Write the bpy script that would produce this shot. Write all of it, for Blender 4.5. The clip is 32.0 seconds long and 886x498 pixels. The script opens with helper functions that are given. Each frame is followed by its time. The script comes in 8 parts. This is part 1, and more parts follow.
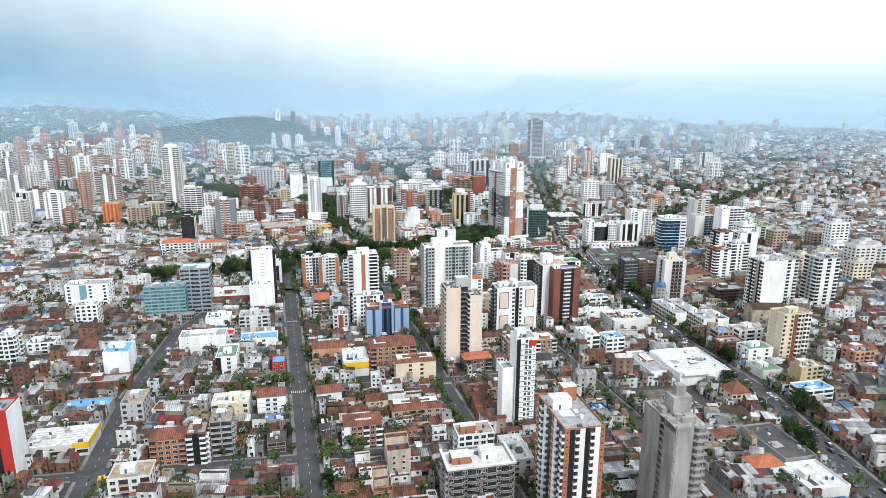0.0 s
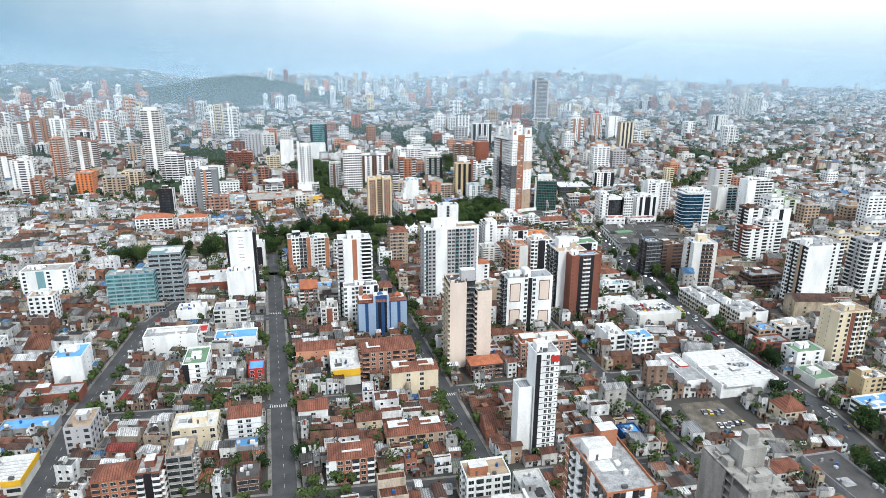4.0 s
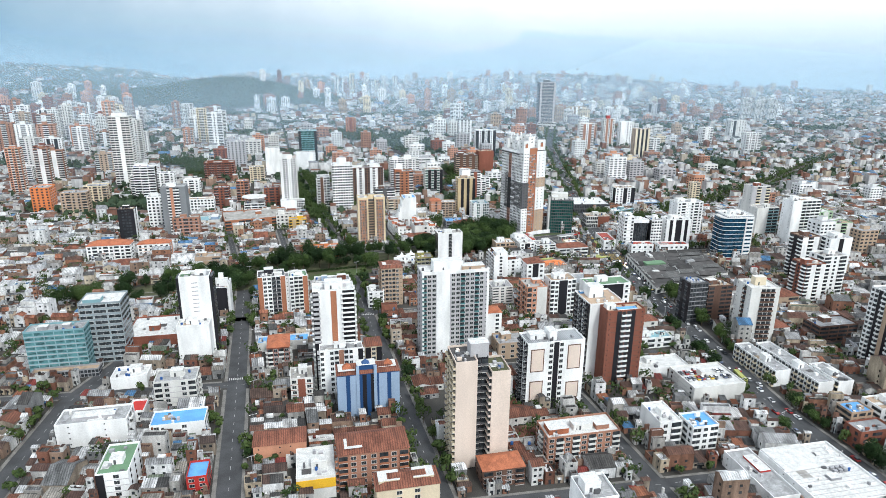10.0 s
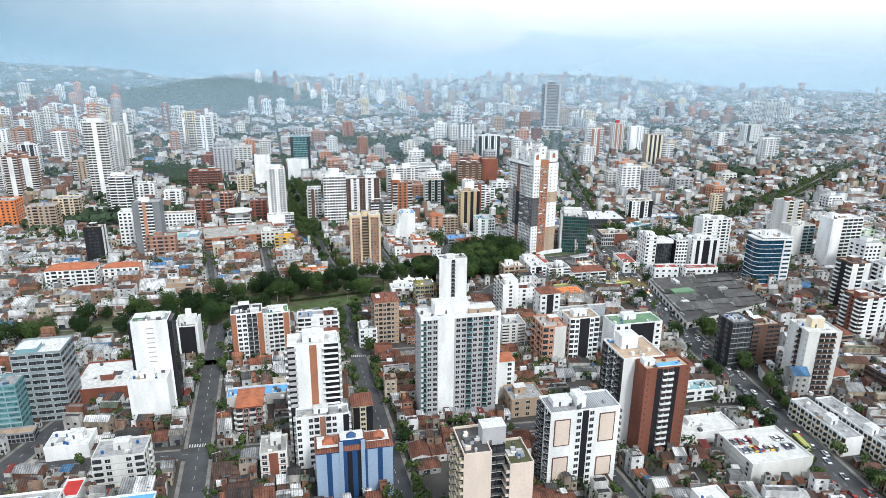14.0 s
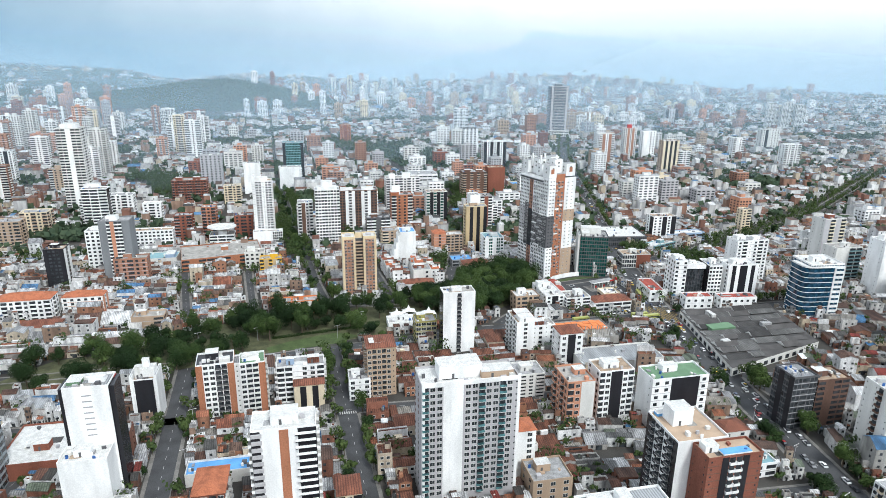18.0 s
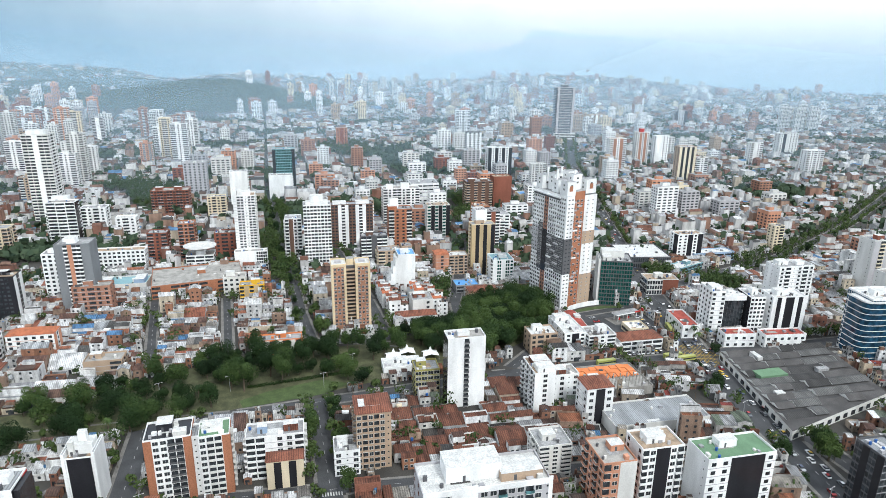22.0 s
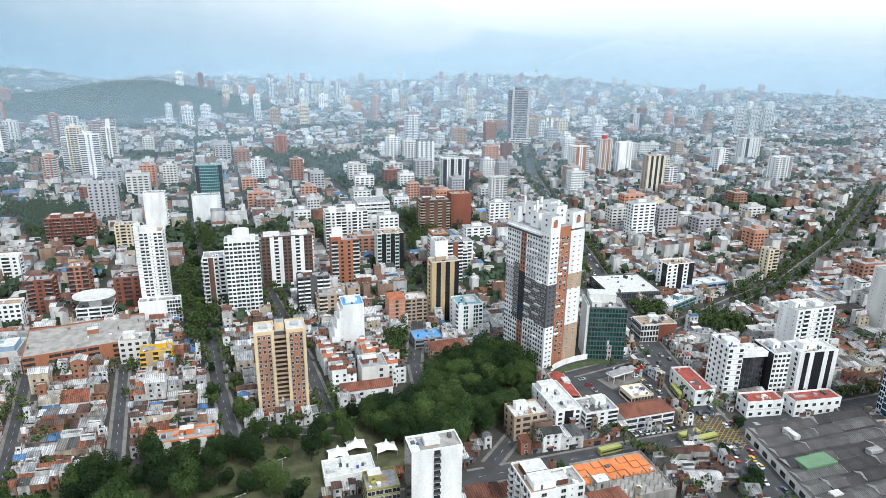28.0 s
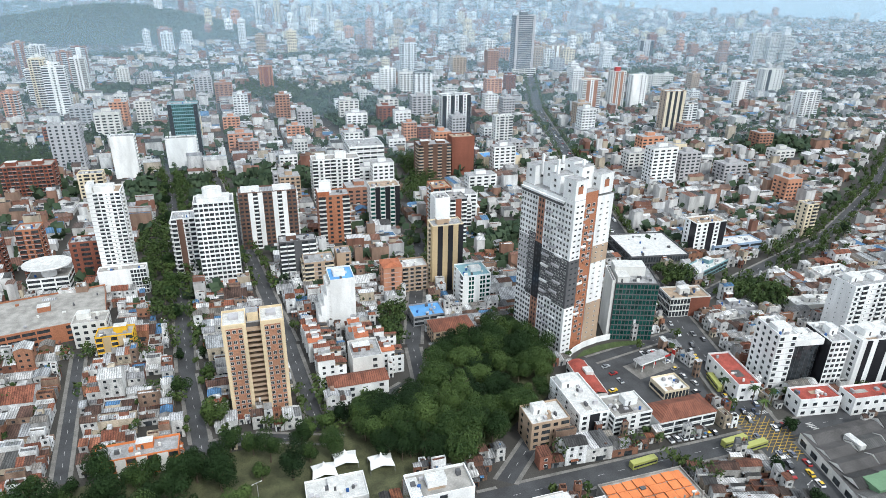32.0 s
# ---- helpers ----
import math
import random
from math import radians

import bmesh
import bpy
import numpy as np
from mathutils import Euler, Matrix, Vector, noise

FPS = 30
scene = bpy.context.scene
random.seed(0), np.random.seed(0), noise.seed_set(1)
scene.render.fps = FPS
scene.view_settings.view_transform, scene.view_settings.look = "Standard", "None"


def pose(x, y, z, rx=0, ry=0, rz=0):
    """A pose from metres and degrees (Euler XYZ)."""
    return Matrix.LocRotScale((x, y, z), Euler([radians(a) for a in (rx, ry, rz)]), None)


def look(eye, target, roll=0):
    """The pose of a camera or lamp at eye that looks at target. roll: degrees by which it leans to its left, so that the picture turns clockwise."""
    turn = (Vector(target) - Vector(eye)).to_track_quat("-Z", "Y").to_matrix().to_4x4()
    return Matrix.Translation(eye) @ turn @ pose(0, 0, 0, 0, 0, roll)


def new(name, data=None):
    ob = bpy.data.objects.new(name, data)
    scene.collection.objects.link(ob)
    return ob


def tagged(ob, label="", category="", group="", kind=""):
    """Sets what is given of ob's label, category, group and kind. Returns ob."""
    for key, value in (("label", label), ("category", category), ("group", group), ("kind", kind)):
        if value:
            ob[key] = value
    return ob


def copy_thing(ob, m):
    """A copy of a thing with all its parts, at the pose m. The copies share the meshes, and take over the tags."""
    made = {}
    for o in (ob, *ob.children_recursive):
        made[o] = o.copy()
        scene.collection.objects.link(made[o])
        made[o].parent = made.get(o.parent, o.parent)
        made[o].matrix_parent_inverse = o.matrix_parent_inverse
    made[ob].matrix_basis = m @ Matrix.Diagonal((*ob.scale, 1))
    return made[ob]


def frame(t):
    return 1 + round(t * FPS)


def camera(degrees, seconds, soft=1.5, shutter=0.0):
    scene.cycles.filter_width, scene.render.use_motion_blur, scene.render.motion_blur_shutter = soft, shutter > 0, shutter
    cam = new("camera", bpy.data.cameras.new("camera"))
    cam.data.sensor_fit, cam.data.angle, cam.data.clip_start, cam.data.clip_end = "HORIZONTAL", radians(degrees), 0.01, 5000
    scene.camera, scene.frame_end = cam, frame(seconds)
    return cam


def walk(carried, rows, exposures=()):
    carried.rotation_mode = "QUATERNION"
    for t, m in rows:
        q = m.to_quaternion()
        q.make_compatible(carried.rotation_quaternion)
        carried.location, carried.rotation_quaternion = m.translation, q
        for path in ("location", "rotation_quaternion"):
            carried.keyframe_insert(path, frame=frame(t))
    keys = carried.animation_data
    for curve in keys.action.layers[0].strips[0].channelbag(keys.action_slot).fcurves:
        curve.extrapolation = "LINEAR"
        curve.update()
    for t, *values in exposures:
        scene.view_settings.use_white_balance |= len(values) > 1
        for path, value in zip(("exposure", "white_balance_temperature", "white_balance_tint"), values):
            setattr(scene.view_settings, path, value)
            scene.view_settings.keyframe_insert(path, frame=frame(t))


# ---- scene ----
cam = camera(70.0, 32.0, soft=0.75)


def aim(x, y, z, heading, tilt, lean):
    """Camera pose: heading in degrees to the right of the streets' direction, tilt below the horizon negative."""
    h, p = radians(heading), radians(tilt)
    way = Vector((math.sin(h) * math.cos(p), math.cos(h) * math.cos(p), math.sin(p)))
    return look((x, y, z), Vector((x, y, z)) + way, lean)


PATH = [
    (0, 5.46, 20.98, 165.79, 11.731, -13.721, 0.24),
    (0.5, 6.50, 28.21, 165.92, 11.755, -15.386, 0.25),
    (1, 7.59, 35.41, 166.05, 11.781, -17.178, 0.26),
    (1.5, 8.70, 42.60, 166.17, 11.797, -17.322, 0.27),
    (2, 9.85, 49.77, 166.29, 11.811, -17.335, 0.29),
    (3, 12.26, 64.09, 166.52, 11.843, -17.316, 0.31),
    (6, 20.02, 106.94, 167.14, 11.971, -17.209, 0.38),
    (9, 28.15, 149.86, 167.68, 11.970, -17.304, 0.45),
    (13, 38.91, 207.60, 168.38, 11.996, -17.264, 0.54),
    (16, 46.62, 251.35, 168.93, 11.940, -17.261, 0.61),
    (19, 54.02, 295.37, 169.56, 11.884, -17.275, 0.68),
    (23, 63.65, 354.07, 170.58, 11.948, -17.373, 0.78),
    (24, 66.11, 368.64, 170.88, 12.169, -17.372, 0.80),
    (24.5, 67.35, 375.91, 171.04, 12.812, -17.371, 0.81),
    (25, 68.61, 383.15, 171.20, 13.496, -17.371, 0.82),
    (25.5, 69.89, 390.37, 171.37, 14.044, -17.370, 0.84),
    (26.5, 72.50, 404.73, 171.72, 15.334, -17.364, 0.86),
    (27.5, 75.23, 418.96, 172.10, 16.597, -17.355, 0.88),
    (28, 76.64, 426.02, 172.30, 16.690, -17.349, 0.89),
    (29, 79.57, 440.01, 172.72, 16.784, -17.342, 0.92),
    (29.5, 81.10, 446.94, 172.94, 16.845, -18.432, 0.93),
    (30, 82.69, 453.82, 173.17, 16.909, -19.972, 0.94),
    (30.5, 84.31, 460.64, 173.41, 16.963, -21.571, 0.95),
    (31, 86.00, 467.39, 173.65, 17.034, -23.162, 0.96),
    (31.5, 87.74, 474.09, 173.90, 17.087, -23.789, 0.98),
    (32, 89.54, 480.71, 174.16, 17.116, -23.774, 0.99),
]
walk(cam, [(t, aim(*row)) for t, *row in PATH], [(0, 0.2, 6040, 5), (3, 0.19, 6040, 5), (20, 0.16, 6040, 5), (32, 0.14, 6040, 5)])

# ---- daylight: bright overcast sky, soft sun from behind the viewer ----
SUN_ELEVATION, SUN_AZIMUTH = 50, 160
world = bpy.data.worlds.new("world")
scene.world = world
world.use_nodes = True
wt = world.node_tree
wt.nodes.clear()
sky = wt.nodes.new("ShaderNodeTexSky")
sky.sky_type, sky.sun_disc = "NISHITA", False
sky.sun_elevation, sky.sun_rotation = radians(SUN_ELEVATION), radians(SUN_AZIMUTH)
sky.dust_density, sky.air_density = 3.0, 1.2
sky_light = wt.nodes.new("ShaderNodeBackground")
sky_light.inputs["Strength"].default_value = 0.06
wt.links.new(sky.outputs[0], sky_light.inputs["Color"])
coord = wt.nodes.new("ShaderNodeTexCoord")
split = wt.nodes.new("ShaderNodeSeparateXYZ")
wt.links.new(coord.outputs["Generated"], split.inputs[0])
cloud_noise = wt.nodes.new("ShaderNodeTexNoise")
cloud_noise.inputs["Scale"].default_value = 3.0
cloud_noise.inputs["Detail"].default_value = 5.0
stretch = wt.nodes.new("ShaderNodeMapping")
stretch.inputs["Scale"].default_value = (1.0, 1.0, 5.0)
wt.links.new(coord.outputs["Generated"], stretch.inputs[0])
wt.links.new(stretch.outputs[0], cloud_noise.inputs["Vector"])
height = wt.nodes.new("ShaderNodeMath")
height.operation = "MULTIPLY_ADD"
wt.links.new(cloud_noise.outputs[0], height.inputs[0])
height.inputs[1].default_value = 0.06
wt.links.new(split.outputs["Z"], height.inputs[2])
layers = wt.nodes.new("ShaderNodeValToRGB")
layers.color_ramp.elements[0].position, layers.color_ramp.elements[0].color = 0.02, (1.0, 1.16, 1.34, 1)
layers.color_ramp.elements[1].position, layers.color_ramp.elements[1].color = 0.14, (1.62, 1.64, 1.68, 1)
wt.links.new(height.outputs[0], layers.inputs[0])
cloud_light = wt.nodes.new("ShaderNodeBackground")
cloud_light.inputs["Strength"].default_value = 0.59
wt.links.new(layers.outputs[0], cloud_light.inputs["Color"])
both = wt.nodes.new("ShaderNodeAddShader")
wt.links.new(sky_light.outputs[0], both.inputs[0])
wt.links.new(cloud_light.outputs[0], both.inputs[1])
sky_out = wt.nodes.new("ShaderNodeOutputWorld")
wt.links.new(both.outputs[0], sky_out.inputs[0])

sun = new("sun", bpy.data.lights.new("sun", "SUN"))
sun.data.energy, sun.data.angle, sun.data.color = 2.5, radians(10), (1.0, 0.97, 0.93)
az, el = radians(SUN_AZIMUTH), radians(SUN_ELEVATION)
sun.matrix_world = look((math.sin(az) * math.cos(el) * 500, math.cos(az) * math.cos(el) * 500, math.sin(el) * 500), (0, 0, 0))

# ---- materials ----


def ramp_of(nt, stops, constant=True):
    node = nt.nodes.new("ShaderNodeValToRGB")
    node.color_ramp.interpolation = "CONSTANT" if constant else "LINEAR"
    el = node.color_ramp.elements
    while len(el) < len(stops):
        el.new(0.5)
    for e, (pos, col) in zip(el, stops):
        e.position, e.color = pos, (*col, 1)
    return node


def surface(name, colours, rough=0.85, source="none", stain=0.25, grain=0.12, size=6.0, metallic=0.0, bump=0.15, streak=True, spec=0.3, fall=False):
    """A weathered surface. colours: one colour or several, picked by object ("object") or by joined piece ("island"); stain: large uneven soiling; grain: fine mottling."""
    m = bpy.data.materials.new(name)
    m.use_nodes = True
    nt = m.node_tree
    b = nt.nodes["Principled BSDF"]
    b.inputs["Roughness"].default_value, b.inputs["Metallic"].default_value = rough, metallic
    b.inputs["Specular IOR Level"].default_value = spec
    geo = nt.nodes.new("ShaderNodeNewGeometry")
    if len(colours) == 1:
        base = nt.nodes.new("ShaderNodeRGB")
        base.outputs[0].default_value = (*colours[0], 1)
        base_out = base.outputs[0]
    else:
        pick = ramp_of(nt, [(i / len(colours), c) for i, c in enumerate(colours)])
        if source == "island":
            nt.links.new(geo.outputs["Random Per Island"], pick.inputs[0])
        else:
            info = nt.nodes.new("ShaderNodeObjectInfo")
            nt.links.new(info.outputs["Random"], pick.inputs[0])
        base_out = pick.outputs[0]
    big = nt.nodes.new("ShaderNodeTexNoise")
    big.inputs["Scale"].default_value, big.inputs["Detail"].default_value = 1.0 / size, 6.0
    shape = nt.nodes.new("ShaderNodeMapping")
    shape.inputs["Scale"].default_value = (1, 0.3 if fall else 1, 0.25 if streak else 1)
    nt.links.new(geo.outputs["Position"], shape.inputs[0])
    nt.links.new(shape.outputs[0], big.inputs["Vector"])
    fine = nt.nodes.new("ShaderNodeTexNoise")
    fine.inputs["Scale"].default_value, fine.inputs["Detail"].default_value = 2.2, 4.0
    nt.links.new(geo.outputs["Position"], fine.inputs["Vector"])
    stain_ramp = ramp_of(nt, [(0.36, (1 - stain,) * 3), (0.62, (1.0, 1.0, 1.0))], False)
    nt.links.new(big.outputs[0], stain_ramp.inputs[0])
    grain_ramp = ramp_of(nt, [(0.3, (1 - grain,) * 3), (0.7, (1 + grain * 0.5,) * 3)], False)
    nt.links.new(fine.outputs[0], grain_ramp.inputs[0])
    out = base_out
    layers_in = [stain_ramp, grain_ramp]
    if fall:
        ribs = nt.nodes.new("ShaderNodeTexWave")
        ribs.inputs["Scale"].default_value, ribs.inputs["Distortion"].default_value = 0.33, 1.2
        ribs.inputs["Detail"].default_value, ribs.inputs["Detail Scale"].default_value = 2.0, 1.5
        nt.links.new(geo.outputs["Position"], ribs.inputs["Vector"])
        rib_ramp = ramp_of(nt, [(0.1, (0.6, 0.6, 0.6)), (0.5, (1.08, 1.08, 1.08))], False)
        nt.links.new(ribs.outputs["Fac"], rib_ramp.inputs[0])
        layers_in.append(rib_ramp)
    for r in layers_in:
        mix = nt.nodes.new("ShaderNodeMix")
        mix.data_type, mix.blend_type = "RGBA", "MULTIPLY"
        mix.inputs[0].default_value = 1.0
        nt.links.new(out, mix.inputs[6])
        nt.links.new(r.outputs[0], mix.inputs[7])
        out = mix.outputs[2]
    nt.links.new(out, b.inputs["Base Color"])
    if bump:
        bp = nt.nodes.new("ShaderNodeBump")
        bp.inputs["Strength"].default_value, bp.inputs["Distance"].default_value = bump, 0.05
        nt.links.new(fine.outputs[0], bp.inputs["Height"])
        nt.links.new(bp.outputs[0], b.inputs["Normal"])
    return m


WHITE = surface("white_render", [(0.82, 0.82, 0.81)], stain=0.22)
OFFWHITE = surface("off_white_render", [(0.66, 0.65, 0.62)], stain=0.2)
CREAM = surface("cream_render", [(0.68, 0.58, 0.42)], stain=0.18)
BEIGE = surface("beige_panel", [(0.66, 0.55, 0.47)], stain=0.12)
SAND = surface("sand_render", [(0.5, 0.38, 0.22)], stain=0.2)
TAN = surface("tan_render", [(0.42, 0.31, 0.22)], stain=0.2)
BRICK = surface("red_brick", [(0.235, 0.085, 0.055)], stain=0.3, grain=0.3)
ORANGE = surface("orange_brick", [(0.37, 0.155, 0.085)], stain=0.2, grain=0.25)
BROWN = surface("brown_brick", [(0.15, 0.085, 0.062)], stain=0.3, grain=0.25)
SALMON = surface("salmon_render", [(0.55, 0.27, 0.17)], stain=0.25)
PINKBRICK = surface("pink_brick", [(0.36, 0.185, 0.125)], stain=0.25, grain=0.3)
GREY = surface("grey_render", [(0.3, 0.3, 0.31)], stain=0.2)
MIDGREY = surface("mid_grey_panel", [(0.42, 0.41, 0.42)], stain=0.15)
DARKGREY = surface("dark_grey_panel", [(0.1, 0.1, 0.105)], stain=0.2)
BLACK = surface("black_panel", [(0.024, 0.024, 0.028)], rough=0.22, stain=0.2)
CONCRETE = surface("bare_concrete", [(0.34, 0.325, 0.3)], stain=0.35, grain=0.2, size=4)
BLUE = surface("blue_panel", [(0.02, 0.066, 0.18)], rough=0.6, stain=0.15)
PALEBLUE = surface("pale_blue_panel", [(0.3, 0.39, 0.52)], rough=0.6, stain=0.12)
LIGHTBLUE = surface("light_blue_roof", [(0.12, 0.32, 0.62)], rough=0.55, stain=0.25)
TEAL = surface("teal_panel", [(0.19, 0.33, 0.36)], rough=0.5, stain=0.15)
GREENPAINT = surface("green_paint", [(0.13, 0.22, 0.13)], stain=0.2)
PALEGREEN = surface("pale_green_render", [(0.34, 0.46, 0.3)], stain=0.2)
SLATE = surface("slate_grey_render", [(0.19, 0.2, 0.21)], stain=0.2)
OLIVE = surface("olive_render", [(0.33, 0.3, 0.1)], stain=0.2)
YELLOW = surface("yellow_paint", [(0.72, 0.42, 0.03)], stain=0.15)
REDPAINT = surface("red_paint", [(0.42, 0.035, 0.03)], stain=0.2)
ORANGEPAINT = surface("orange_paint", [(0.62, 0.2, 0.07)], stain=0.2)
ROOFGREY = surface("grey_roof_deck", [(0.34, 0.34, 0.34)], stain=0.35, grain=0.35, size=2.4, streak=False)
ROOFWHITE = surface("white_roof_deck", [(0.58, 0.575, 0.555)], stain=0.22, grain=0.3, size=2.2, streak=False)
ROOFDARK = surface("dark_fibre_cement_roof", [(0.085, 0.08, 0.078)], stain=0.35, grain=0.3, size=7, streak=False)
TILE = surface("terracotta_tile", [(0.22, 0.085, 0.054)], stain=0.45, grain=0.4, size=3, streak=False, fall=True)
TILEBRIGHT = surface("bright_terracotta_tile", [(0.38, 0.13, 0.065)], stain=0.3, grain=0.3, size=3, streak=False)
TERRACE = surface("tan_terrace_deck", [(0.36, 0.27, 0.19)], stain=0.35, grain=0.2, size=3, streak=False)
REDDECK = surface("red_tiled_deck", [(0.34, 0.075, 0.055)], stain=0.35, grain=0.3, size=4, streak=False)
METALROOF = surface("grey_metal_roof", [(0.3, 0.31, 0.32)], rough=0.55, stain=0.35, grain=0.15, size=6, streak=False, fall=True)
BLACKROOF = surface("black_roof_panels", [(0.025, 0.026, 0.032)], rough=0.4, stain=0.3, grain=0.2, size=4, streak=False)
CLIPPED = surface("mown_lawn", [(0.07, 0.1, 0.035)], stain=0.35, grain=0.35, size=5, streak=False)
LAWN = surface("grass", [(0.095, 0.1, 0.05)], stain=0.45, grain=0.4, size=5, streak=False)
ASPHALT = surface("asphalt", [(0.066, 0.067, 0.07)], stain=0.35, grain=0.25, size=9, streak=False)
PAVING = surface("paving", [(0.2, 0.19, 0.175)], stain=0.35, grain=0.25, size=4, streak=False)
MARK = surface("road_paint", [(0.5, 0.5, 0.48)], stain=0.3, grain=0.2, size=2)
YELLOWMARK = surface("yellow_road_paint", [(0.5, 0.33, 0.05)], stain=0.3, grain=0.2, size=2)
WALLS_OBJ = surface("house_render", [(0.76, 0.76, 0.75), (0.6, 0.58, 0.55), (0.78, 0.78, 0.78), (0.42, 0.3, 0.22), (0.7, 0.7, 0.68), (0.28, 0.12, 0.08), (0.62, 0.52, 0.38), (0.78, 0.78, 0.78), (0.4, 0.39, 0.38), (0.36, 0.17, 0.1), (0.72, 0.71, 0.69), (0.74, 0.74, 0.74), (0.5, 0.42, 0.33), (0.66, 0.66, 0.66)], source="object", stain=0.4, grain=0.25, size=3)
WALLS_ISL = surface("far_house_render", [(0.7, 0.7, 0.69), (0.6, 0.59, 0.58), (0.66, 0.66, 0.65), (0.3, 0.2, 0.15), (0.44, 0.43, 0.42), (0.22, 0.11, 0.08), (0.46, 0.39, 0.3), (0.7, 0.7, 0.7), (0.48, 0.48, 0.48), (0.6, 0.59, 0.58), (0.28, 0.16, 0.115), (0.56, 0.55, 0.53)], source="island", stain=0.4, size=4)
WALLS_NEAR = surface("row_house_render", [(0.74, 0.74, 0.73), (0.36, 0.35, 0.33), (0.6, 0.59, 0.57), (0.28, 0.19, 0.14), (0.42, 0.4, 0.37), (0.2, 0.09, 0.06), (0.46, 0.38, 0.28), (0.76, 0.76, 0.76), (0.22, 0.22, 0.22), (0.54, 0.53, 0.51), (0.26, 0.13, 0.085), (0.34, 0.28, 0.22), (0.2, 0.105, 0.075), (0.7, 0.69, 0.67)], source="island", stain=0.5, grain=0.3, size=3)
WALLS_WEST = surface("white_row_house_render", [(0.74, 0.74, 0.73), (0.6, 0.59, 0.57), (0.76, 0.76, 0.76), (0.28, 0.19, 0.14), (0.68, 0.67, 0.66), (0.24, 0.11, 0.075), (0.56, 0.48, 0.37), (0.76, 0.76, 0.76), (0.42, 0.41, 0.4), (0.7, 0.69, 0.67), (0.32, 0.16, 0.1)], source="island", stain=0.5, grain=0.3, size=3)
ROOF_TONES = [(0.112, 0.064, 0.048), (0.208, 0.208, 0.208), (0.088, 0.053, 0.042), (0.056, 0.054, 0.053), (0.6, 0.6, 0.6), (0.136, 0.068, 0.048), (0.304, 0.304, 0.308), (0.08, 0.051, 0.042), (0.256, 0.1, 0.054), (0.5, 0.5, 0.5), (0.068, 0.048, 0.041), (0.04, 0.038, 0.037), (0.104, 0.059, 0.045), (0.16, 0.16, 0.16), (0.68, 0.68, 0.68), (0.096, 0.061, 0.048), (0.068, 0.064, 0.061), (0.24, 0.24, 0.244), (0.16, 0.066, 0.042), (0.08, 0.184, 0.336), (0.08, 0.077, 0.074), (0.096, 0.056, 0.044), (0.136, 0.16, 0.12), (0.56, 0.55, 0.54), (0.336, 0.336, 0.336), (0.192, 0.04, 0.032), (0.112, 0.112, 0.114), (0.28, 0.256, 0.224), (0.62, 0.61, 0.6), (0.09, 0.05, 0.04), (0.06, 0.055, 0.05), (0.21, 0.1, 0.066)]
PALE_TONES = [(0.5, 0.5, 0.5), (0.12, 0.066, 0.05), (0.62, 0.62, 0.61), (0.3, 0.3, 0.31), (0.1, 0.06, 0.047), (0.42, 0.41, 0.4), (0.24, 0.09, 0.055), (0.68, 0.68, 0.68), (0.09, 0.088, 0.085), (0.36, 0.37, 0.38), (0.09, 0.19, 0.34), (0.55, 0.55, 0.54), (0.16, 0.16, 0.162), (0.3, 0.12, 0.07), (0.22, 0.2, 0.18), (0.13, 0.08, 0.06), (0.46, 0.46, 0.47)]
ROOFS_PALE = surface("pale_house_roof", PALE_TONES, source="island", stain=0.6, grain=0.5, size=3, streak=False, fall=True)
ROOFS_OBJ = surface("house_roof", ROOF_TONES, source="island", stain=0.6, grain=0.5, size=3, streak=False, fall=True)
# far roofs toned greyer and less orange, haze put into their colours
ROOFS_ISL = surface("far_house_roof", [(0.15, 0.082, 0.063), (0.24, 0.24, 0.24), (0.12, 0.074, 0.06), (0.07, 0.07, 0.07), (0.58, 0.58, 0.58), (0.17, 0.09, 0.068), (0.32, 0.32, 0.32), (0.13, 0.13, 0.13), (0.2, 0.105, 0.078), (0.46, 0.46, 0.46), (0.1, 0.075, 0.066), (0.2, 0.2, 0.205), (0.1, 0.2, 0.34), (0.06, 0.06, 0.06), (0.66, 0.66, 0.66), (0.17, 0.11, 0.09), (0.28, 0.28, 0.29), (0.38, 0.38, 0.39)], source="island", stain=0.4, grain=0.3, size=4, streak=False, fall=True)


def glass(name, colour, rough=0.12):
    m = bpy.data.materials.new(name)
    m.use_nodes = True
    nt = m.node_tree
    b = nt.nodes["Principled BSDF"]
    geo = nt.nodes.new("ShaderNodeNewGeometry")
    noi = nt.nodes.new("ShaderNodeTexNoise")
    noi.inputs["Scale"].default_value = 0.4
    nt.links.new(geo.outputs["Position"], noi.inputs["Vector"])
    r = ramp_of(nt, [(0.35, tuple(c * 0.5 for c in colour)), (0.65, tuple(c * 1.5 for c in colour))], False)
    nt.links.new(noi.outputs[0], r.inputs[0])
    nt.links.new(r.outputs[0], b.inputs["Base Color"])
    b.inputs["Roughness"].default_value = rough
    return m


PANE = glass("window_glass", (0.035, 0.04, 0.045))
BLUEGLASS = glass("blue_glass", (0.012, 0.045, 0.08), 0.08)
GREENGLASS = glass("green_glass", (0.008, 0.05, 0.042), 0.1)
TOWERGLASS = glass("grey_blue_glass", (0.045, 0.068, 0.09), 0.2)
TEALGLASS = glass("teal_glass", (0.07, 0.16, 0.17), 0.15)


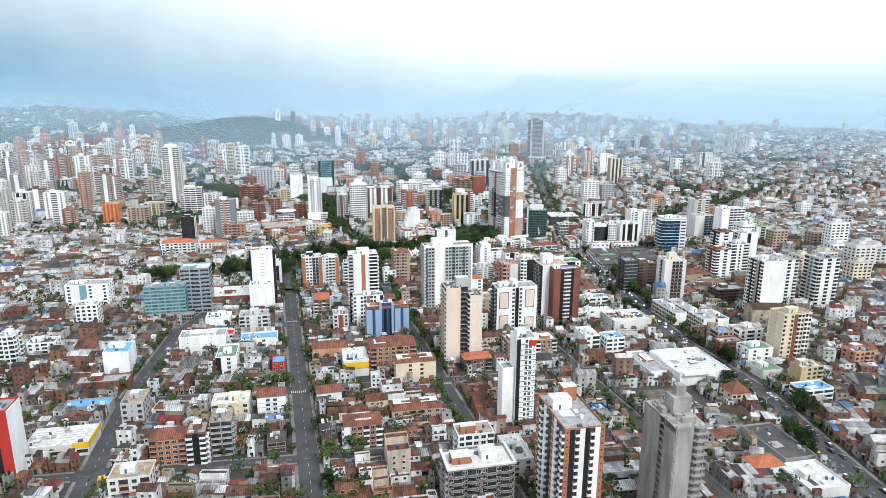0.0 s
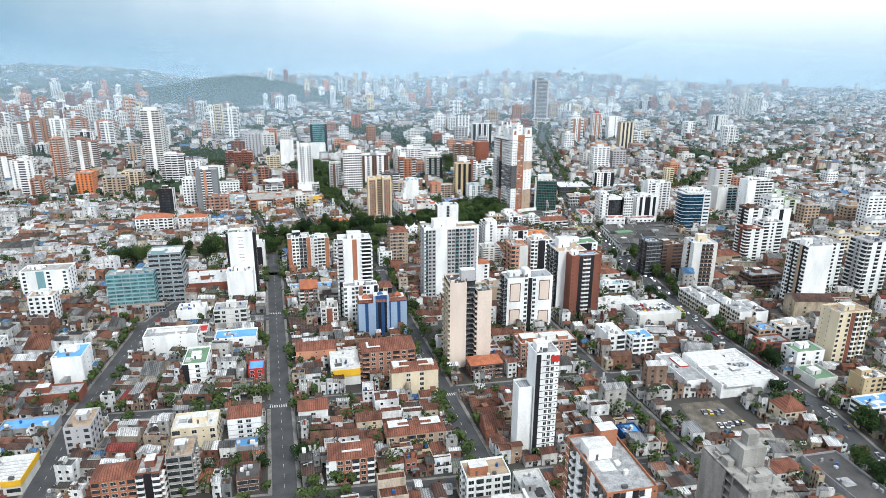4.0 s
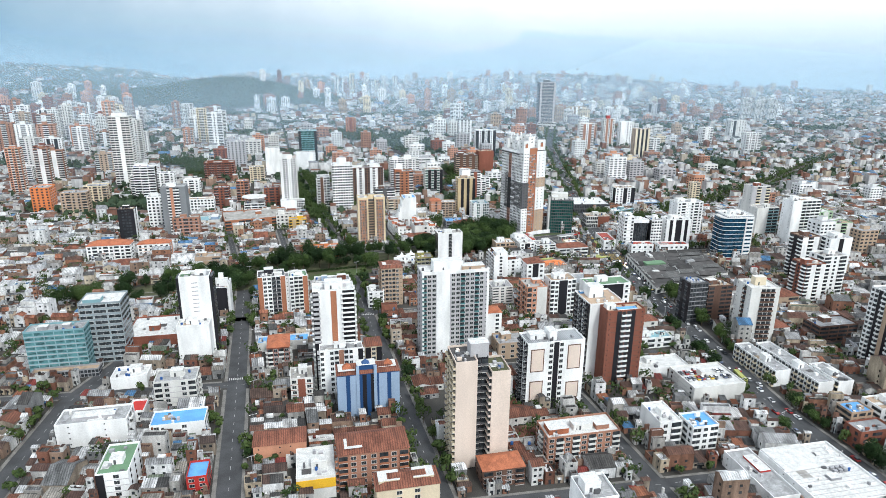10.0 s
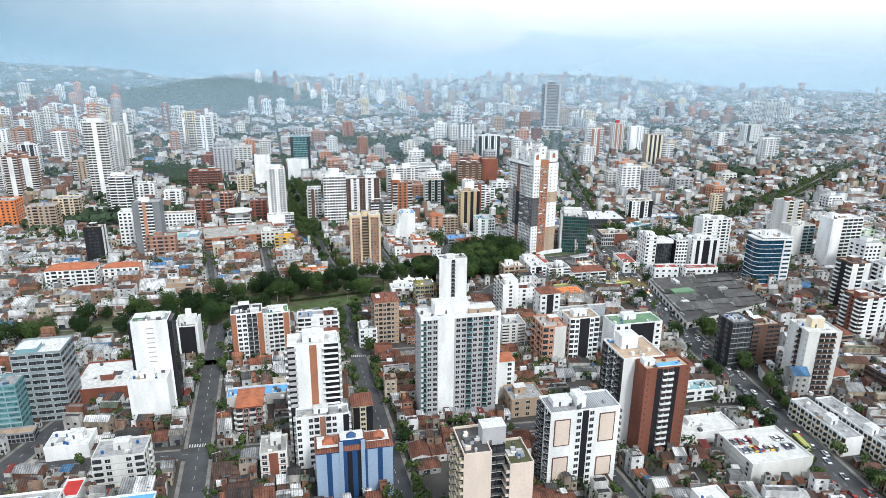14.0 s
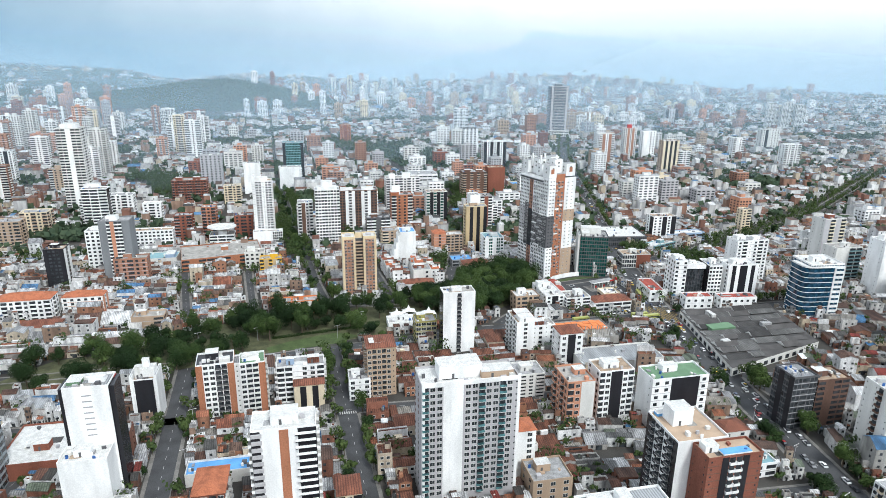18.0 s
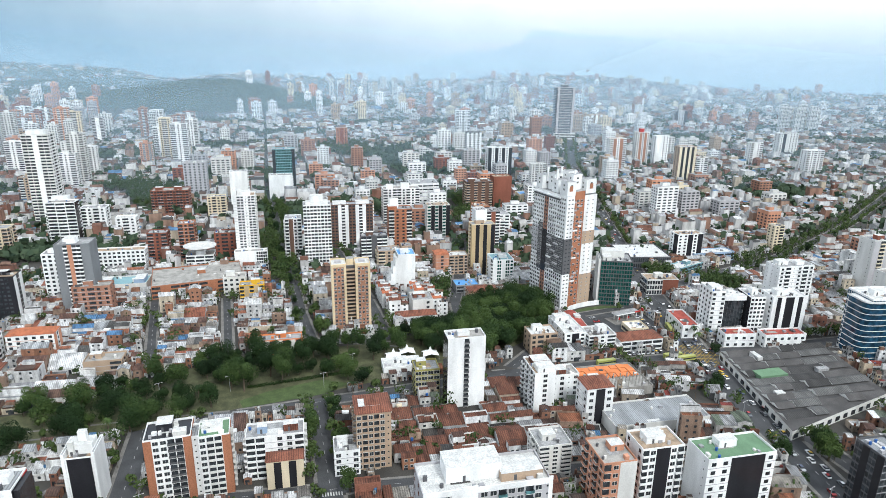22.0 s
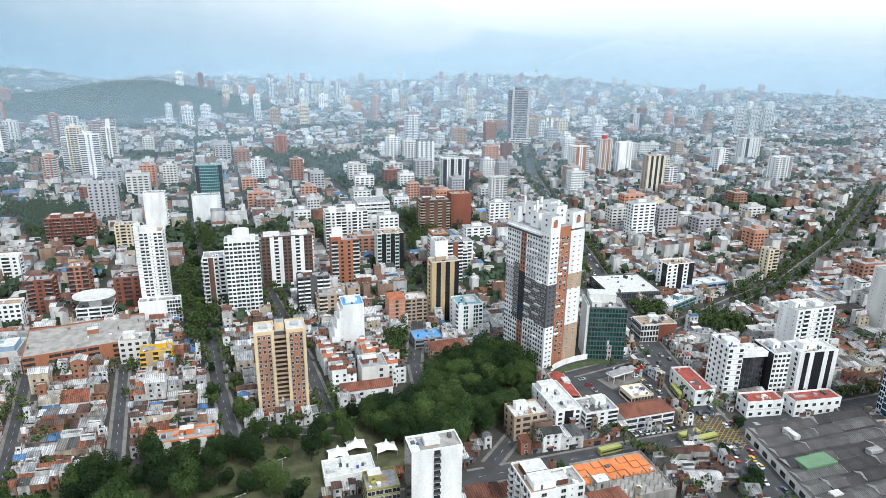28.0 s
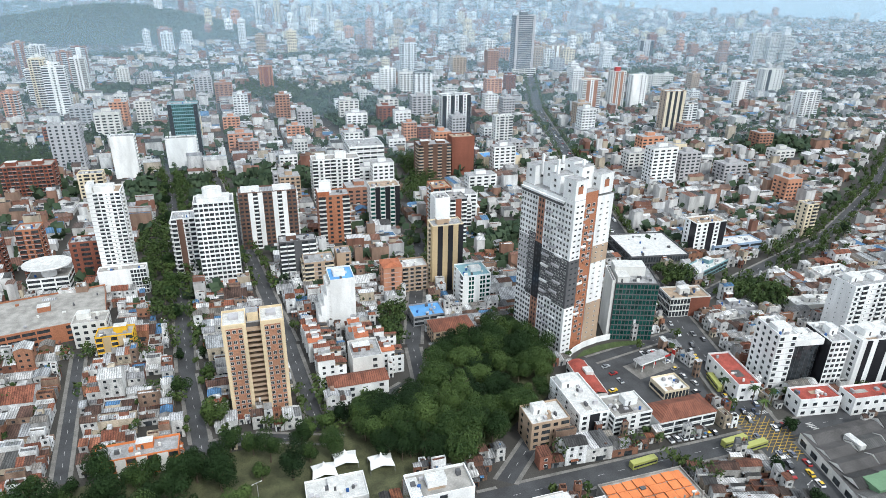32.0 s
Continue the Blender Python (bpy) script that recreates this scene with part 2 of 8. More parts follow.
def foliage(name, low, mid, high):
    m = bpy.data.materials.new(name)
    m.use_nodes = True
    nt = m.node_tree
    b = nt.nodes["Principled BSDF"]
    geo = nt.nodes.new("ShaderNodeNewGeometry")
    info = nt.nodes.new("ShaderNodeObjectInfo")
    drift = nt.nodes.new("ShaderNodeTexNoise")
    drift.inputs["Scale"].default_value, drift.inputs["Detail"].default_value = 0.11, 2.0
    nt.links.new(geo.outputs["Position"], drift.inputs["Vector"])
    total = None
    for source, share in ((info.outputs["Random"], 0.46), (geo.outputs["Random Per Island"], 0.18), (drift.outputs[0], 0.36)):
        node = nt.nodes.new("ShaderNodeMath")
        node.operation = "MULTIPLY_ADD"
        nt.links.new(source, node.inputs[0])
        node.inputs[1].default_value, node.inputs[2].default_value = share, 0.0
        if total is not None:
            nt.links.new(total, node.inputs[2])
        total = node.outputs[0]
    r = ramp_of(nt, [(0.22, low), (0.52, mid), (0.8, high)], False)
    nt.links.new(total, r.inputs[0])
    nt.links.new(r.outputs[0], b.inputs["Base Color"])
    b.inputs["Roughness"].default_value = 0.8
    b.inputs["Specular IOR Level"].default_value = 0.12
    return m


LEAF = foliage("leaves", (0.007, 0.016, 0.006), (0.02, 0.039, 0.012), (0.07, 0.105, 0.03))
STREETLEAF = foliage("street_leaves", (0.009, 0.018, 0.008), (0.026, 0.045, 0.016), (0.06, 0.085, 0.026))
# far leaves lightened in their colour to stand in for haze
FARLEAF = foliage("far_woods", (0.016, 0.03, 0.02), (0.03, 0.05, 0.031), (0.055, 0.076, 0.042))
BARK = surface("bark", [(0.12, 0.09, 0.065)], stain=0.3)
CARPAINT = surface("car_paint", [(0.7, 0.7, 0.7), (0.04, 0.04, 0.045), (0.35, 0.36, 0.37), (0.75, 0.75, 0.75), (0.3, 0.02, 0.02), (0.12, 0.13, 0.14), (0.6, 0.4, 0.03), (0.55, 0.55, 0.56), (0.72, 0.72, 0.72), (0.03, 0.03, 0.035), (0.2, 0.2, 0.21), (0.08, 0.1, 0.16)], source="object", rough=0.3, stain=0.05, grain=0.03, bump=0, spec=0.5)
RUBBER = surface("tyre_rubber", [(0.02, 0.02, 0.02)])
TANKBLUE = surface("blue_plastic", [(0.03, 0.1, 0.3)], rough=0.5)

# ---- mesh helpers ----


class Pile:
    """Collects boxes and faces with materials into one mesh."""

    def __init__(self):
        self.v, self.f, self.m, self.mats = [], [], [], []

    def slot(self, mat):
        if mat not in self.mats:
            self.mats.append(mat)
        return self.mats.index(mat)

    def face(self, pts, mat):
        n = len(self.v)
        self.v.extend(pts)
        self.f.append(tuple(range(n, n + len(pts))))
        self.m.append(self.slot(mat))

    def box(self, x0, y0, z0, x1, y1, z1, mat, top=None, bottom=False):
        n, s = len(self.v), self.slot(mat)
        self.v.extend([(x0, y0, z0), (x1, y0, z0), (x1, y1, z0), (x0, y1, z0), (x0, y0, z1), (x1, y0, z1), (x1, y1, z1), (x0, y1, z1)])
        self.f.extend([(n, n + 1, n + 5, n + 4), (n + 1, n + 2, n + 6, n + 5), (n + 2, n + 3, n + 7, n + 6), (n + 3, n, n + 4, n + 7), (n + 4, n + 5, n + 6, n + 7)])
        self.m.extend([s, s, s, s, self.slot(top) if top else s])
        if bottom:
            self.f.append((n + 3, n + 2, n + 1, n))
            self.m.append(s)

    def joint(self, faces):
        """Faces as (points, material) that share their corners, so that they count as one piece."""
        seen = {}
        for pts, mat in faces:
            ids = []
            for q in pts:
                k = (round(q[0], 3), round(q[1], 3), round(q[2], 3))
                if k not in seen:
                    seen[k] = len(self.v)
                    self.v.append(tuple(q))
                ids.append(seen[k])
            self.f.append(tuple(ids))
            self.m.append(self.slot(mat))

    def prism(self, outline, z0, z1, mat, top=None):
        n = len(outline)
        b = len(self.v)
        self.v.extend([(x, y, z0) for x, y in outline] + [(x, y, z1) for x, y in outline])
        s = self.slot(mat)
        for i in range(n):
            j = (i + 1) % n
            self.f.append((b + i, b + j, b + n + j, b + n + i))
            self.m.append(s)
        self.f.append(tuple(range(b + n, b + 2 * n)))
        self.m.append(self.slot(top or mat))

    def mesh(self, name):
        me = bpy.data.meshes.new(name)
        me.from_pydata(self.v, [], self.f)
        for mat in self.mats:
            me.materials.append(mat)
        me.polygons.foreach_set("material_index", self.m)
        me.update()
        return me


FIT_X, FIT_Y = Vector((0.9712, -0.046, 0)), Vector((-0.046, 0.7647, 0))


def site(x, y):
    """The plan grid is placed from pixel positions and skewed here to fit the camera's view: from grid to metres."""
    v = FIT_X * x + FIT_Y * y
    return v.x, v.y


def site_turn(degrees):
    """A direction of the grid after the fit, with the fitted lengths of a grid unit along and across it."""
    c, s = math.cos(radians(degrees)), math.sin(radians(degrees))
    a, b = FIT_X * c + FIT_Y * s, FIT_Y * c - FIT_X * s
    ta, tb = math.atan2(a.y, a.x), math.atan2(-b.x, b.y)
    tb += round((ta - tb) / math.tau) * math.tau
    return math.degrees((ta + tb) / 2), a.length, b.length


def site_pose(x, y, z, rz=0, sized=True):
    """A pose given on the grid; sized: what stands there is drawn in grid units too."""
    turn, along, across = site_turn(rz)
    u, v = site(x, y)
    return pose(u, v, z, rz=turn) @ (Matrix.Diagonal((along, across, 1, 1)) if sized else Matrix.Identity(4))


def part(name, pile, parent, at=None, label="", kind="", grid=False):
    """Links a pile (or a mesh) as one object under parent; a pile without parent or pose is drawn on the grid."""
    if parent is None and at is None or grid:
        pile.v = [(*site(x, y), z) for x, y, z in pile.v]
    me = pile if isinstance(pile, bpy.types.Mesh) else pile.mesh(name)
    ob = new(name, me)
    if parent is not None:
        ob.parent = parent
    if at is not None:
        ob.matrix_basis = at
    return tagged(ob, label, kind=kind)


MESHES = {}


def window_mesh(w, h, pane=None, frame_mat=None):
    """A framed window that faces -y, centred on its sill line."""
    w, h = round(w, 1), round(h, 1)
    pane, frame_mat = pane or PANE, frame_mat or OFFWHITE
    key = ("window", w, h, pane.name, frame_mat.name)
    if key not in MESHES:
        p, t = Pile(), 0.09
        p.face([(-w / 2 + t, -0.03, t), (w / 2 - t, -0.03, t), (w / 2 - t, -0.03, h - t), (-w / 2 + t, -0.03, h - t)], pane)
        o = [(-w / 2, 0), (w / 2, 0), (w / 2, h), (-w / 2, h)]
        i = [(-w / 2 + t, t), (w / 2 - t, t), (w / 2 - t, h - t), (-w / 2 + t, h - t)]
        for k in range(4):
            j = (k + 1) % 4
            p.face([(o[k][0], -0.08, o[k][1]), (o[j][0], -0.08, o[j][1]), (i[j][0], -0.08, i[j][1]), (i[k][0], -0.08, i[k][1])], frame_mat)
            p.face([(o[k][0], 0, o[k][1]), (o[j][0], 0, o[j][1]), (o[j][0], -0.08, o[j][1]), (o[k][0], -0.08, o[k][1])], frame_mat)
            p.face([(i[k][0], -0.08, i[k][1]), (i[j][0], -0.08, i[j][1]), (i[j][0], -0.03, i[j][1]), (i[k][0], -0.03, i[k][1])], frame_mat)
        p.box(-0.03, -0.07, t, 0.03, -0.03, h - t, frame_mat)
        MESHES[key] = p.mesh("window")
    return MESHES[key]


def balcony_mesh(w, h, rail, deep=1.1):
    """A balcony with floor slab, solid or glazed front and a flat dark pane painted for the shaded recess behind it."""
    w = round(w, 1)
    key = ("balcony", w, round(h, 1), rail.name, deep)
    if key not in MESHES:
        p = Pile()
        p.face([(-w / 2 + 0.1, -0.03, 0.2), (w / 2 - 0.1, -0.03, 0.2), (w / 2 - 0.1, -0.03, h - 0.35), (-w / 2 + 0.1, -0.03, h - 0.35)], PANE)
        p.box(-w / 2, -deep, -0.08, w / 2, 0, 0.1, OFFWHITE, bottom=True)
        p.box(-w / 2, -deep, 0.1, w / 2, -deep + 0.08, 1.05, rail)
        p.box(-w / 2, -deep + 0.08, 0.1, -w / 2 + 0.08, 0, 1.05, rail)
        p.box(w / 2 - 0.08, -deep + 0.08, 0.1, w / 2, 0, 1.05, rail)
        MESHES[key] = p.mesh("balcony")
    return MESHES[key]


FOOTPRINTS = []


def claim(x, y, w, d, rot=0, margin=1.0):
    """Keeps the ground under a building free of smaller houses."""
    FOOTPRINTS.append((x - margin, y - margin, x + w + margin, y + d + margin))


def facade(root, spec, origin, turn, width, z0, h, floors, wall, accent, rail, pane, single, low=0.0, deep=1.1):
    """Fills one face. spec: one letter a column: w window, v wide window, n small window, b balcony, g full glass, s accent strip, d dark strip, . plain."""
    if not spec:
        return
    fh = (h - low) / floors
    col = width / len(spec)
    base = Matrix.Translation(origin) @ Matrix.Rotation(turn, 4, "Z")
    joined = Pile()

    def put(name, me, u, z):
        m = base @ Matrix.Translation((u, 0, z))
        if single and me.vertices[2].co.x > 0.5:
            part(name, me, root, m)
        elif name == "window":
            lo, hi = me.vertices[0].co, me.vertices[2].co
            joined.face([tuple(m @ Vector(c)) for c in ((lo.x, -0.04, lo.z), (hi.x, -0.04, lo.z), (hi.x, -0.04, hi.z), (lo.x, -0.04, hi.z))], me.materials[0])
        else:
            b = len(joined.v)
            joined.v.extend([tuple(m @ v.co) for v in me.vertices])
            for poly in me.polygons:
                joined.f.append(tuple(b + k for k in poly.vertices))
                joined.m.append(joined.slot(me.materials[poly.material_index]))

    k = 0
    while k < len(spec):
        c = spec[k]
        run = 1
        while k + run < len(spec) and spec[k + run] == c and c in "sdg":
            run += 1
        u = (k + run / 2) * col
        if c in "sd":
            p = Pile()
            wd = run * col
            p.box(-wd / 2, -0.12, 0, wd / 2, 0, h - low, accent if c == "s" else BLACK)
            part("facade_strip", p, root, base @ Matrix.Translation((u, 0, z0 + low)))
        else:
            for i in range(floors):
                z = z0 + low + i * fh
                if c == "w":
                    put("window", window_mesh(min(2.2, col * 0.74), min(1.8, fh * 0.62), pane), u, z + fh * 0.22)
                elif c == "v":
                    put("window", window_mesh(col * 0.92, min(1.9, fh * 0.62), pane), u, z + fh * 0.24)
                elif c == "n":
                    put("window", window_mesh(min(0.8, col * 0.5), 0.8, pane), u, z + fh * 0.45)
                elif c == "b":
                    put("balcony", balcony_mesh(col * 0.92, fh, rail, deep), u, z + 0.1)
                elif c == "g" and not single:
                    n = max(1, round(run * col / 1.9))
                    for e in range(n):
                        put("window", window_mesh(run * col / n - 0.16, fh * 0.8, pane, accent), (k + run * (e + 0.5) / n) * col, z + fh * 0.1)
                elif c == "g":
                    put("window", window_mesh(run * col * 0.98, fh * 0.86, pane, accent), u, z + fh * 0.07)
        k += run
    if len(spec) > 2 and int(origin[0] + width * 13 + h * 7) % 3 == 0 and any(c in spec for c in "wvb"):
        lines = Pile()
        for i in range(1, floors):
            z = z0 + low + i * fh
            pts = [base @ Vector(c) for c in ((0, -0.07, z - 0.13), (width, -0.07, z - 0.13), (width, -0.07, z + 0.13), (0, -0.07, z + 0.13), (width, 0, z + 0.13), (0, 0, z + 0.13))]
            lines.face([tuple(pts[k]) for k in (0, 1, 2, 3)], accent if accent is not wall else MIDGREY)
            lines.face([tuple(pts[k]) for k in (3, 2, 4, 5)], accent if accent is not wall else MIDGREY)
        part("slab_trim", lines, root, label="thin floor slab lines", kind="stuff")
    if joined.f:
        part("window", joined, root, kind="stuff")


def tower(name, label, x, y, w, d, h, wall, front="", left="", right="", floors=0, accent=None, rail=None, rot=0, low=0.0, roof=None, tops=(), category="apartment building", single=True, pane=None, extra=None, deep=1.1, keep=True, base_z=0.0, back=""):
    """A flat-roofed block whose near left corner stands at (x, y). tops: rooftop boxes as (u, v, width, depth, height, material) in fractions of the roof and metres."""
    if keep:
        claim(x, y, w, d)
    single = single and y < 845 and -75 < x < 235
    root = new(name)
    root.matrix_basis = site_pose(x, y, base_z, rz=rot)
    tagged(root, label, category)
    accent, rail, roof = accent or wall, rail or wall, roof or (ROOFGREY, ROOFWHITE, CONCRETE, ROOFGREY, TERRACE, METALROOF)[int(x * 7 + y * 3) % 6]
    floors = floors or max(2, round((h - low) / 2.9))
    p = Pile()
    t, e = 0.25, 0.9
    # walls with a parapet and a sunk roof deck
    for a, b in (((0, 0), (w, 0)), ((w, 0), (w, d)), ((w, d), (0, d)), ((0, d), (0, 0))):
        p.face([(*a, 0), (*b, 0), (*b, h), (*a, h)], wall)
    o = [(0, 0), (w, 0), (w, d), (0, d)]
    i = [(t, t), (w - t, t), (w - t, d - t), (t, d - t)]
    for k in range(4):
        j = (k + 1) % 4
        p.face([(*o[k], h), (*o[j], h), (*i[j], h), (*i[k], h)], wall)
        p.face([(*i[k], h), (*i[j], h), (*i[j], h - e), (*i[k], h - e)], wall)
    part("wall", p, root)
    p = Pile()
    if roof in (TILE, TILEBRIGHT):
        g, up = 0.45, min(w, d) * 0.2
        c = [(-g, -g, h), (w + g, -g, h), (w + g, d + g, h), (-g, d + g, h)]
        k = min(w, d) / 2
        r0, r1 = ((k, d / 2, h + up), (w - k, d / 2, h + up)) if w >= d else ((w / 2, k, h + up), (w / 2, d - k, h + up))
        if w >= d:
            p.joint([([c[0], c[1], r1, r0], roof), ([c[2], c[3], r0, r1], roof), ([c[1], c[2], r1], roof), ([c[3], c[0], r0], roof)])
        else:
            p.joint([([c[0], c[1], r0], roof), ([c[2], c[3], r1], roof), ([c[1], c[2], r1, r0], roof), ([c[3], c[0], r0, r1], roof)])
    else:
        p.face([(*q, h - e) for q in i], roof)
        if min(w, d) > 8 and y < 1600:
            q = random.Random(int(x * 31 + y * 17))
            clutter = Pile()
            for _ in range(q.randint(5, 10)):
                s1, s2, s3 = q.uniform(0.7, 2.2), q.uniform(0.7, 2.6), q.uniform(0.5, 1.7)
                cx, cy = q.uniform(1, w - 3.4), q.uniform(1, d - 3.6)
                if q.random() < 0.25:
                    clutter.prism([(cx + 0.6 * math.cos(a * math.tau / 8), cy + 0.6 * math.sin(a * math.tau / 8)) for a in range(8)], h - e, h - e + 1.3, q.choice((TANKBLUE, OFFWHITE, DARKGREY)))
                else:
                    clutter.box(cx, cy, h - e, cx + s1, cy + s2, h - e + s3, q.choice((MIDGREY, GREY, OFFWHITE, DARKGREY, wall)))
            part("roof_clutter", clutter, root, label="roof fans, hatches and tanks", kind="stuff")
            for _ in range(1 if y < 1000 else 0):
                u = Pile()
                a, b = q.uniform(0.06, 0.5) * w, q.uniform(0.06, 0.5) * d
                u.box(a, b, h - e + 0.01, a + min(7, q.uniform(2, w * 0.42)), b + min(7, q.uniform(2, d * 0.42)), h - e + 0.06, q.choice((ROOFDARK, CONCRETE, ROOFGREY, TERRACE, ROOFWHITE)))
                part("roof_patch", u, root, label="patched roof covering")
            if not tops and roof not in (LIGHTBLUE, METALROOF, REDDECK, LAWN, OFFWHITE, ROOFDARK) and y < 1050:
                tops = ((q.uniform(0.1, 0.5), q.uniform(0.3, 0.5), min(6, w * 0.4), min(6, d * 0.4), q.uniform(2.2, 3.4), wall),)
    part("roof", p, root)
    for u, v, bw, bd, bh, mat in tops:
        p = Pile()
        p.box(0, 0, 0, bw, bd, bh, mat, ROOFGREY)
        p.box(-0.1, -0.1, bh, bw + 0.1, bd + 0.1, bh + 0.2, mat, ROOFWHITE, bottom=True)
        block = part("roof_block", p, root, pose(u * w, v * d, h - e))
        if y < 1000 and bh > 2.1:
            p = Pile()
            p.box(0, -0.05, 0, 0.9, 0, 2.0, DARKGREY)
            part("door", p, block, pose(bw * 0.3, 0, 0.05), "grey metal roof door")
    args = (floors, wall, accent, rail, pane, False, low, deep)
    facade(root, front, (0, 0, 0), 0, w, 0, h - 0.6, floors, wall, accent, rail, pane, single, low, deep)
    facade(root, left, (0, d, 0), -math.pi / 2, d, 0, h - 0.6, *args)
    facade(root, right, (w, 0, 0), math.pi / 2, d, 0, h - 0.6, *args)
    facade(root, back, (w, d, 0), math.pi, w, 0, h - 0.6, *args)
    return root

# ---- ground, streets ----
p = Pile()
STEP = 60


def smooth(t):
    t = max(0.0, min(1.0, t))
    return t * t * (3 - 2 * t)


def rise(x, y):
    """Height of the land: flat city plateau, a wooded hill beyond the towers, settled slopes behind it and to the left."""
    if y < 2000:
        return 0.0
    z = 14 * smooth((y - 2600) / 2000)
    z += 76 * math.exp(-(((x + 70) / 330) ** 2 + ((y - 2960) / 190) ** 2))
    z += 44 * math.exp(-(((x - 40) / 520) ** 2 + ((y - 4150) / 420) ** 2))
    z += 38 * smooth((-x - 230) / 420) * smooth((y - 2450) / 600)
    z += 40 * smooth((-x - 250) / 900) * smooth((y - 3300) / 1300)
    z += 46 * math.exp(-(((x - 1500) / 600) ** 2 + ((y - 4300) / 380) ** 2))
    z += noise.noise(Vector((x / 260, y / 260, 1.7))) * 9 * smooth((y - 2300) / 900)
    return z


ground_pts = {}
for gx in range(-44, 76):
    for gy in range(-5, 82):
        quad = [(gx, gy), (gx + 1, gy), (gx + 1, gy + 1), (gx, gy + 1)]
        ids = []
        for q in quad:
            if q not in ground_pts:
                ground_pts[q] = len(p.v)
                p.v.append((q[0] * STEP, q[1] * STEP, rise(q[0] * STEP, q[1] * STEP)))
            ids.append(ground_pts[q])
        p.f.append(tuple(ids))
        p.m.append(p.slot(surface("worn_ground", [(0.06, 0.056, 0.05)], stain=0.4, grain=0.3, size=20, streak=False) if not p.mats else p.mats[0]))
tagged(part("ground", p, None), "worn grey-brown city ground between houses", "ground", kind="structure")

ROADS, WALKS = [], []


def road(name, a, b, width, label="grey asphalt street with worn surface", walks=True, lines=True):
    """A straight street from a to b with kerbed pavements and lane marks."""
    a, b = Vector((*a, 0)), Vector((*b, 0))
    way = (b - a).normalized()
    side = Vector((-way.y, way.x, 0))
    ROADS.append((a, b, width / 2 + (1.9 if walks else 0.6)))
    z = 0.02 + 0.004 * (len(ROADS) % 9)
    p = Pile()
    p.face([tuple(q + Vector((0, 0, z))) for q in (a - side * width / 2, b - side * width / 2, b + side * width / 2, a + side * width / 2)][::-1], ASPHALT)
    tagged(part(name, p, None), label, "street", kind="structure")
    if walks:
        WALKS.append((a, b, width, len(ROADS) - 1))
    if lines:
        p = Pile()
        n = int((b - a).length // 9)
        for k in range(n):
            c = a + way * (k * 9 + 3)
            e = c + way * 3
            p.face([tuple(v + Vector((0, 0, z + 0.006))) for v in (c - side * 0.08, e - side * 0.08, e + side * 0.08, c + side * 0.08)][::-1], MARK)
        tagged(part("lane_marks", p, None), "white dashed lane marks on asphalt", "road marking", kind="structure")


def zebra(x, y, across_x, length=9.0, bars=8):
    """A zebra crossing; across_x: one walks along x."""
    p = Pile()
    for k in range(bars):
        u = (k - bars / 2) * length / bars
        w, d = (length / bars * 0.5, 3.0) if across_x else (3.0, length / bars * 0.5)
        cx, cy = (x + u, y) if across_x else (x, y + u)
        p.face([(cx, cy - d / 2, 0.07), (cx + w, cy - d / 2, 0.07), (cx + w, cy + d / 2, 0.07), (cx, cy + d / 2, 0.07)], MARK)
    tagged(part("zebra_crossing", p, None), "worn white zebra crossing bars", "road marking", kind="structure")


road("street", (15.6, 120), (16.2, 822), 10)
road("street", (101, 200), (99, 828), 9.5)
road("street", (-67, 615), (-20, 760), 10)
road("street", (-80.5, 480), (-67, 615), 10)
road("street", (-83, 290), (-80.5, 480), 10)
road("street", (190, 250), (189, 622), 9)
road("street", (-250, 384), (215, 384), 8)
road("street", (-300, 474), (240, 482), 8)
road("street", (-300, 626), (300, 622), 8)
road("street", (-300, 742), (290, 736), 8)
road("park_road", (-300, 790), (60, 820), 8)
road("park_road", (60, 820), (200, 848), 9)
road("avenue", (252, 270), (280, 430), 15)
road("avenue", (280, 430), (283, 540), 15)
road("avenue", (283, 540), (330, 860), 16)
road("avenue", (330, 860), (372, 1040), 17)
road("avenue", (372, 1040), (560, 1700), 15)
road("avenue", (560, 1700), (720, 2150), 15)
road("avenue", (200, 848), (330, 858), 12)
road("avenue", (330, 858), (620, 880), 14)
road("avenue", (330, 600), (325, 850), 9)
road("street", (150, 918), (147, 1010), 6.5)
road("street", (147, 1010), (120, 1400), 8)
road("street", (103, 912), (97, 990), 6.5)
road("street", (97, 990), (78, 1500), 8)
road("street", (52, 905), (46, 1026), 5)
road("street", (9, 892), (-4, 1026), 5)
road("street", (200, 934), (208, 990), 6)
road("street", (208, 990), (260, 1180), 8)
road("street", (212, 858), (285, 945), 7)
road("street", (285, 945), (352, 965), 7)
road("park_road", (97, 916), (123, 919), 6)
road("park_road", (123, 919), (158, 906), 6)
road("street", (166, 926), (194, 947), 5)
road("street", (380, 1002), (551, 1093), 9)
road("street", (551, 1093), (696, 1205), 9)
road("street", (696, 1205), (990, 1474), 9)
road("street", (-300, 1090), (-70, 1096), 7)


def near_other(x, y, own):
    for k, (a, b, half) in enumerate(ROADS):
        ab = b - a
        t = max(0, min(1, ((x - a.x) * ab.x + (y - a.y) * ab.y) / ab.length_squared))
        if k != own and math.hypot(x - a.x - ab.x * t, y - a.y - ab.y * t) < half - 0.6:
            return True
    return False


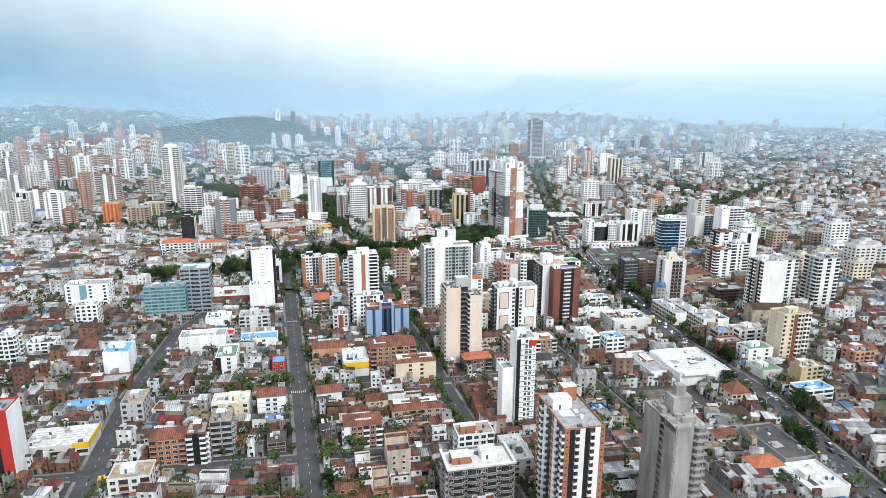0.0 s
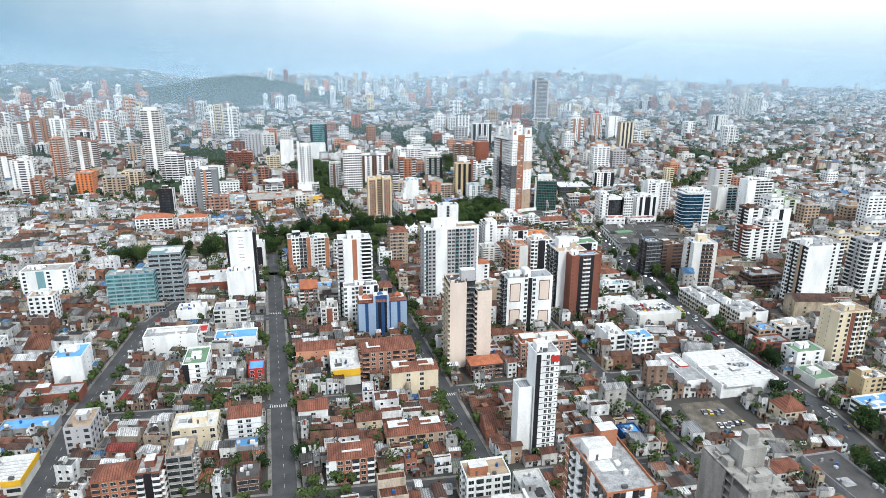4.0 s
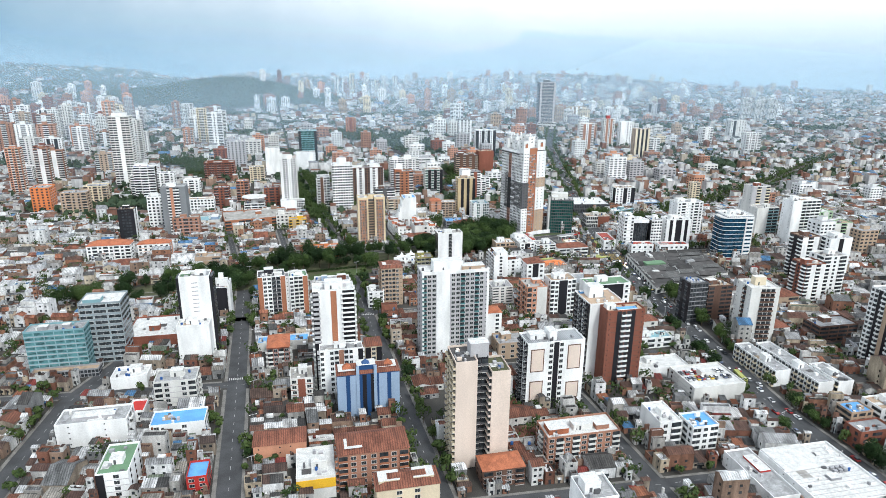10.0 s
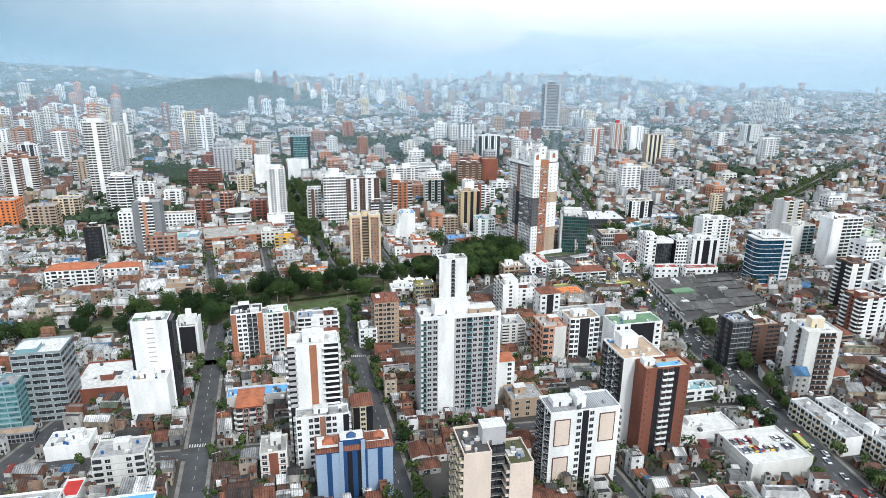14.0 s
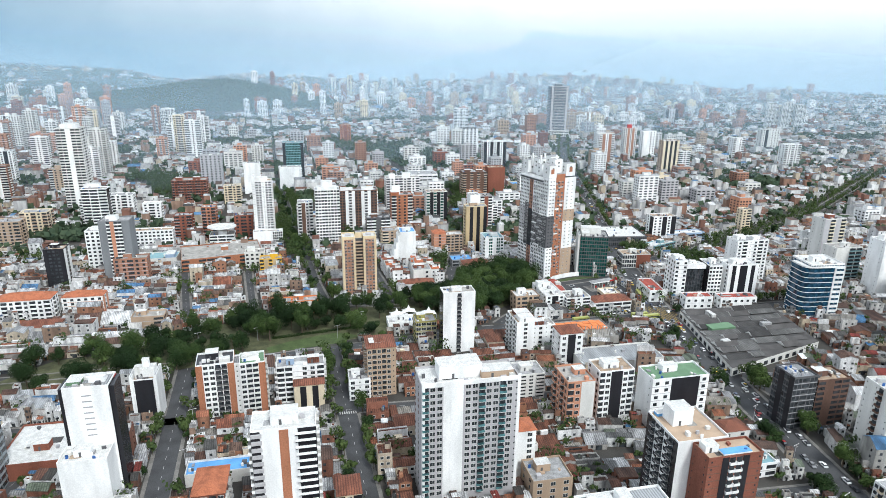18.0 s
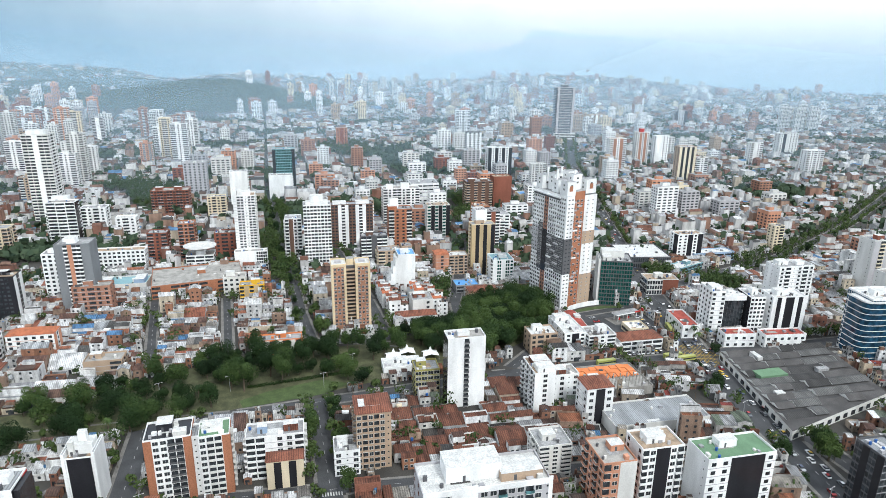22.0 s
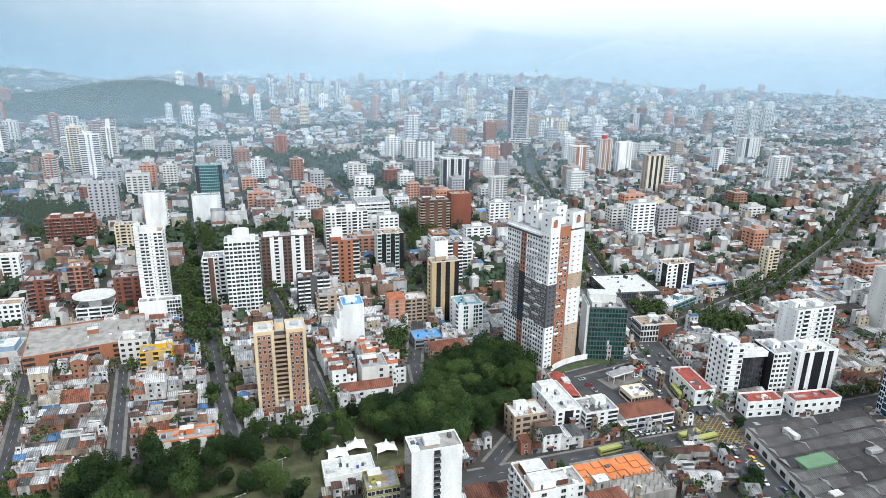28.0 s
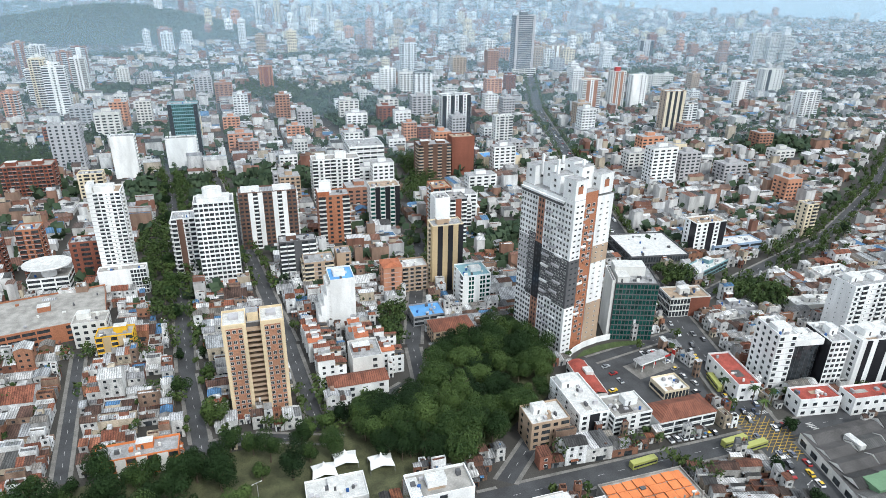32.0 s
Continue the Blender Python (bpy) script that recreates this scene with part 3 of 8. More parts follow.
# kerbed pavements, left open where streets meet
for a, b, width, own in WALKS:
    way = (b - a).normalized()
    side = Vector((-way.y, way.x, 0))
    for s in (-1, 1):
        p = Pile()
        n = max(1, int((b - a).length / 4))
        start = None
        for k in range(n + 1):
            c = a.lerp(b, min(1, (k + 0.5) / n)) + side * s * (width / 2 + 0.8)
            blocked = k == n or near_other(c.x, c.y, own)
            if not blocked and start is None:
                start = k
            elif blocked and start is not None:
                u, v = a.lerp(b, start / n), a.lerp(b, k / n)
                q4 = [u + side * s * width / 2, v + side * s * width / 2, v + side * s * (width / 2 + 1.7), u + side * s * (width / 2 + 1.7)]
                p.prism([(w.x, w.y) for w in (q4 if s < 0 else q4[::-1])][::-1], 0, 0.13 + 0.003 * (own % 7), PAVING)
                start = None
        if p.f:
            tagged(part("pavement", p, None), "pale concrete pavement beside the street", "pavement", kind="structure")
zebra(15, 476, True)
zebra(15, 632, True)
zebra(101, 474, True)
zebra(100, 734, True)
zebra(322, 842, True, 14, 12)
zebra(338, 876, True, 14, 12)
zebra(306, 852, False, 9)
zebra(352, 858, False, 10)

# yellow box junction
p = Pile()
for k in range(-7, 8):
    for s in (1, -1):
        a, b = Vector((-10, k * 2.4 - s * 5, 0)), Vector((10, k * 2.4 + s * 5, 0))
        if abs(k) > 4:
            a, b = a.lerp(b, 0.25), b.lerp(a, 0.25)
        n = Vector((-(b - a).y, (b - a).x, 0)).normalized() * 0.14
        p.face([tuple(v) for v in (a - n, b - n, b + n, a + n)], YELLOWMARK)
tagged(part("box_junction", p, None, site_pose(331, 859, 0.075, rz=13)), "yellow hatched box junction on asphalt", "road marking", kind="structure")

# ---- landmark buildings ----
W, OFF = WHITE, OFFWHITE

# start of the flight
r = tower("apartment_tower", "orange brick apartment tower with black and white balcony bays", 109, 291, 16.5, 38, 46.6, ORANGE, "ndbsdbsn", "ndbsbdnsbdb", "wbwbwbw", accent=W, rail=W, roof=ROOFGREY, tops=((0.1, 0.55, 8, 8, 4, W), (0.5, 0.75, 6, 6, 6, ORANGE)))
r = tower("apartment_tower", "white slim apartment tower with a dark stripe and red panel", 123, 400, 10.4, 14, 49, W, "d.wwn", "....", "wwn", accent=BLACK, tops=((0.1, 0.3, 5, 6, 3.6, W),))
p = Pile()
p.box(6.4, -0.2, 44.6, 10.5, 0, 47.4, REDPAINT)
part("facade_panel", p, r, label="red painted panel near the roof")
tower("white_annex", "blank white side block of the slim tower", 116.5, 402, 6.3, 10, 33, W, "", "", "", category="building")
GREYBROWN = surface("grey_brown_render", [(0.2, 0.18, 0.16)], stain=0.35, grain=0.2)
r = tower("apartment_building", "grey-brown apartment block with rounded balconies and white penthouse terraces", 70, 318, 29, 20, 20, GREYBROWN, "wnwnwwnwnw", "wbwb", "wbwb", rail=CONCRETE, roof=ROOFWHITE, tops=((0.1, 0.3, 8, 8, 3, ORANGE), (0.55, 0.4, 7, 8, 3, W)))
bow = [(3.3 * math.cos(math.pi + a * math.pi / 10), 2.2 * math.sin(math.pi + a * math.pi / 10)) for a in range(11)]
p = Pile()
p.prism(bow, 0, 0.25, CONCRETE)
p.face([(x, y, 0) for x, y in bow[::-1]], CONCRETE)
for (x0, y0), (x1, y1) in zip(bow, bow[1:]):
    p.face([(x0, y0, 0.25), (x1, y1, 0.25), (x1, y1, 1.1), (x0, y0, 1.1)], GREYBROWN)
    p.face([(x1 * 0.96, y1 * 0.96, 0.25), (x0 * 0.96, y0 * 0.96, 0.25), (x0 * 0.96, y0 * 0.96, 1.1), (x1 * 0.96, y1 * 0.96, 1.1)], GREYBROWN)
    p.face([(x0, y0, 1.1), (x1, y1, 1.1), (x1 * 0.96, y1 * 0.96, 1.1), (x0 * 0.96, y0 * 0.96, 1.1)], OFFWHITE)
p.face([(-3, -0.05, 0.3), (3, -0.05, 0.3), (3, -0.05, 2.5), (-3, -0.05, 2.5)], PANE)
rounded = p.mesh("balcony")
for k in range(6):
    for u in (4, 11, 18, 25):
        part("balcony", rounded, r, pose(u, 0, 1.6 + k * 3.0), label="rounded grey balcony with pale rail")
p = Pile()
p.box(-0.4, -0.4, 19.8, 29.4, 0.6, 20.6, OFFWHITE)
p.box(-0.4, 0.6, 19.8, 0.6, 20.4, 20.6, OFFWHITE)
p.box(28.4, 0.6, 19.8, 29.4, 20.4, 20.6, OFFWHITE)
part("cornice", p, r, label="broad pale roof edge")
tower("apartment_building", "white apartment block with orange roof rooms", 82, 352, 17, 14, 20, W, "wbwwb", "wwbw", "wbw", tops=((0.1, 0.2, 7, 5, 3.5, ORANGE),))
tower("shop_building", "two-storey building with pale L-shaped flat roof", 105, 345, 11, 28, 9, OFF, "ww", "wwww", "", roof=ROOFWHITE, category="building")

# block between the two first streets
tower("apartment_building", "orange and white brick apartment building with tiled roof pieces", 34, 391, 18.7, 15, 12, ORANGE, "swwbwb", "wwb", "wbw", accent=W, rail=W, roof=TILE, tops=((0.3, 0.2, 8, 9, 2.4, OFF),))
tower("apartment_building", "beige building with red diamond patterns on its parapet", 61, 415, 26.7, 14, 8.2, TAN, "wwbbww", "www", "www", roof=TILE, tops=((0.05, 0.3, 9, 7, 3, BROWN), (0.6, 0.3, 9, 7, 3, BROWN)))
r = tower("apartment_building", "cream apartment building with tall plain gables and orange tiled roof", 72, 474, 24.4, 14, 14.4, CREAM, "..w.w..", "www", "www", roof=TILE, tops=((0.05, 0.25, 8, 8, 2.6, CREAM), (0.6, 0.25, 8, 8, 2.6, CREAM)))
tower("apartment_building", "red-orange brick apartment building with gabled bays and blue roof", 60, 500, 28.9, 20, 17, PINKBRICK, "bwwwbwb", "wbwb", "wbw", rail=ORANGE, roof=TILE, tops=((0.1, 0.1, 7, 9, 2.4, TILE), (0.45, 0.2, 6, 12, 2.2, TILE), (0.72, 0.3, 6, 9, 1.6, LIGHTBLUE)))
r = tower("warehouse", "white-roofed hall with a broad yellow front sign", 43, 496, 15.5, 26, 10.5, OFF, "", "", "", roof=ROOFWHITE, category="hall")
p = Pile()
p.box(0, -0.4, 5.2, 15.5, -0.05, 9.2, YELLOW)
part("sign", p, r, label="plain broad yellow sign board")
tower("apartment_building", "salmon-painted long low apartment building", 26, 531, 22.5, 15, 8.5, SALMON, "n.nn.", "w.w", "w.w", roof=TILE, category="building")
tower("apartment_building", "small white building with bare roof terrace", 24, 452, 14, 13, 7, W, ".w.", "", "", roof=TILE, category="house")

# blue tower
r = tower("apartment_tower", "blue and pale-blue apartment tower with tiled stepped roof", 66, 570, 30, 15, 23, BLUE, "ss.ss.d.d.ss.ss", "ss.ss", "ss.ss", accent=PALEBLUE, rail=BLUE, roof=TILE, tops=((0.02, 0.1, 8, 10, 2.2, TILE), (0.66, 0.2, 9, 9, 2.2, TILE), (0.32, 0.15, 9, 8, 4.2, BLUE)))
p = Pile()
for px in (9, 17.5):
    p.box(px, -0.6, 0, px + 1.5, 0.1, 27, PALEBLUE)
part("stair_shaft", p, r, label="pale rounded stair shaft")
for u, v in ((3, 2), (12, 1.5), (23, 3)):
    p = Pile()
    c = [(-2.4, -2.4, 0), (2.4, -2.4, 0), (2.4, 2.4, 0), (-2.4, 2.4, 0)]
    p.joint([([c[k], c[(k + 1) % 4], (0, 0, 2.6)], BLUE if u == 12 else TILEBRIGHT) for k in range(4)])
    part("roof_peak", p, r, pose(u + 2, v + 4, 26 if u == 12 else 24.6))

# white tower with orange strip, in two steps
# loggia shade is a flat black strip on the wall, without a hollow
tower("apartment_tower", "white apartment block with a flat black loggia strip, lower step", 59.5, 597, 22, 10, 26.5, W, "w.wbsbw.d", "wbw", "wbw", accent=PINKBRICK, roof=ROOFGREY, category="apartment building")
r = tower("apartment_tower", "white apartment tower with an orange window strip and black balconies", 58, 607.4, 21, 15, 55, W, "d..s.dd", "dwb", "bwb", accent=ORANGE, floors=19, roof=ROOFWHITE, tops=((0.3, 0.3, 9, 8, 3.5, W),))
for k in range(11):
    p = Pile()
    p.box(0, -1.3, 0, 6.6, 0, 0.25, BLACK, bottom=True)
    p.box(0, -1.3, 0.25, 6.6, -1.2, 1.2, W)
    part("balcony", p, r, pose(14.2, 0, 26.8 + k * 2.55))
    p = Pile()
    p.box(0, -0.9, 0, 3.4, 0, 1.2, MIDGREY, bottom=True)
    part("balcony", p, r, pose(0.1, 0, 27 + k * 2.55))

# beige twin slabs
tower("apartment_tower", "beige slab tower with blank beige gable and dark balcony side", 110, 510, 9.3, 20, 50, BEIGE, "", "bdbdbbdb", "", rail=CREAM, roof=ROOFDARK, floors=17)
tower("apartment_tower", "beige slab tower with blank gable and planted roof terrace", 125.4, 510, 8.2, 18, 44.8, BEIGE, "", "db", "", roof=LAWN, floors=15)
r = tower("stair_tower", "dark recessed lift core joining the beige slabs", 119.3, 516, 6, 16, 49, BLACK, "bb", "", "", rail=DARKGREY, floors=16, tops=((-0.25, 0.1, 8, 7, 6.5, MIDGREY),), category="building")

# white tower with framed pink panels
r = tower("apartment_tower", "white apartment tower with framed pale pink wall panels", 158, 563, 30, 17, 36, W, "....wdw....", "bbwb", "bwb", rail=DARKGREY, tops=((0.4, 0.2, 4, 9, 4.5, W), (0.1, 0.4, 8, 7, 2.4, W)))
for u, z, hh in ((2.2, 5, 10), (2.2, 21, 11), (21.5, 5, 8), (21.5, 21, 12)):
    p = Pile()
    p.box(u - 0.5, -0.16, z - 0.5, u + 6.5, 0, z + hh + 0.5, BROWN)
    p.box(u, -0.26, z, u + 6, -0.16, z + hh, BEIGE)
    part("facade_panel", p, r, label="pale pink panel in a dark brown frame")

# brown brick tower with pool
r = tower("apartment_tower", "brown brick apartment tower with white balcony bay and roof pool", 207, 583, 21, 12, 43.5, BRICK, "n.dbbd.n", "n.n", "wwn", accent=BROWN, rail=W, roof=TAN, floors=15, tops=((0.05, 0.4, 5, 5, 2.5, W),))
p = Pile()
p.box(6, 0.8, 43.2, 17, 5, 43.7, W, top=LIGHTBLUE)
part("roof_pool", p, r, label="light blue roof pool with white rim")
tower("apartment_tower", "dark grey and white long wing of the brick tower", 202, 595.2, 20, 26, 44, W, "", "dbvbvbd", "wwb", rail=DARKGREY, roof=TAN, tops=((0.2, 0.5, 8, 9, 6, W), (0.1, 0.85, 5, 3, 1, LIGHTBLUE)), floors=15)

# big white tower
r = tower("apartment_tower", "tall white apartment tower with grey bays and teal balcony glass", 120, 640, 39, 20, 52.4, MIDGREY, "bwwssnwwbwwbwn", "w.w.n", "n.nw", accent=W, rail=TEALGLASS, floors=18, low=3.6, roof=ROOFWHITE, tops=((0.2, 0.35, 17, 11, 5, W), (0.62, 0.2, 13, 8, 2.6, TAN)))
for u, wd in ((-0.1, 1.3), (37.9, 1.3), (11.2, 5.0)):
    p = Pile()
    p.box(u, -0.25, 3.5, u + wd, 0.02, 54, W)
    part("pilaster", p, r, label="white full-height pier")
p = Pile()
p.box(0.2, -0.3, 51.6, 38.8, 0.1, 53.4, W)
part("cornice", p, r)

tower("apartment_building", "white block with a red-orange pitched roof", 160.5, 655, 11, 13, 22, W, ".w", "", "nn", roof=TILEBRIGHT, category="apartment building")
tower("apartment_building", "beige low building with white roof edge", 164, 634, 17, 19, 10, TAN, "www", "ww", "w", roof=ROOFGREY, category="building")

# along the first street, further on
r = tower("office_tower", "white blank office tower with black side walls and red edge", -13, 670, 16.5, 14, 49, W, "......", "ddd", "dds", accent=REDPAINT, tops=((0.05, 0.3, 5, 6, 1.2, GREENPAINT), (0.5, 0.4, 6, 5, 2, W)))
p = Pile()
p.box(-1.6, 1.2, 24, 0, 13, 48, BLACK)
p.box(16.5, 1.2, 4, 18.2, 13, 48, BLACK)
part("side_volume", p, r, label="black recessed side volumes")
for k in range(8):
    p = Pile()
    p.box(6.5, -0.06, 28 + k * 2.4, 10, 0, 28.5 + k * 2.4, GREY)
    part("vent_slot", p, r)
tower("podium", "white blank podium in front of the office tower", -15.5, 656, 17.5, 13.6, 24.5, W, "", "", "", roof=ROOFWHITE, category="building")
tower("office_tower", "black glass office tower with white side frames and white roof rooms", -2, 742, 11.5, 15, 22, W, ".dddddd.", "", "..d..", accent=BLACK, tops=((0.1, 0.3, 9, 8, 4, W), (0.4, 0.5, 3, 3, 8, W), (0.15, 0.2, 2, 2, 6, OFF)))
for u in (0, 10.3):
    tower("side_wall", "white concrete side frame of the black tower", -2 + u - (0.4 if u == 0 else -0.4), 741.4, 1.2, 16, 24, W, category="wall", keep=False)
r = tower("apartment_tower", "orange and white apartment block with dark roof slab", 28.5, 739, 17.6, 17, 28.5, W, "swwbbs", "nsws", "sbs", accent=ORANGE, rail=DARKGREY, floors=10, rot=4, roof=BLACKROOF, tops=((0.25, 0.45, 6, 8, 3.2, BLACKROOF), (0.62, 0.1, 5, 4, 2, OFF)))
tower("stair_tower", "white recessed stair link between the orange blocks", 45.8, 743, 3.2, 12, 27, W, "n", "", "", floors=10, rot=4, category="building")
r = tower("apartment_tower", "brown and white apartment block with curved balconies and green roof", 48.8, 741, 12, 15, 27.5, W, "wbbs", "", "sbs", accent=ORANGE, rail=OFF, floors=10, rot=4, roof=GREENPAINT, tops=((0.1, 0.3, 8, 7, 1.6, W), (0.2, 0.35, 4, 4, 2.6, OFF)))
tower("apartment_building", "white rounded-balcony apartment building with red roof room", 66, 752, 24, 14, 20, W, "bb.wwb", "bwb", "wwb", tops=((0.65, 0.3, 6, 5, 3, TILE), (0.2, 0.3, 4, 4, 3, PALEBLUE)))
tower("apartment_building", "cream building with curved gable", 74, 742, 15, 9, 13, CREAM, ".d.d.", "ww", "ww", roof=TILE, category="apartment building")
tower("apartment_building", "tan brick apartment building with red tiled roof", 112, 752, 15, 20, 27, TAN, "wbwbwn", "wbwbw", "wwb", roof=TILE, floors=9, tops=((0.1, 0.2, 9, 8, 2.4, TILE),))
tower("apartment_building", "white apartment building with arched windows", 102, 748, 11, 15, 12, W, "wnw", "www", "", roof=ROOFGREY)
r = tower("office_tower", "white slab tower with one dark window column", 163.7, 809, 19.5, 13, 38, W, "...b...", "ddd", "ww", rail=DARKGREY, floors=14, tops=((0.3, 0.35, 6, 5, 2, W), (0.02, 0.05, 3, 10, 0.6, LIGHTBLUE)))
tower("apartment_building", "olive-green apartment building with window bands", 150, 824, 13, 15, 16, OLIVE, "vvvv", "vvv", "vv", floors=5)
tower("brick_building", "red brick apartment building with orange roof", 33, 640, 12, 22, 14, BRICK, "bwbw", "bwwb", "bwbw", roof=TILEBRIGHT, rail=OFF)
tower("school_hall", "low hall with white walls and blue roofs", 27, 672, 30, 12, 6, OFF, "", "", "", roof=LIGHTBLUE, category="hall")
tower("apartment_building", "beige narrow brick building beside the white tower", 86, 627, 9, 15, 16, CREAM, "dwd", "w", "www", roof=TILE)
tower("apartment_building", "grey apartment building with brick front strips", 44, 590, 11, 16, 15, OFF, "wsw", "ww", "ww", accent=BRICK)

# left side of the first street
r = tower("office_building", "teal-glass office block with window bands over a dark podium", -94, 656, 30, 14, 26, TEAL, "vvvvvv", "", "vvv", accent=TEAL, pane=TEALGLASS, floors=8, low=4, roof=ROOFGREY, tops=((0.2, 0.3, 5, 5, 1.5, GREY), (0.6, 0.4, 4, 4, 1.5, GREY)), category="office building")
tower("office_building", "taller grey rear wing of the teal office block", -68, 671, 22, 22, 36, surface("blue_grey_panel", [(0.24, 0.28, 0.3)], rough=0.6, stain=0.15), "vvv", "", "vvvv", accent=MIDGREY, pane=PANE, floors=11, category="office building", tops=((0.1, 0.1, 9, 9, 2, TEAL),))
tower("podium", "dark stone podium of the teal office block", -92, 648, 34, 7.5, 5, GREY, "gggg", "", "g", accent=MIDGREY, category="building")
tower("market_hall", "low brick hall with pale metal roofs", -50, 690, 34, 40, 8, BRICK, "", "", "vvv", roof=ROOFWHITE, category="hall")
r = tower("warehouse", "white box building with light blue metal roof", -101, 527, 15, 22, 15, W, "", "", "nnn", roof=LIGHTBLUE, tops=((0.1, 0.5, 9, 6, 2.2, W),), category="building")
tower("warehouse", "long white box building with grey metal roof", -60, 562, 30, 17, 12, W, ".n...n..", "", "wbw", roof=ROOFGREY, category="building", tops=((0.2, 0.3, 18, 7, 1, MIDGREY),))
tower("apartment_building", "cream apartment building with small square windows", -31, 431, 19, 17, 12.7, CREAM, "bnwnw", "", "wwww", roof=ROOFWHITE)
tower("apartment_building", "white gabled house with arched upper windows", -8, 441, 15, 14, 11, W, ".ww.", "", "www", roof=TILE)
tower("apartment_building", "brick apartment building with stacked balconies", -56, 388, 16, 14, 13.5, ORANGE, "bwwwb", "", "ww", rail=ORANGE, roof=TILE)
tower("apartment_building", "dark brick apartment building with white balconies", -39.5, 387, 9, 15, 16, BRICK, "bdb", "", "bwb", rail=W)
tower("apartment_building", "unfinished grey apartment building with bare upper floor", -29, 395, 10, 17, 18, CONCRETE, "bb", "", "bwbw", rail=CONCRETE)
r = tower("office_tower", "red and white corner tower", -121, 382, 9, 17, 35, REDPAINT, "sd.s", "", "...", accent=REDPAINT)
p = Pile()
p.box(0, 0, 0, 0.3, 17, 34, W)
part("facade_panel", p, r, pose(9.02, 0, 0.5), label="plain white side wall")
r = tower("warehouse", "white-roofed warehouse with a yellow edge", -116, 406, 29, 24, 6.5, OFF, "v.v.v", "", "", roof=ROOFWHITE, floors=1, category="hall", tops=((0.1, 0.3, 3, 2, 0.8, MIDGREY),))
p = Pile()
p.box(29.02, -0.2, 4.2, 29.3, 24.2, 6.9, YELLOW)
p.box(22, -0.3, 4.2, 29.3, -0.05, 6.9, YELLOW)
part("sign_band", p, r, label="plain yellow edge band")
for k in range(7):
    p = Pile()
    p.box(1, 1.2 + k * 3.1, 5.62, 28, 1.5 + k * 3.1, 5.8, MIDGREY)
    part("roof_seam", p, r)
tower("apartment_building", "green-roofed narrow building with white window strip", -33, 508, 12, 26, 14, W, "d.w.", "", "www", roof=GREENPAINT, category="building")
tower("apartment_building", "long grey apartment building with angled side", -77, 441, 11, 20, 13, MIDGREY, "wnw", "", "wwww")
tower("shop_building", "white house with blue roof sheets", -20, 560, 24, 16, 9, W, "w.w.", "", "wwv", roof=LIGHTBLUE, category="building")
tower("apartment_building", "white apartment building with stepped terraces", -22, 598, 20, 17, 15, OFF, "bw.wb", "", "wwbw", roof=ROOFGREY)
tower("clinic", "small building with a red metal roof and white walls", -33, 585, 7, 14, 6, W, "ww", "", "", roof=REDPAINT, category="building")
tower("shop_building", "red corner shop with blue roof", 0, 510, 8, 14, 8, REDPAINT, "ww", "", "vv", roof=LIGHTBLUE, category="shop")
tower("hall", "white-roofed hall with a light blue edge", -48, 628, 18, 16, 7, W, "", "", "", roof=ROOFWHITE, category="hall")
tower("office_building", "white office building with a plain teal wall sign", -160, 700, 32, 20, 20, W, "w.sw.w", "", "www", accent=TEAL, category="office building")
tower("apartment_building", "white apartment building with small windows", -140, 640, 15, 15, 18, W, "wwww", "", "www")

# right of the second street
tower("apartment_building", "brick apartment building with white floor bands and tiled roof", 150, 506, 34, 18, 13.5, PINKBRICK, "wbwbwbwwb", "wbw", "wbw", rail=OFF, roof=ROOFWHITE, tops=((0.05, 0.2, 9, 9, 2.4, TILEBRIGHT), (0.4, 0.3, 9, 6, 2.4, OFF), (0.7, 0.2, 6, 5, 2, PINKBRICK)))
tower("apartment_building", "brown brick house with orange tiled roof", 118, 492, 18, 14, 8, BROWN, "bwwb", "ww", "", roof=TILEBRIGHT, category="house")
r = tower("car_park", "grey concrete car park with parked cars on its roof deck", 243, 551, 29.5, 30, 10.5, OFF, "", "wn.w", "", roof=ROOFWHITE, category="car park")
tower("hall", "long low white building with flat roof terraces", 228, 590, 34, 18, 6, W, "", "", "", roof=ROOFWHITE, category="hall")
tower("apartment_building", "white building with light blue roof", 218, 506, 13, 15, 12.4, W, "vwv", "wvw", "", roof=LIGHTBLUE, category="building")
tower("apartment_building", "white narrow building with angled blank side", 205, 512, 11, 22, 13, W, "wb", "", "w", category="building")
MARKET = tower("supermarket", "large white hall with a broad white flat roof", 238, 442, 34, 46, 8, W, "", "..nn..", "", roof=ROOFWHITE, tops=((0.45, 0.35, 5, 4, 1, GREY), (0.05, -0.05, 18, 5, 1.2, W)), category="hall")
r = MARKET
for k in range(14):
    p = Pile()
    p.box(0, 0, 0, 33.2, 0.18, 0.12, MIDGREY)
    part("roof_seam", p, r, pose(0.4, 2 + k * 3.1, 7.11))
p = Pile()
p.box(0.3, 27, 7.1, 20, 45.6, 8.6, W, ROOFWHITE)
part("roof_step", p, r, label="raised white roof part")
for k in range(6):
    p = Pile()
    p.box(0, 0, 0, 1.6, 1.6, 1.2, GREY)
    part("air_unit", p, r, pose(20.5 + (k % 3) * 2.4, 21 + (k // 3) * 2.4, 7.12), label="grey roof air unit")
tower("shop_building", "long white building with grey roof and red roof part", 224, 452, 12, 40, 7, W, "", "n.n.n", "", roof=ROOFGREY, category="building", tops=((0.5, 0.5, 5, 14, 0.6, REDPAINT),))
r = tower("villa", "yellow old villa with steep dark red roof", 250, 405, 12, 14, 8, CREAM, "wwnw", "ww", "", roof=TILE, category="house")
p = Pile()
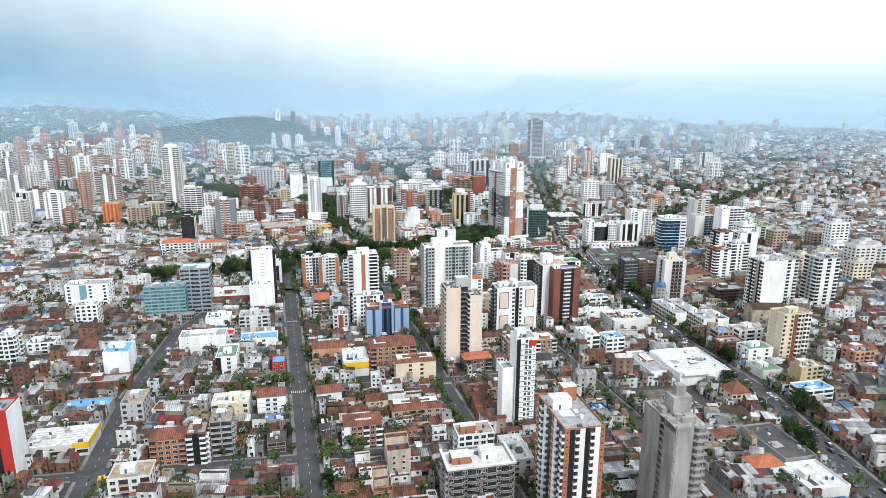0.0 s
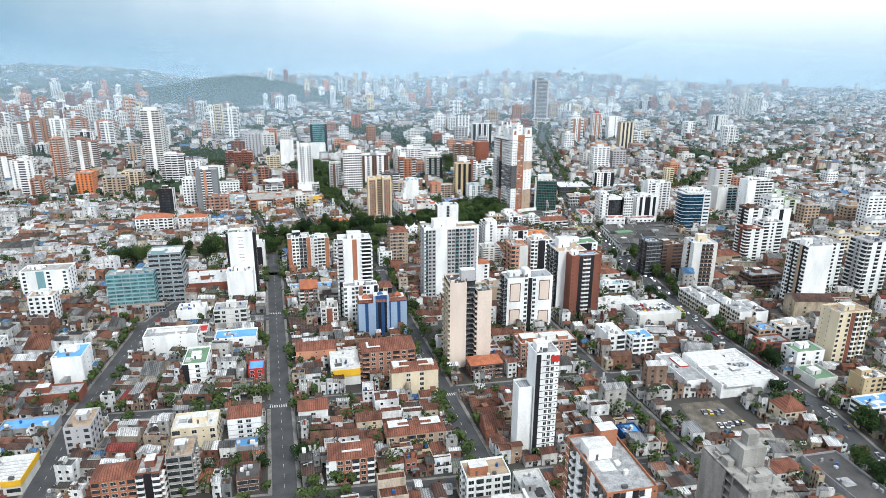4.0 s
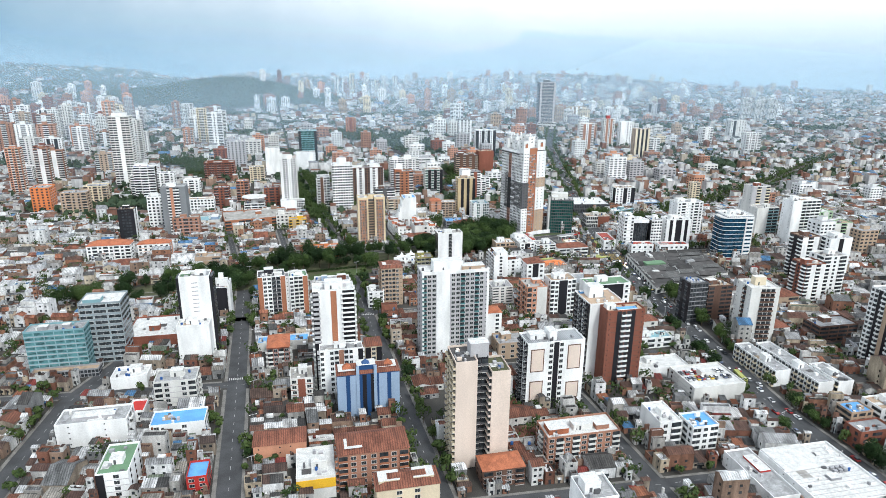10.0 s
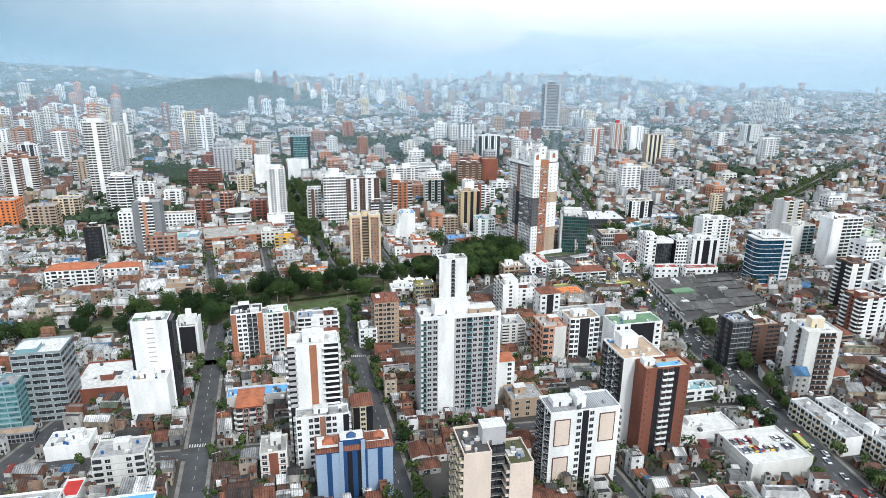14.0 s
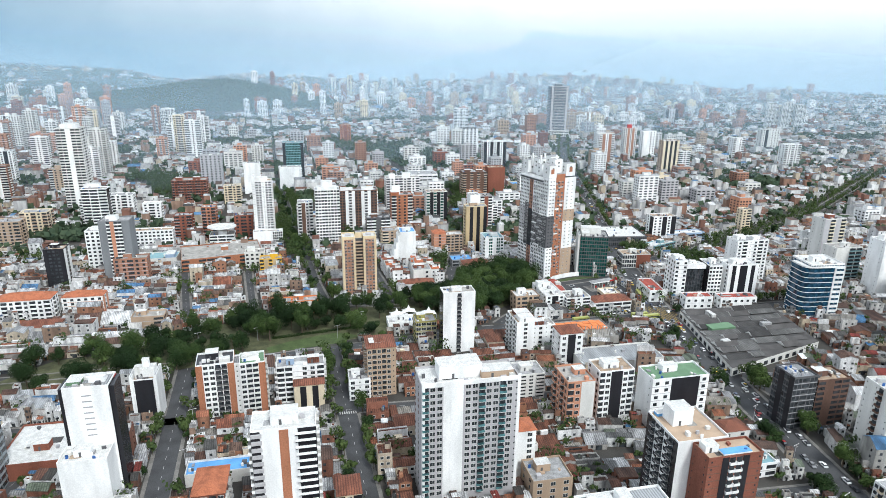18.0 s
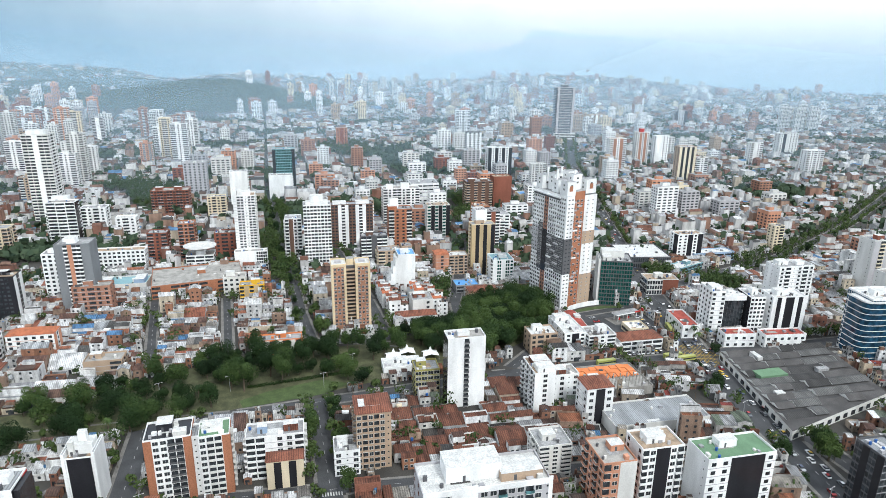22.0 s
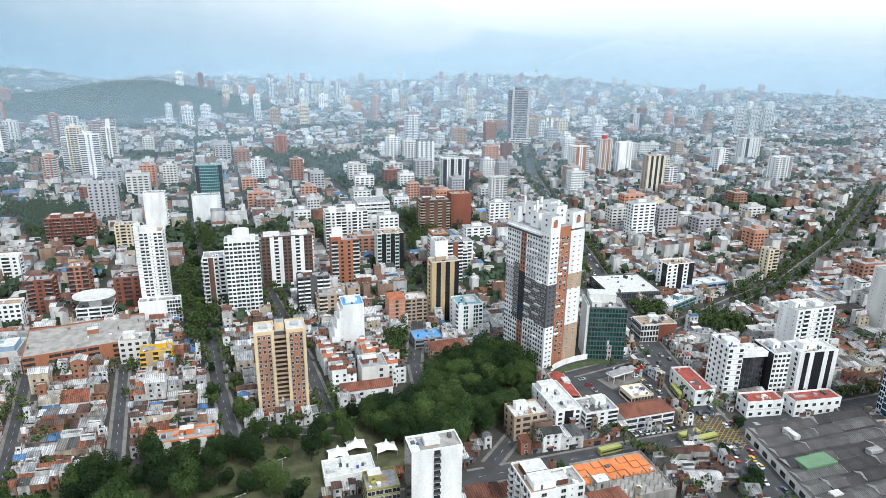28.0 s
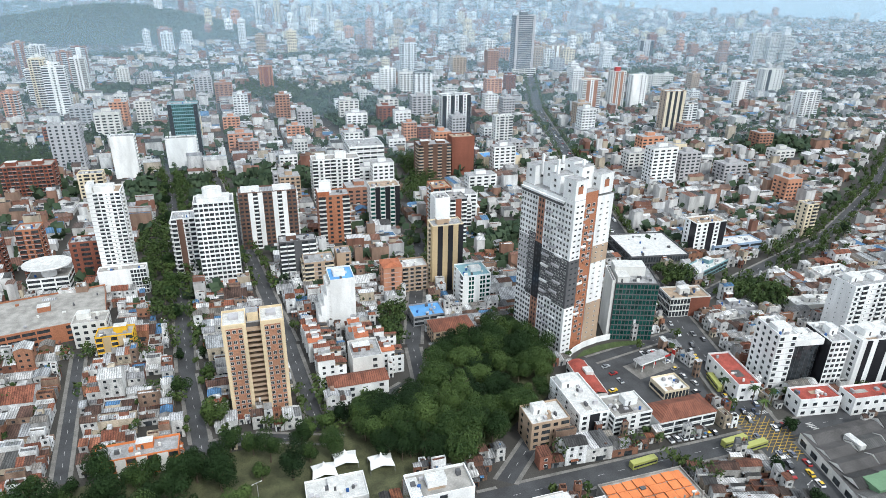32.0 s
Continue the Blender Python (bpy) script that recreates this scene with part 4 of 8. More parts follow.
p.face([(-0.6, -0.6, 7.9), (12.6, -0.6, 7.9), (6, 7, 13.5)], TILE)
p.face([(12.6, -0.6, 7.9), (12.6, 14.6, 7.9), (6, 7, 13.5)], TILE)
p.face([(12.6, 14.6, 7.9), (-0.6, 14.6, 7.9), (6, 7, 13.5)], TILE)
p.face([(-0.6, 14.6, 7.9), (-0.6, -0.6, 7.9), (6, 7, 13.5)], TILE)
part("hip_roof", p, r, label="steep dark red tiled roof")
for (x, y, d) in ((299, 567, 44), (311.5, 548, 62), (322.5, 547, 27)):
    tower("apartment_slab", "long pale beige apartment slab with blank white gable", x, y, 9.3, d, 9.4, W, "", "wb" * int(d / 6), "wn" * int(d / 6), rail=CREAM, roof=ROOFGREY, floors=3)
r = tower("apartment_tower", "cream apartment tower with brown checkered balcony bay", 321, 633, 18, 22, 36, OFF, "..bbb.", "n.nb.n", "wbw", rail=BROWN, roof=ROOFWHITE, floors=12, rot=-8, tops=((0.3, 0.4, 7, 6, 5, CREAM),))
tower("office_building", "dark glass and concrete building under work", 305, 676, 13, 17, 28, DARKGREY, "gvg", "gdgd", "", accent=DARKGREY, floors=9, category="office building")
tower("apartment_building", "brown brick apartment building beside the dark building", 319, 677, 18, 16, 25, BROWN, "v.vv", "v.v", "wvw", floors=9)
tower("apartment_tower", "white tall slab tower with brown balcony side", 372, 573, 20, 24, 45, W, "......", "wbdbsdb", "", accent=TAN, rail=W, floors=16)
tower("apartment_tower", "white and grey striped apartment tower", 398, 600, 24, 20, 40, MIDGREY, "bsbsbsb", "bwb", "", accent=W, rail=W, floors=14)
tower("apartment_tower", "white rounded balcony apartment tower", 432, 590, 20, 20, 42, MIDGREY, "bsbsb", "bwb", "", accent=W, rail=W, floors=14)
tower("apartment_tower", "cream apartment tower with a red centre strip", 322, 470, 21, 17, 33, CREAM, "w.wsbwbw", "nn.", "", accent=BRICK, rail=W, floors=11, tops=((0.3, 0.3, 7, 6, 3, CREAM),))
tower("apartment_building", "sand-coloured four-storey apartment building with small windows", 301, 418, 15, 12, 16, SAND, "nwwb", "..n", "", category="apartment building")
tower("shop_building", "green-roofed white two-storey shop building", 300, 470, 18, 16, 11, W, "ww", "ww", "", roof=GREENPAINT, category="building")
tower("apartment_building", "white modern house with blue roof terrace", 316, 508, 19, 15, 12, W, "wvw", "wv", "", category="house")

tower("hall", "broad dark flat-roofed hall beside the avenue", 232, 328, 17, 40, 6, GREY, "", "", "", roof=ROOFDARK, category="hall")
tower("warehouse", "long pale metal-roofed warehouse", 224, 298, 20, 26, 6, OFF, "", "v.v", "", roof=ROOFWHITE, category="hall")
r = tower("kiosk", "small round blue-roofed kiosk building", 168, 405, 9, 9, 5, BLUE, "ww", "", "", roof=LIGHTBLUE, category="kiosk")
p = Pile()
p.prism([(207, 402), (236, 402), (236, 440), (214, 440)], 0, 0.08, surface("trodden_earth", [(0.15, 0.13, 0.105)], stain=0.5, grain=0.4, size=5, streak=False))
tagged(part("parking_lot", p, None), "walled empty lot of trodden earth", "parking lot", kind="structure")
FOOTPRINTS.append((205, 403, 243, 444))

# smaller buildings along the first streets
tower("shop_building", "white shop with dark blue sheet roof", -152, 537, 17, 10, 4.7, W, "wvw", "", "w", roof=BLUE, category="shop")
tower("warehouse", "long brick shed with grey sheet roof", -112, 498, 29, 14, 5.8, BRICK, "", "", "", roof=ROOFGREY, category="shed")
tower("warehouse", "low shed with patched light blue roof", -111, 462, 24, 12, 4.8, GREY, "", "", "", roof=LIGHTBLUE, category="shed")
tower("apartment_building", "white apartment building with rounded balconies", -168, 554, 10, 14, 20.8, W, "bwb", "", "bwb", rail=W)
tower("apartment_building", "white stepped terrace building with flat roofs", -156, 571, 17, 14, 10.6, W, "wwbw", "", "ww")
tower("apartment_building", "pale pink and white apartment building", -68, 352, 17, 16, 12.6, OFF, "wbwb", "", "wwb", rail=SALMON)
tower("shop_building", "dark brown corner building with low roof", -3, 392, 9, 14, 6.8, BROWN, "v", "", "w", roof=ROOFDARK, category="shop")
tower("carport", "low blue sheet-roofed carport", -10, 429, 15, 9, 2.6, GREY, "", "", "", roof=LIGHTBLUE, category="shed")
tower("shed", "low shed with pale teal sheet roof", 30, 450, 0.1 + 17, 1.8, 3.3, OFF, "", "", "", roof=TEAL, category="shed", keep=False)
tower("house", "broad white house with terracotta hip roof", 212, 320, 15, 13, 6.5, W, "www", "ww", "", roof=TILEBRIGHT, category="house")
tower("house", "low house with dark red tiled roof", 214, 356, 13, 11, 5.6, OFF, "ww", "ww", "", roof=TILE, category="house")
tower("shop_building", "white and blue two-storey shop", 291, 400, 20, 14, 9, W, "vvv", "v", "", roof=LIGHTBLUE, category="shop")
tower("hall", "low hall with a dark green roof", 294, 444, 14, 20, 5.8, OFF, "", "", "", roof=GREENPAINT, category="hall")
tower("brick_building", "dark red brick two-storey building", 293, 492, 18, 12, 9.5, BRICK, "wvw", "ww", "", category="building")
tower("apartment_building", "brown building with a blue roof terrace", 300, 508, 12, 12, 11.5, TAN, "wvw", "v", "", roof=LIGHTBLUE, category="apartment building")
tower("apartment_building", "pink brick four-storey apartment building", 362, 450, 15, 14, 11.5, SALMON, "wwbw", "ww", "")
tower("hall", "green-roofed white restaurant building", 252, 635, 22, 12, 7, W, "wvwv", "", "", roof=TEAL, category="building")
tower("house", "low house with rusty hip roof by the avenue", 266, 668, 15, 13, 6, OFF, "ww", "", "", roof=TILE, category="house")
tower("shop_building", "low white building with dark red roof edge", 338, 640, 20, 30, 6, W, "vv", "v.v.v", "", roof=TILE, category="shop")
tower("warehouse", "brown industrial building with long windows", 367, 625, 28, 18, 11, BROWN, "vvvv", "vv", "", roof=ROOFGREY, category="hall")


def row_houses(x, y, w, d):
    """White terraced houses of several heights with tiled lean-to roofs, one behind another."""
    q = random.Random(int(x * 3 + y))
    claim(x, y, w, d)
    v = 0.0
    while v < d - 3:
        dep = min(d - v, q.uniform(5.5, 8))
        h = q.choice((8.5, 11, 12.5, 14))
        off = q.uniform(-0.8, 0.8)
        r = new("row_house")
        r.matrix_basis = site_pose(x + off, y + v, 0)
        tagged(r, "white terraced house with stepped terracotta lean-to roofs", "house", "terraced houses by the grove")
        p = Pile()
        m = w * q.uniform(0.4, 0.65)
        p.box(0, 0, 0, m, dep - 0.1, h, W, ROOFGREY)
        p.box(m, 0, 0, w, dep - 0.1, h - q.choice((2.8, 3.5)), W, TERRACE)
        p.box(m * 0.3, dep * 0.4, h, m * 0.8, dep * 0.9, h + 2.3, W, ROOFGREY)
        part("wall", p, r)
        p = Pile()
        p.joint([([(-0.3, -0.4, h + 0.1), (m + 0.2, -0.4, h + 0.1), (m + 0.2, dep * 0.5, h + 1.4), (-0.3, dep * 0.5, h + 1.4)], q.choice((TILE, TILE, TILEBRIGHT)))])
        p.joint([([(m - 0.2, -0.3, h - 1.6), (w + 0.3, -0.3, h - 2.3), (w + 0.3, dep * 0.6, h - 2.3), (m - 0.2, dep * 0.6, h - 1.6)], q.choice((TILE, ROOFDARK)))])
        part("roof", p, r)
        n = Pile()
        for k in range(int(h / 2.9)):
            for u in (0.2, 0.5, 0.8):
                n.face([(u * w - 0.7, -0.04, k * 2.9 + 0.9), (u * w + 0.7, -0.04, k * 2.9 + 0.9), (u * w + 0.7, -0.04, k * 2.9 + 2.2), (u * w - 0.7, -0.04, k * 2.9 + 2.2)], PANE)
            for e in (0.3, 0.7):
                n.face([(-0.04, dep * e + 0.6, k * 2.9 + 0.9), (-0.04, dep * e - 0.6, k * 2.9 + 0.9), (-0.04, dep * e - 0.6, k * 2.9 + 2.2), (-0.04, dep * e + 0.6, k * 2.9 + 2.2)], PANE)
        part("window", n, r, kind="stuff")
        v += dep


# ---- round the park and beyond ----
CREAMPIER = surface("yellow_cream_render", [(0.66, 0.53, 0.345)], stain=0.2)
TWINBRICK = surface("orange_brown_brick", [(0.37, 0.19, 0.12)], stain=0.25, grain=0.3)
claim(116.4, 937, 24.5, 16)
r = new("apartment_tower")
r.matrix_basis = site_pose(116.4, 937, 0)
tagged(r, "twin-winged cream and orange brick apartment tower with dark recessed balconies", "apartment building")
for u0, u1 in ((0, 9.3), (15.2, 24.5)):
    p = Pile()
    p.box(u0, 0, 0, u1, 16, 44, CREAMPIER, ROOFWHITE)
    wing = part("wing", p, r, label="cream rendered wing with flat roof")
    p = Pile()
    p.box(u0 + 1.4, -0.14, 1.5, u1 - 1.4, 0.02, 43, TWINBRICK)
    part("facade_strip", p, wing, label="orange brick window strip")
    for a, b in ((u0 - 0.1, u0 + 1.3), (u1 - 1.3, u1 + 0.1)):
        p = Pile()
        p.box(a, -0.7, 0, b, 0.4, 44.6, CREAMPIER)
        part("pilaster", p, wing, label="cream full-height pier")
    p = Pile()
    p.box(u0 - 0.1, -0.3, 44, u1 + 0.1, 0.2, 45, CREAMPIER)
    p.box(u0 - 0.1, 15.8, 44, u1 + 0.1, 16.1, 45, CREAMPIER)
    p.box(u0 - 0.1, 0.2, 44, u0 + 0.2, 15.8, 45, CREAMPIER)
    p.box(u1 - 0.2, 0.2, 44, u1 + 0.1, 15.8, 45, CREAMPIER)
    p.box(u0 + 2.5, 7, 44, u0 + 6.5, 12, 45.2, MIDGREY)
    part("parapet", p, wing)
    for k in range(17):
        for e, du in enumerate((2.3, 4.65, 7.0)):
            if e != 1 or k % 3:
                part("window", window_mesh(1.5, 1.5), wing, pose(u0 + du, -0.15, 2.1 + k * 2.42))
        p = Pile()
        p.box(u0 + 1.5, -0.5, 1.45 + k * 2.42, u1 - 1.5, -0.1, 1.7 + k * 2.42, TWINBRICK, bottom=True)
        part("sill_band", p, wing)
    for k in range(17):
        for v in (3, 8, 13):
            part("window", window_mesh(1.3, 1.3), wing, pose(u0 - 0.02, v, 2.2 + k * 2.42, rz=-90) if u0 < 1 else pose(u1 + 0.02, v, 2.2 + k * 2.42, rz=90))
p = Pile()
p.box(9.3, 5.5, 0, 15.2, 15, 42.5, DARKGREY, ROOFGREY)
p.box(10, 7, 42.5, 14.5, 13, 46.5, CREAMPIER, ROOFGREY)
part("core", p, r, label="dark recessed core with lift room")
for k in range(17):
    p = Pile()
    p.box(9.3, 1.2, 1.6 + k * 2.42, 15.2, 5.5, 1.8 + k * 2.42, TAN, bottom=True)
    p.box(9.3, 1.2, 1.8 + k * 2.42, 15.2, 1.35, 2.6 + k * 2.42, TAN)
    part("balcony", p, r, label="tan recessed balcony")

tower("apartment_tower", "slim white apartment tower with balconies on a white podium", 52, 1114, 17, 18, 60, W, ".vwnwv", "w.w", "wbw", floors=20, tops=((0.2, 0.2, 10, 9, 3, W), (0.0, 0.0, 3, 12, 5, W)), low=14)
tower("podium", "white blank podium with dark glazed corner", 50, 1104, 26, 9.5, 16, W, "....gg", "", "", accent=BLACK, category="building")
r = tower("apartment_tower", "white apartment tower with bowed front and round roof drum", 107, 1108, 22.5, 18, 52, W, "vwvvwvwv", "wvw", "wvw", floors=18, tops=((0.1, 0.1, 18, 12, 2.4, W),))
p = Pile()
p.prism([(11 + 5.5 * math.cos(a * math.pi / 9), 9 + 5.5 * math.sin(a * math.pi / 9)) for a in range(18)], 51, 58.5, W, ROOFWHITE)
part("roof_drum", p, r, label="white round drum on the roof")
tower("apartment_tower", "brown and white apartment tower with stepped white bays", 134, 1173, 38, 17, 40, BROWN, "wwsbswwsbsww", "wbw", "bwb", accent=W, rail=W, floors=14, tops=((0.05, 0.2, 12, 8, 2.5, W), (0.6, 0.2, 12, 8, 2.5, W)))
tower("apartment_building", "dark grey building with curved white balconies", 153, 1102, 22, 14, 26, DARKGREY, "bb.bb", "dd", "bb", rail=W, floors=9, tops=((0.2, 0.3, 6, 5, 3, BROWN),))
tower("apartment_tower", "white and brick apartment tower behind the bowed tower", 92, 1135, 14, 18, 36, W, "bswb", "wb", "", accent=BROWN, floors=12)
tower("apartment_tower", "grey apartment tower with orange balcony front", -60, 1006, 22, 20, 48, SLATE, "..bsbb..", "", "....", accent=SALMON, rail=W, floors=16, low=4, tops=((0.2, 0.3, 8, 8, 3, W),))
tower("apartment_tower", "black and white narrow apartment tower", -98, 992, 14.2, 16, 31, BLACK, "dwwwd", "", "sws", accent=W, floors=11)
tower("apartment_tower", "white apartment block with domed roof room", -78, 1040, 15, 16, 34, W, "wwww", "", "www", floors=11)
r = tower("apartment_tower", "tall white round-fronted apartment tower with glazed bays", -151, 1312, 24, 26, 90, OFF, "vvsvv", "", "wvw", accent=W, floors=30, tops=((0.15, 0.2, 16, 16, 4, W),))
tower("apartment_building", "white stepped apartment building", -124, 1247, 26, 18, 26, W, "bwbwb", "", "wbw", floors=9, tops=((0.2, 0.4, 14, 9, 14, W),))
tower("apartment_building", "broad red brick apartment block", -46, 1366, 39, 24, 25, BRICK, "bwbbwbbwbbwb", "", "wbw", rail=BRICK, floors=8, tops=((0.1, 0.3, 8, 8, 3, BRICK), (0.6, 0.3, 8, 8, 3, BRICK)))
tower("apartment_building", "orange painted apartment building", -214, 1160, 19, 25, 27, ORANGEPAINT, "wwww", "", "wwww", floors=9)
tower("apartment_building", "tan apartment building with stepped front", -180, 1140, 26, 20, 24, TAN, "wbwwb", "", "wbw", floors=8)
tower("apartment_building", "beige apartment building with rounded balconies", -165, 1185, 24, 20, 24, CREAM, "bwbwb", "", "bwb", floors=8, rail=TAN)
tower("office_tower", "dark teal glass office tower", 86, 1465, 27, 18, 57, TEAL, "dgggggd", "", "gg", accent=DARKGREY, pane=GREENGLASS, floors=18, category="office building")
tower("apartment_building", "blank white wall building", 36, 1413, 20, 14, 38, W, "", "", "wbw", floors=12)
tower("apartment_building", "blank white wall building", 80, 1448, 28, 14, 28, W, "", "", "wbw", floors=9)
tower("apartment_building", "grey office building with small windows", -18, 1450, 26, 18, 44, MIDGREY, "wwwww", "", "www", floors=14)
tower("apartment_building", "brown brick apartment pair with ribbed front", 300, 1343, 31, 24, 32, BROWN, "bsbsbsb", "wb", "", accent=BROWN, rail=TAN, floors=11, tops=((0.1, 0.2, 8, 8, 3, BROWN), (0.6, 0.3, 8, 8, 2, BROWN)))
tower("apartment_building", "brown brick apartment pair with ribbed front", 334, 1352, 22, 20, 36, BRICK, "...", "", "", accent=BROWN, floors=11)
tower("apartment_building", "brick apartment building with white balcony bands", 268, 1174, 14, 22, 35, ORANGE, "bbb", "wbw", "", rail=W, floors=12)
tower("apartment_building", "white apartment building with open roof frames", 284, 1178, 15, 18, 20, W, "bwb", "wb", "", floors=7)
tower("apartment_building", "white building with a green-tinted window lattice", 226, 1192, 22, 18, 34, OFF, "vdvdvd", "wnw", "", pane=GREENGLASS, floors=11)
tower("apartment_building", "red-orange brick apartment building with pitched top", 186, 1171, 22, 18, 35, ORANGE, "bwwb", "w.w", "", rail=OFF, floors=11, tops=((0.0, 0.1, 8, 14, 3, TILEBRIGHT), (0.1, 0.6, 8, 6, 8, W)))
tower("apartment_building", "white apartment building with tall open roof frames", 197, 1287, 39, 20, 35, W, "bwbbwbwb", "wbw", "", floors=12, tops=((0.1, 0.3, 7, 6, 4, W), (0.5, 0.3, 9, 6, 5, W)))
tower("parking_building", "white ramped parking building with open decks", 246, 1400, 34, 40, 22, W, "vvvvv", "vvvv", "", floors=5, category="car park")
r = tower("hall", "tan hall with a blue metal roof", 372, 1370, 40, 24, 12, CREAM, "", "", "", roof=LIGHTBLUE, category="hall")
tower("apartment_tower", "white apartment tower with dark checkered windows", 374, 1529, 34, 18, 49, W, "dwdwdwd", "wbw", "", floors=16)
tower("apartment_tower", "dark and white striped apartment tower", 393, 1733, 24, 18, 50, DARKGREY, "sbsbsbs", "wb", "", accent=W, rail=W, floors=17)
tower("apartment_tower", "white distant apartment tower", 465, 2130, 29, 18, 56, W, "bwbwb", "wb", "", floors=18, single=False)
tower("apartment_tower", "red brick distant apartment tower", 206, 1996, 21, 18, 35, ORANGE, "wsw", "ww", "", accent=BRICK, floors=11, single=False)
tower("office_tower", "tall dark grey unfinished office tower", 668, 2093, 38, 28, 104, MIDGREY, "sggggggs", "gggg", "", accent=MIDGREY, pane=TOWERGLASS, floors=32, tops=((0.3, 0.3, 14, 12, 6, DARKGREY),), category="office building", single=False)
tower("podium", "pale podium of the dark office tower", 664, 2085, 46, 9, 14, OFF, "vvvv", "", "", floors=4, category="building", single=False)
tower("apartment_building", "pale green-white apartment building", 415, 1462, 20, 14, 35, OFF, "wbwb", "ww", "", floors=12)
tower("apartment_tower", "brown and cream ribbed apartment tower", 634, 1487, 26, 16, 52, TAN, "sdsdsds", "ww", "", accent=CREAM, floors=18, single=False)
tower("apartment_tower", "white stepped apartment tower", 664, 1492, 18, 16, 36, W, "bwb", "wb", "", floors=12, single=False)
tower("apartment_tower", "white apartment tower with grey side", 694, 1683, 23, 16, 47, W, "..ww", "ww", "", floors=16, single=False)
tower("apartment_tower", "white apartment tower with red roof block", 651, 1662, 21, 16, 55, OFF, "wswsw", "ww", "", accent=PINKBRICK, floors=19, tops=((0.3, 0.3, 7, 6, 6, REDPAINT),), single=False)
tower("apartment_tower", "white apartment tower with brick strips", 592, 1628, 27, 16, 49, W, "bswsb", "ww", "", accent=PINKBRICK, floors=17, single=False)
tower("apartment_tower", "white distant apartment tower with grey side", 965, 1755, 37, 20, 42, OFF, "wd.www", "ww", "", floors=14, single=False)
tower("apartment_tower", "white distant apartment tower with stepped bays", 871, 1542, 30, 18, 38, W, "bwbwb", "ww", "", floors=13, single=False)
tower("apartment_tower", "white distant apartment tower", 852, 1662, 22, 16, 37, W, "b.wb", "ww", "", floors=12, single=False)
for k in range(9):
    sx, sy = 300 + k * 27 + (k % 3) * 5, 3420 + (k % 4) * 32 + k * 4
    tower("apartment_slab", "pale far apartment slab in a hillside estate", sx, sy, 20 - (k % 2) * 4, 14, (74, 60, 78, 52, 56, 50, 54, 46, 72)[k], (OFF, W, CREAM, OFF)[k % 4], "wbwb", "ww", "", floors=18, single=False, base_z=rise(sx, sy) - 1)
for k in range(6):
    tower("apartment_slab", "pale grey distant apartment slab of a large estate", 1258 + k * 19, 2199 + (k % 2) * 14, 17, 14, 64 - (k % 3) * 4, OFF, "wbwb", "ww", "", floors=20, single=False)
tower("apartment_tower", "blue-grey distant apartment tower", 1081, 2379, 35, 16, 38, MIDGREY, "dwwd", "ww", "", floors=12, single=False)
tower("apartment_tower", "brown distant apartment tower", 800, 2245, 39, 16, 40, TAN, "wsbswsw", "ww", "", accent=W, floors=13, single=False)
tower("apartment_tower", "white apartment building with dark stripes", 424, 1074, 24, 16, 25, W, "wwdwd", "wd", "", floors=9)
tower("apartment_tower", "thin cream apartment building", 531, 1096, 10, 12, 25, CREAM, "wb", "ww", "", floors=9)
tower("apartment_tower", "white apartment tower behind the arched offices", 423, 926, 28, 18, 34, W, "wbnwbw", "nnn", "", floors=12, tops=((0.1, 0.4, 8, 7, 3, W), (0.6, 0.3, 6, 6, 2, W)))
tower("apartment_tower", "beige apartment tower with grey fins", 522, 959, 21, 18, 42, OFF, "sbsb", "n.n", "", accent=MIDGREY, rail=CREAM, floors=14, tops=((0.3, 0.3, 6, 6, 3, BRICK),))
tower("apartment_tower", "pale green-grey apartment tower", 497, 907, 24, 18, 30, OFF, "..bb", "n.n", "", rail=TEAL, floors=10)
tower("apartment_tower", "white apartment tower with balcony steps", 511, 874, 30, 18, 42, W, "..bbbb", "n.n", "", floors=14)
tower("apartment_building", "light green apartment building", 550, 893, 20, 18, 27, PALEGREEN, "wwsw", "ww", "", accent=OFF, floors=9)
tower("apartment_building", "light green apartment building with white bays", 538, 854, 25, 18, 24, PALEGREEN, "bsbs", "ww", "", accent=OFF, floors=8)
tower("apartment_tower", "brown brick and white apartment tower", 442, 758, 15, 18, 36, BROWN, "sbs", "bdb", "", accent=W, rail=W, floors=12)
tower("apartment_tower", "white apartment tower with dark slots", 459, 748, 20, 18, 36, W, "..d..", "wbw", "", floors=12, tops=((0.3, 0.3, 8, 8, 3, W),))
tower("apartment_tower", "red brick and white apartment tower", 406, 700, 16, 18, 30, BRICK, "bsbs", "bwb", "", accent=W, rail=W, floors=11)
tower("apartment_tower", "white apartment tower with black loggias", 428, 712, 20, 18, 32, W, "bwb", "wb", "", rail=W, floors=11)
tower("warehouse", "orange-brown old factory hall", 372, 690, 26, 18, 10, TAN, "..v", "vv", "", roof=TILE, category="hall")

tower("apartment_building", "white apartment building with narrow windows and red roof", 218, 806, 15, 14, 15.5, W, "nwnw", "wnw", "", floors=5, tops=((0.1, 0.2, 7, 6, 2.2, TILE),))
tower("apartment_slab", "long white apartment slab with regular windows", -62, 1108, 42, 13, 19, W, "wwwwwwwwwwww", "", "www", floors=6)
tower("market_hall", "hall with pale green-teal pitched roofs", -56, 1046, 44, 24, 8, OFF, "", "", "", roof=TEAL, category="hall", tops=((0.1, 0.2, 14, 14, 2, TEAL), (0.8, 0.1, 7, 16, 3, PALEBLUE)))
tower("apartment_building", "red brick apartment tower with balconies", -21, 1139, 16, 16, 26, BRICK, "bwb", "", "wbw", rail=BRICK, floors=9)
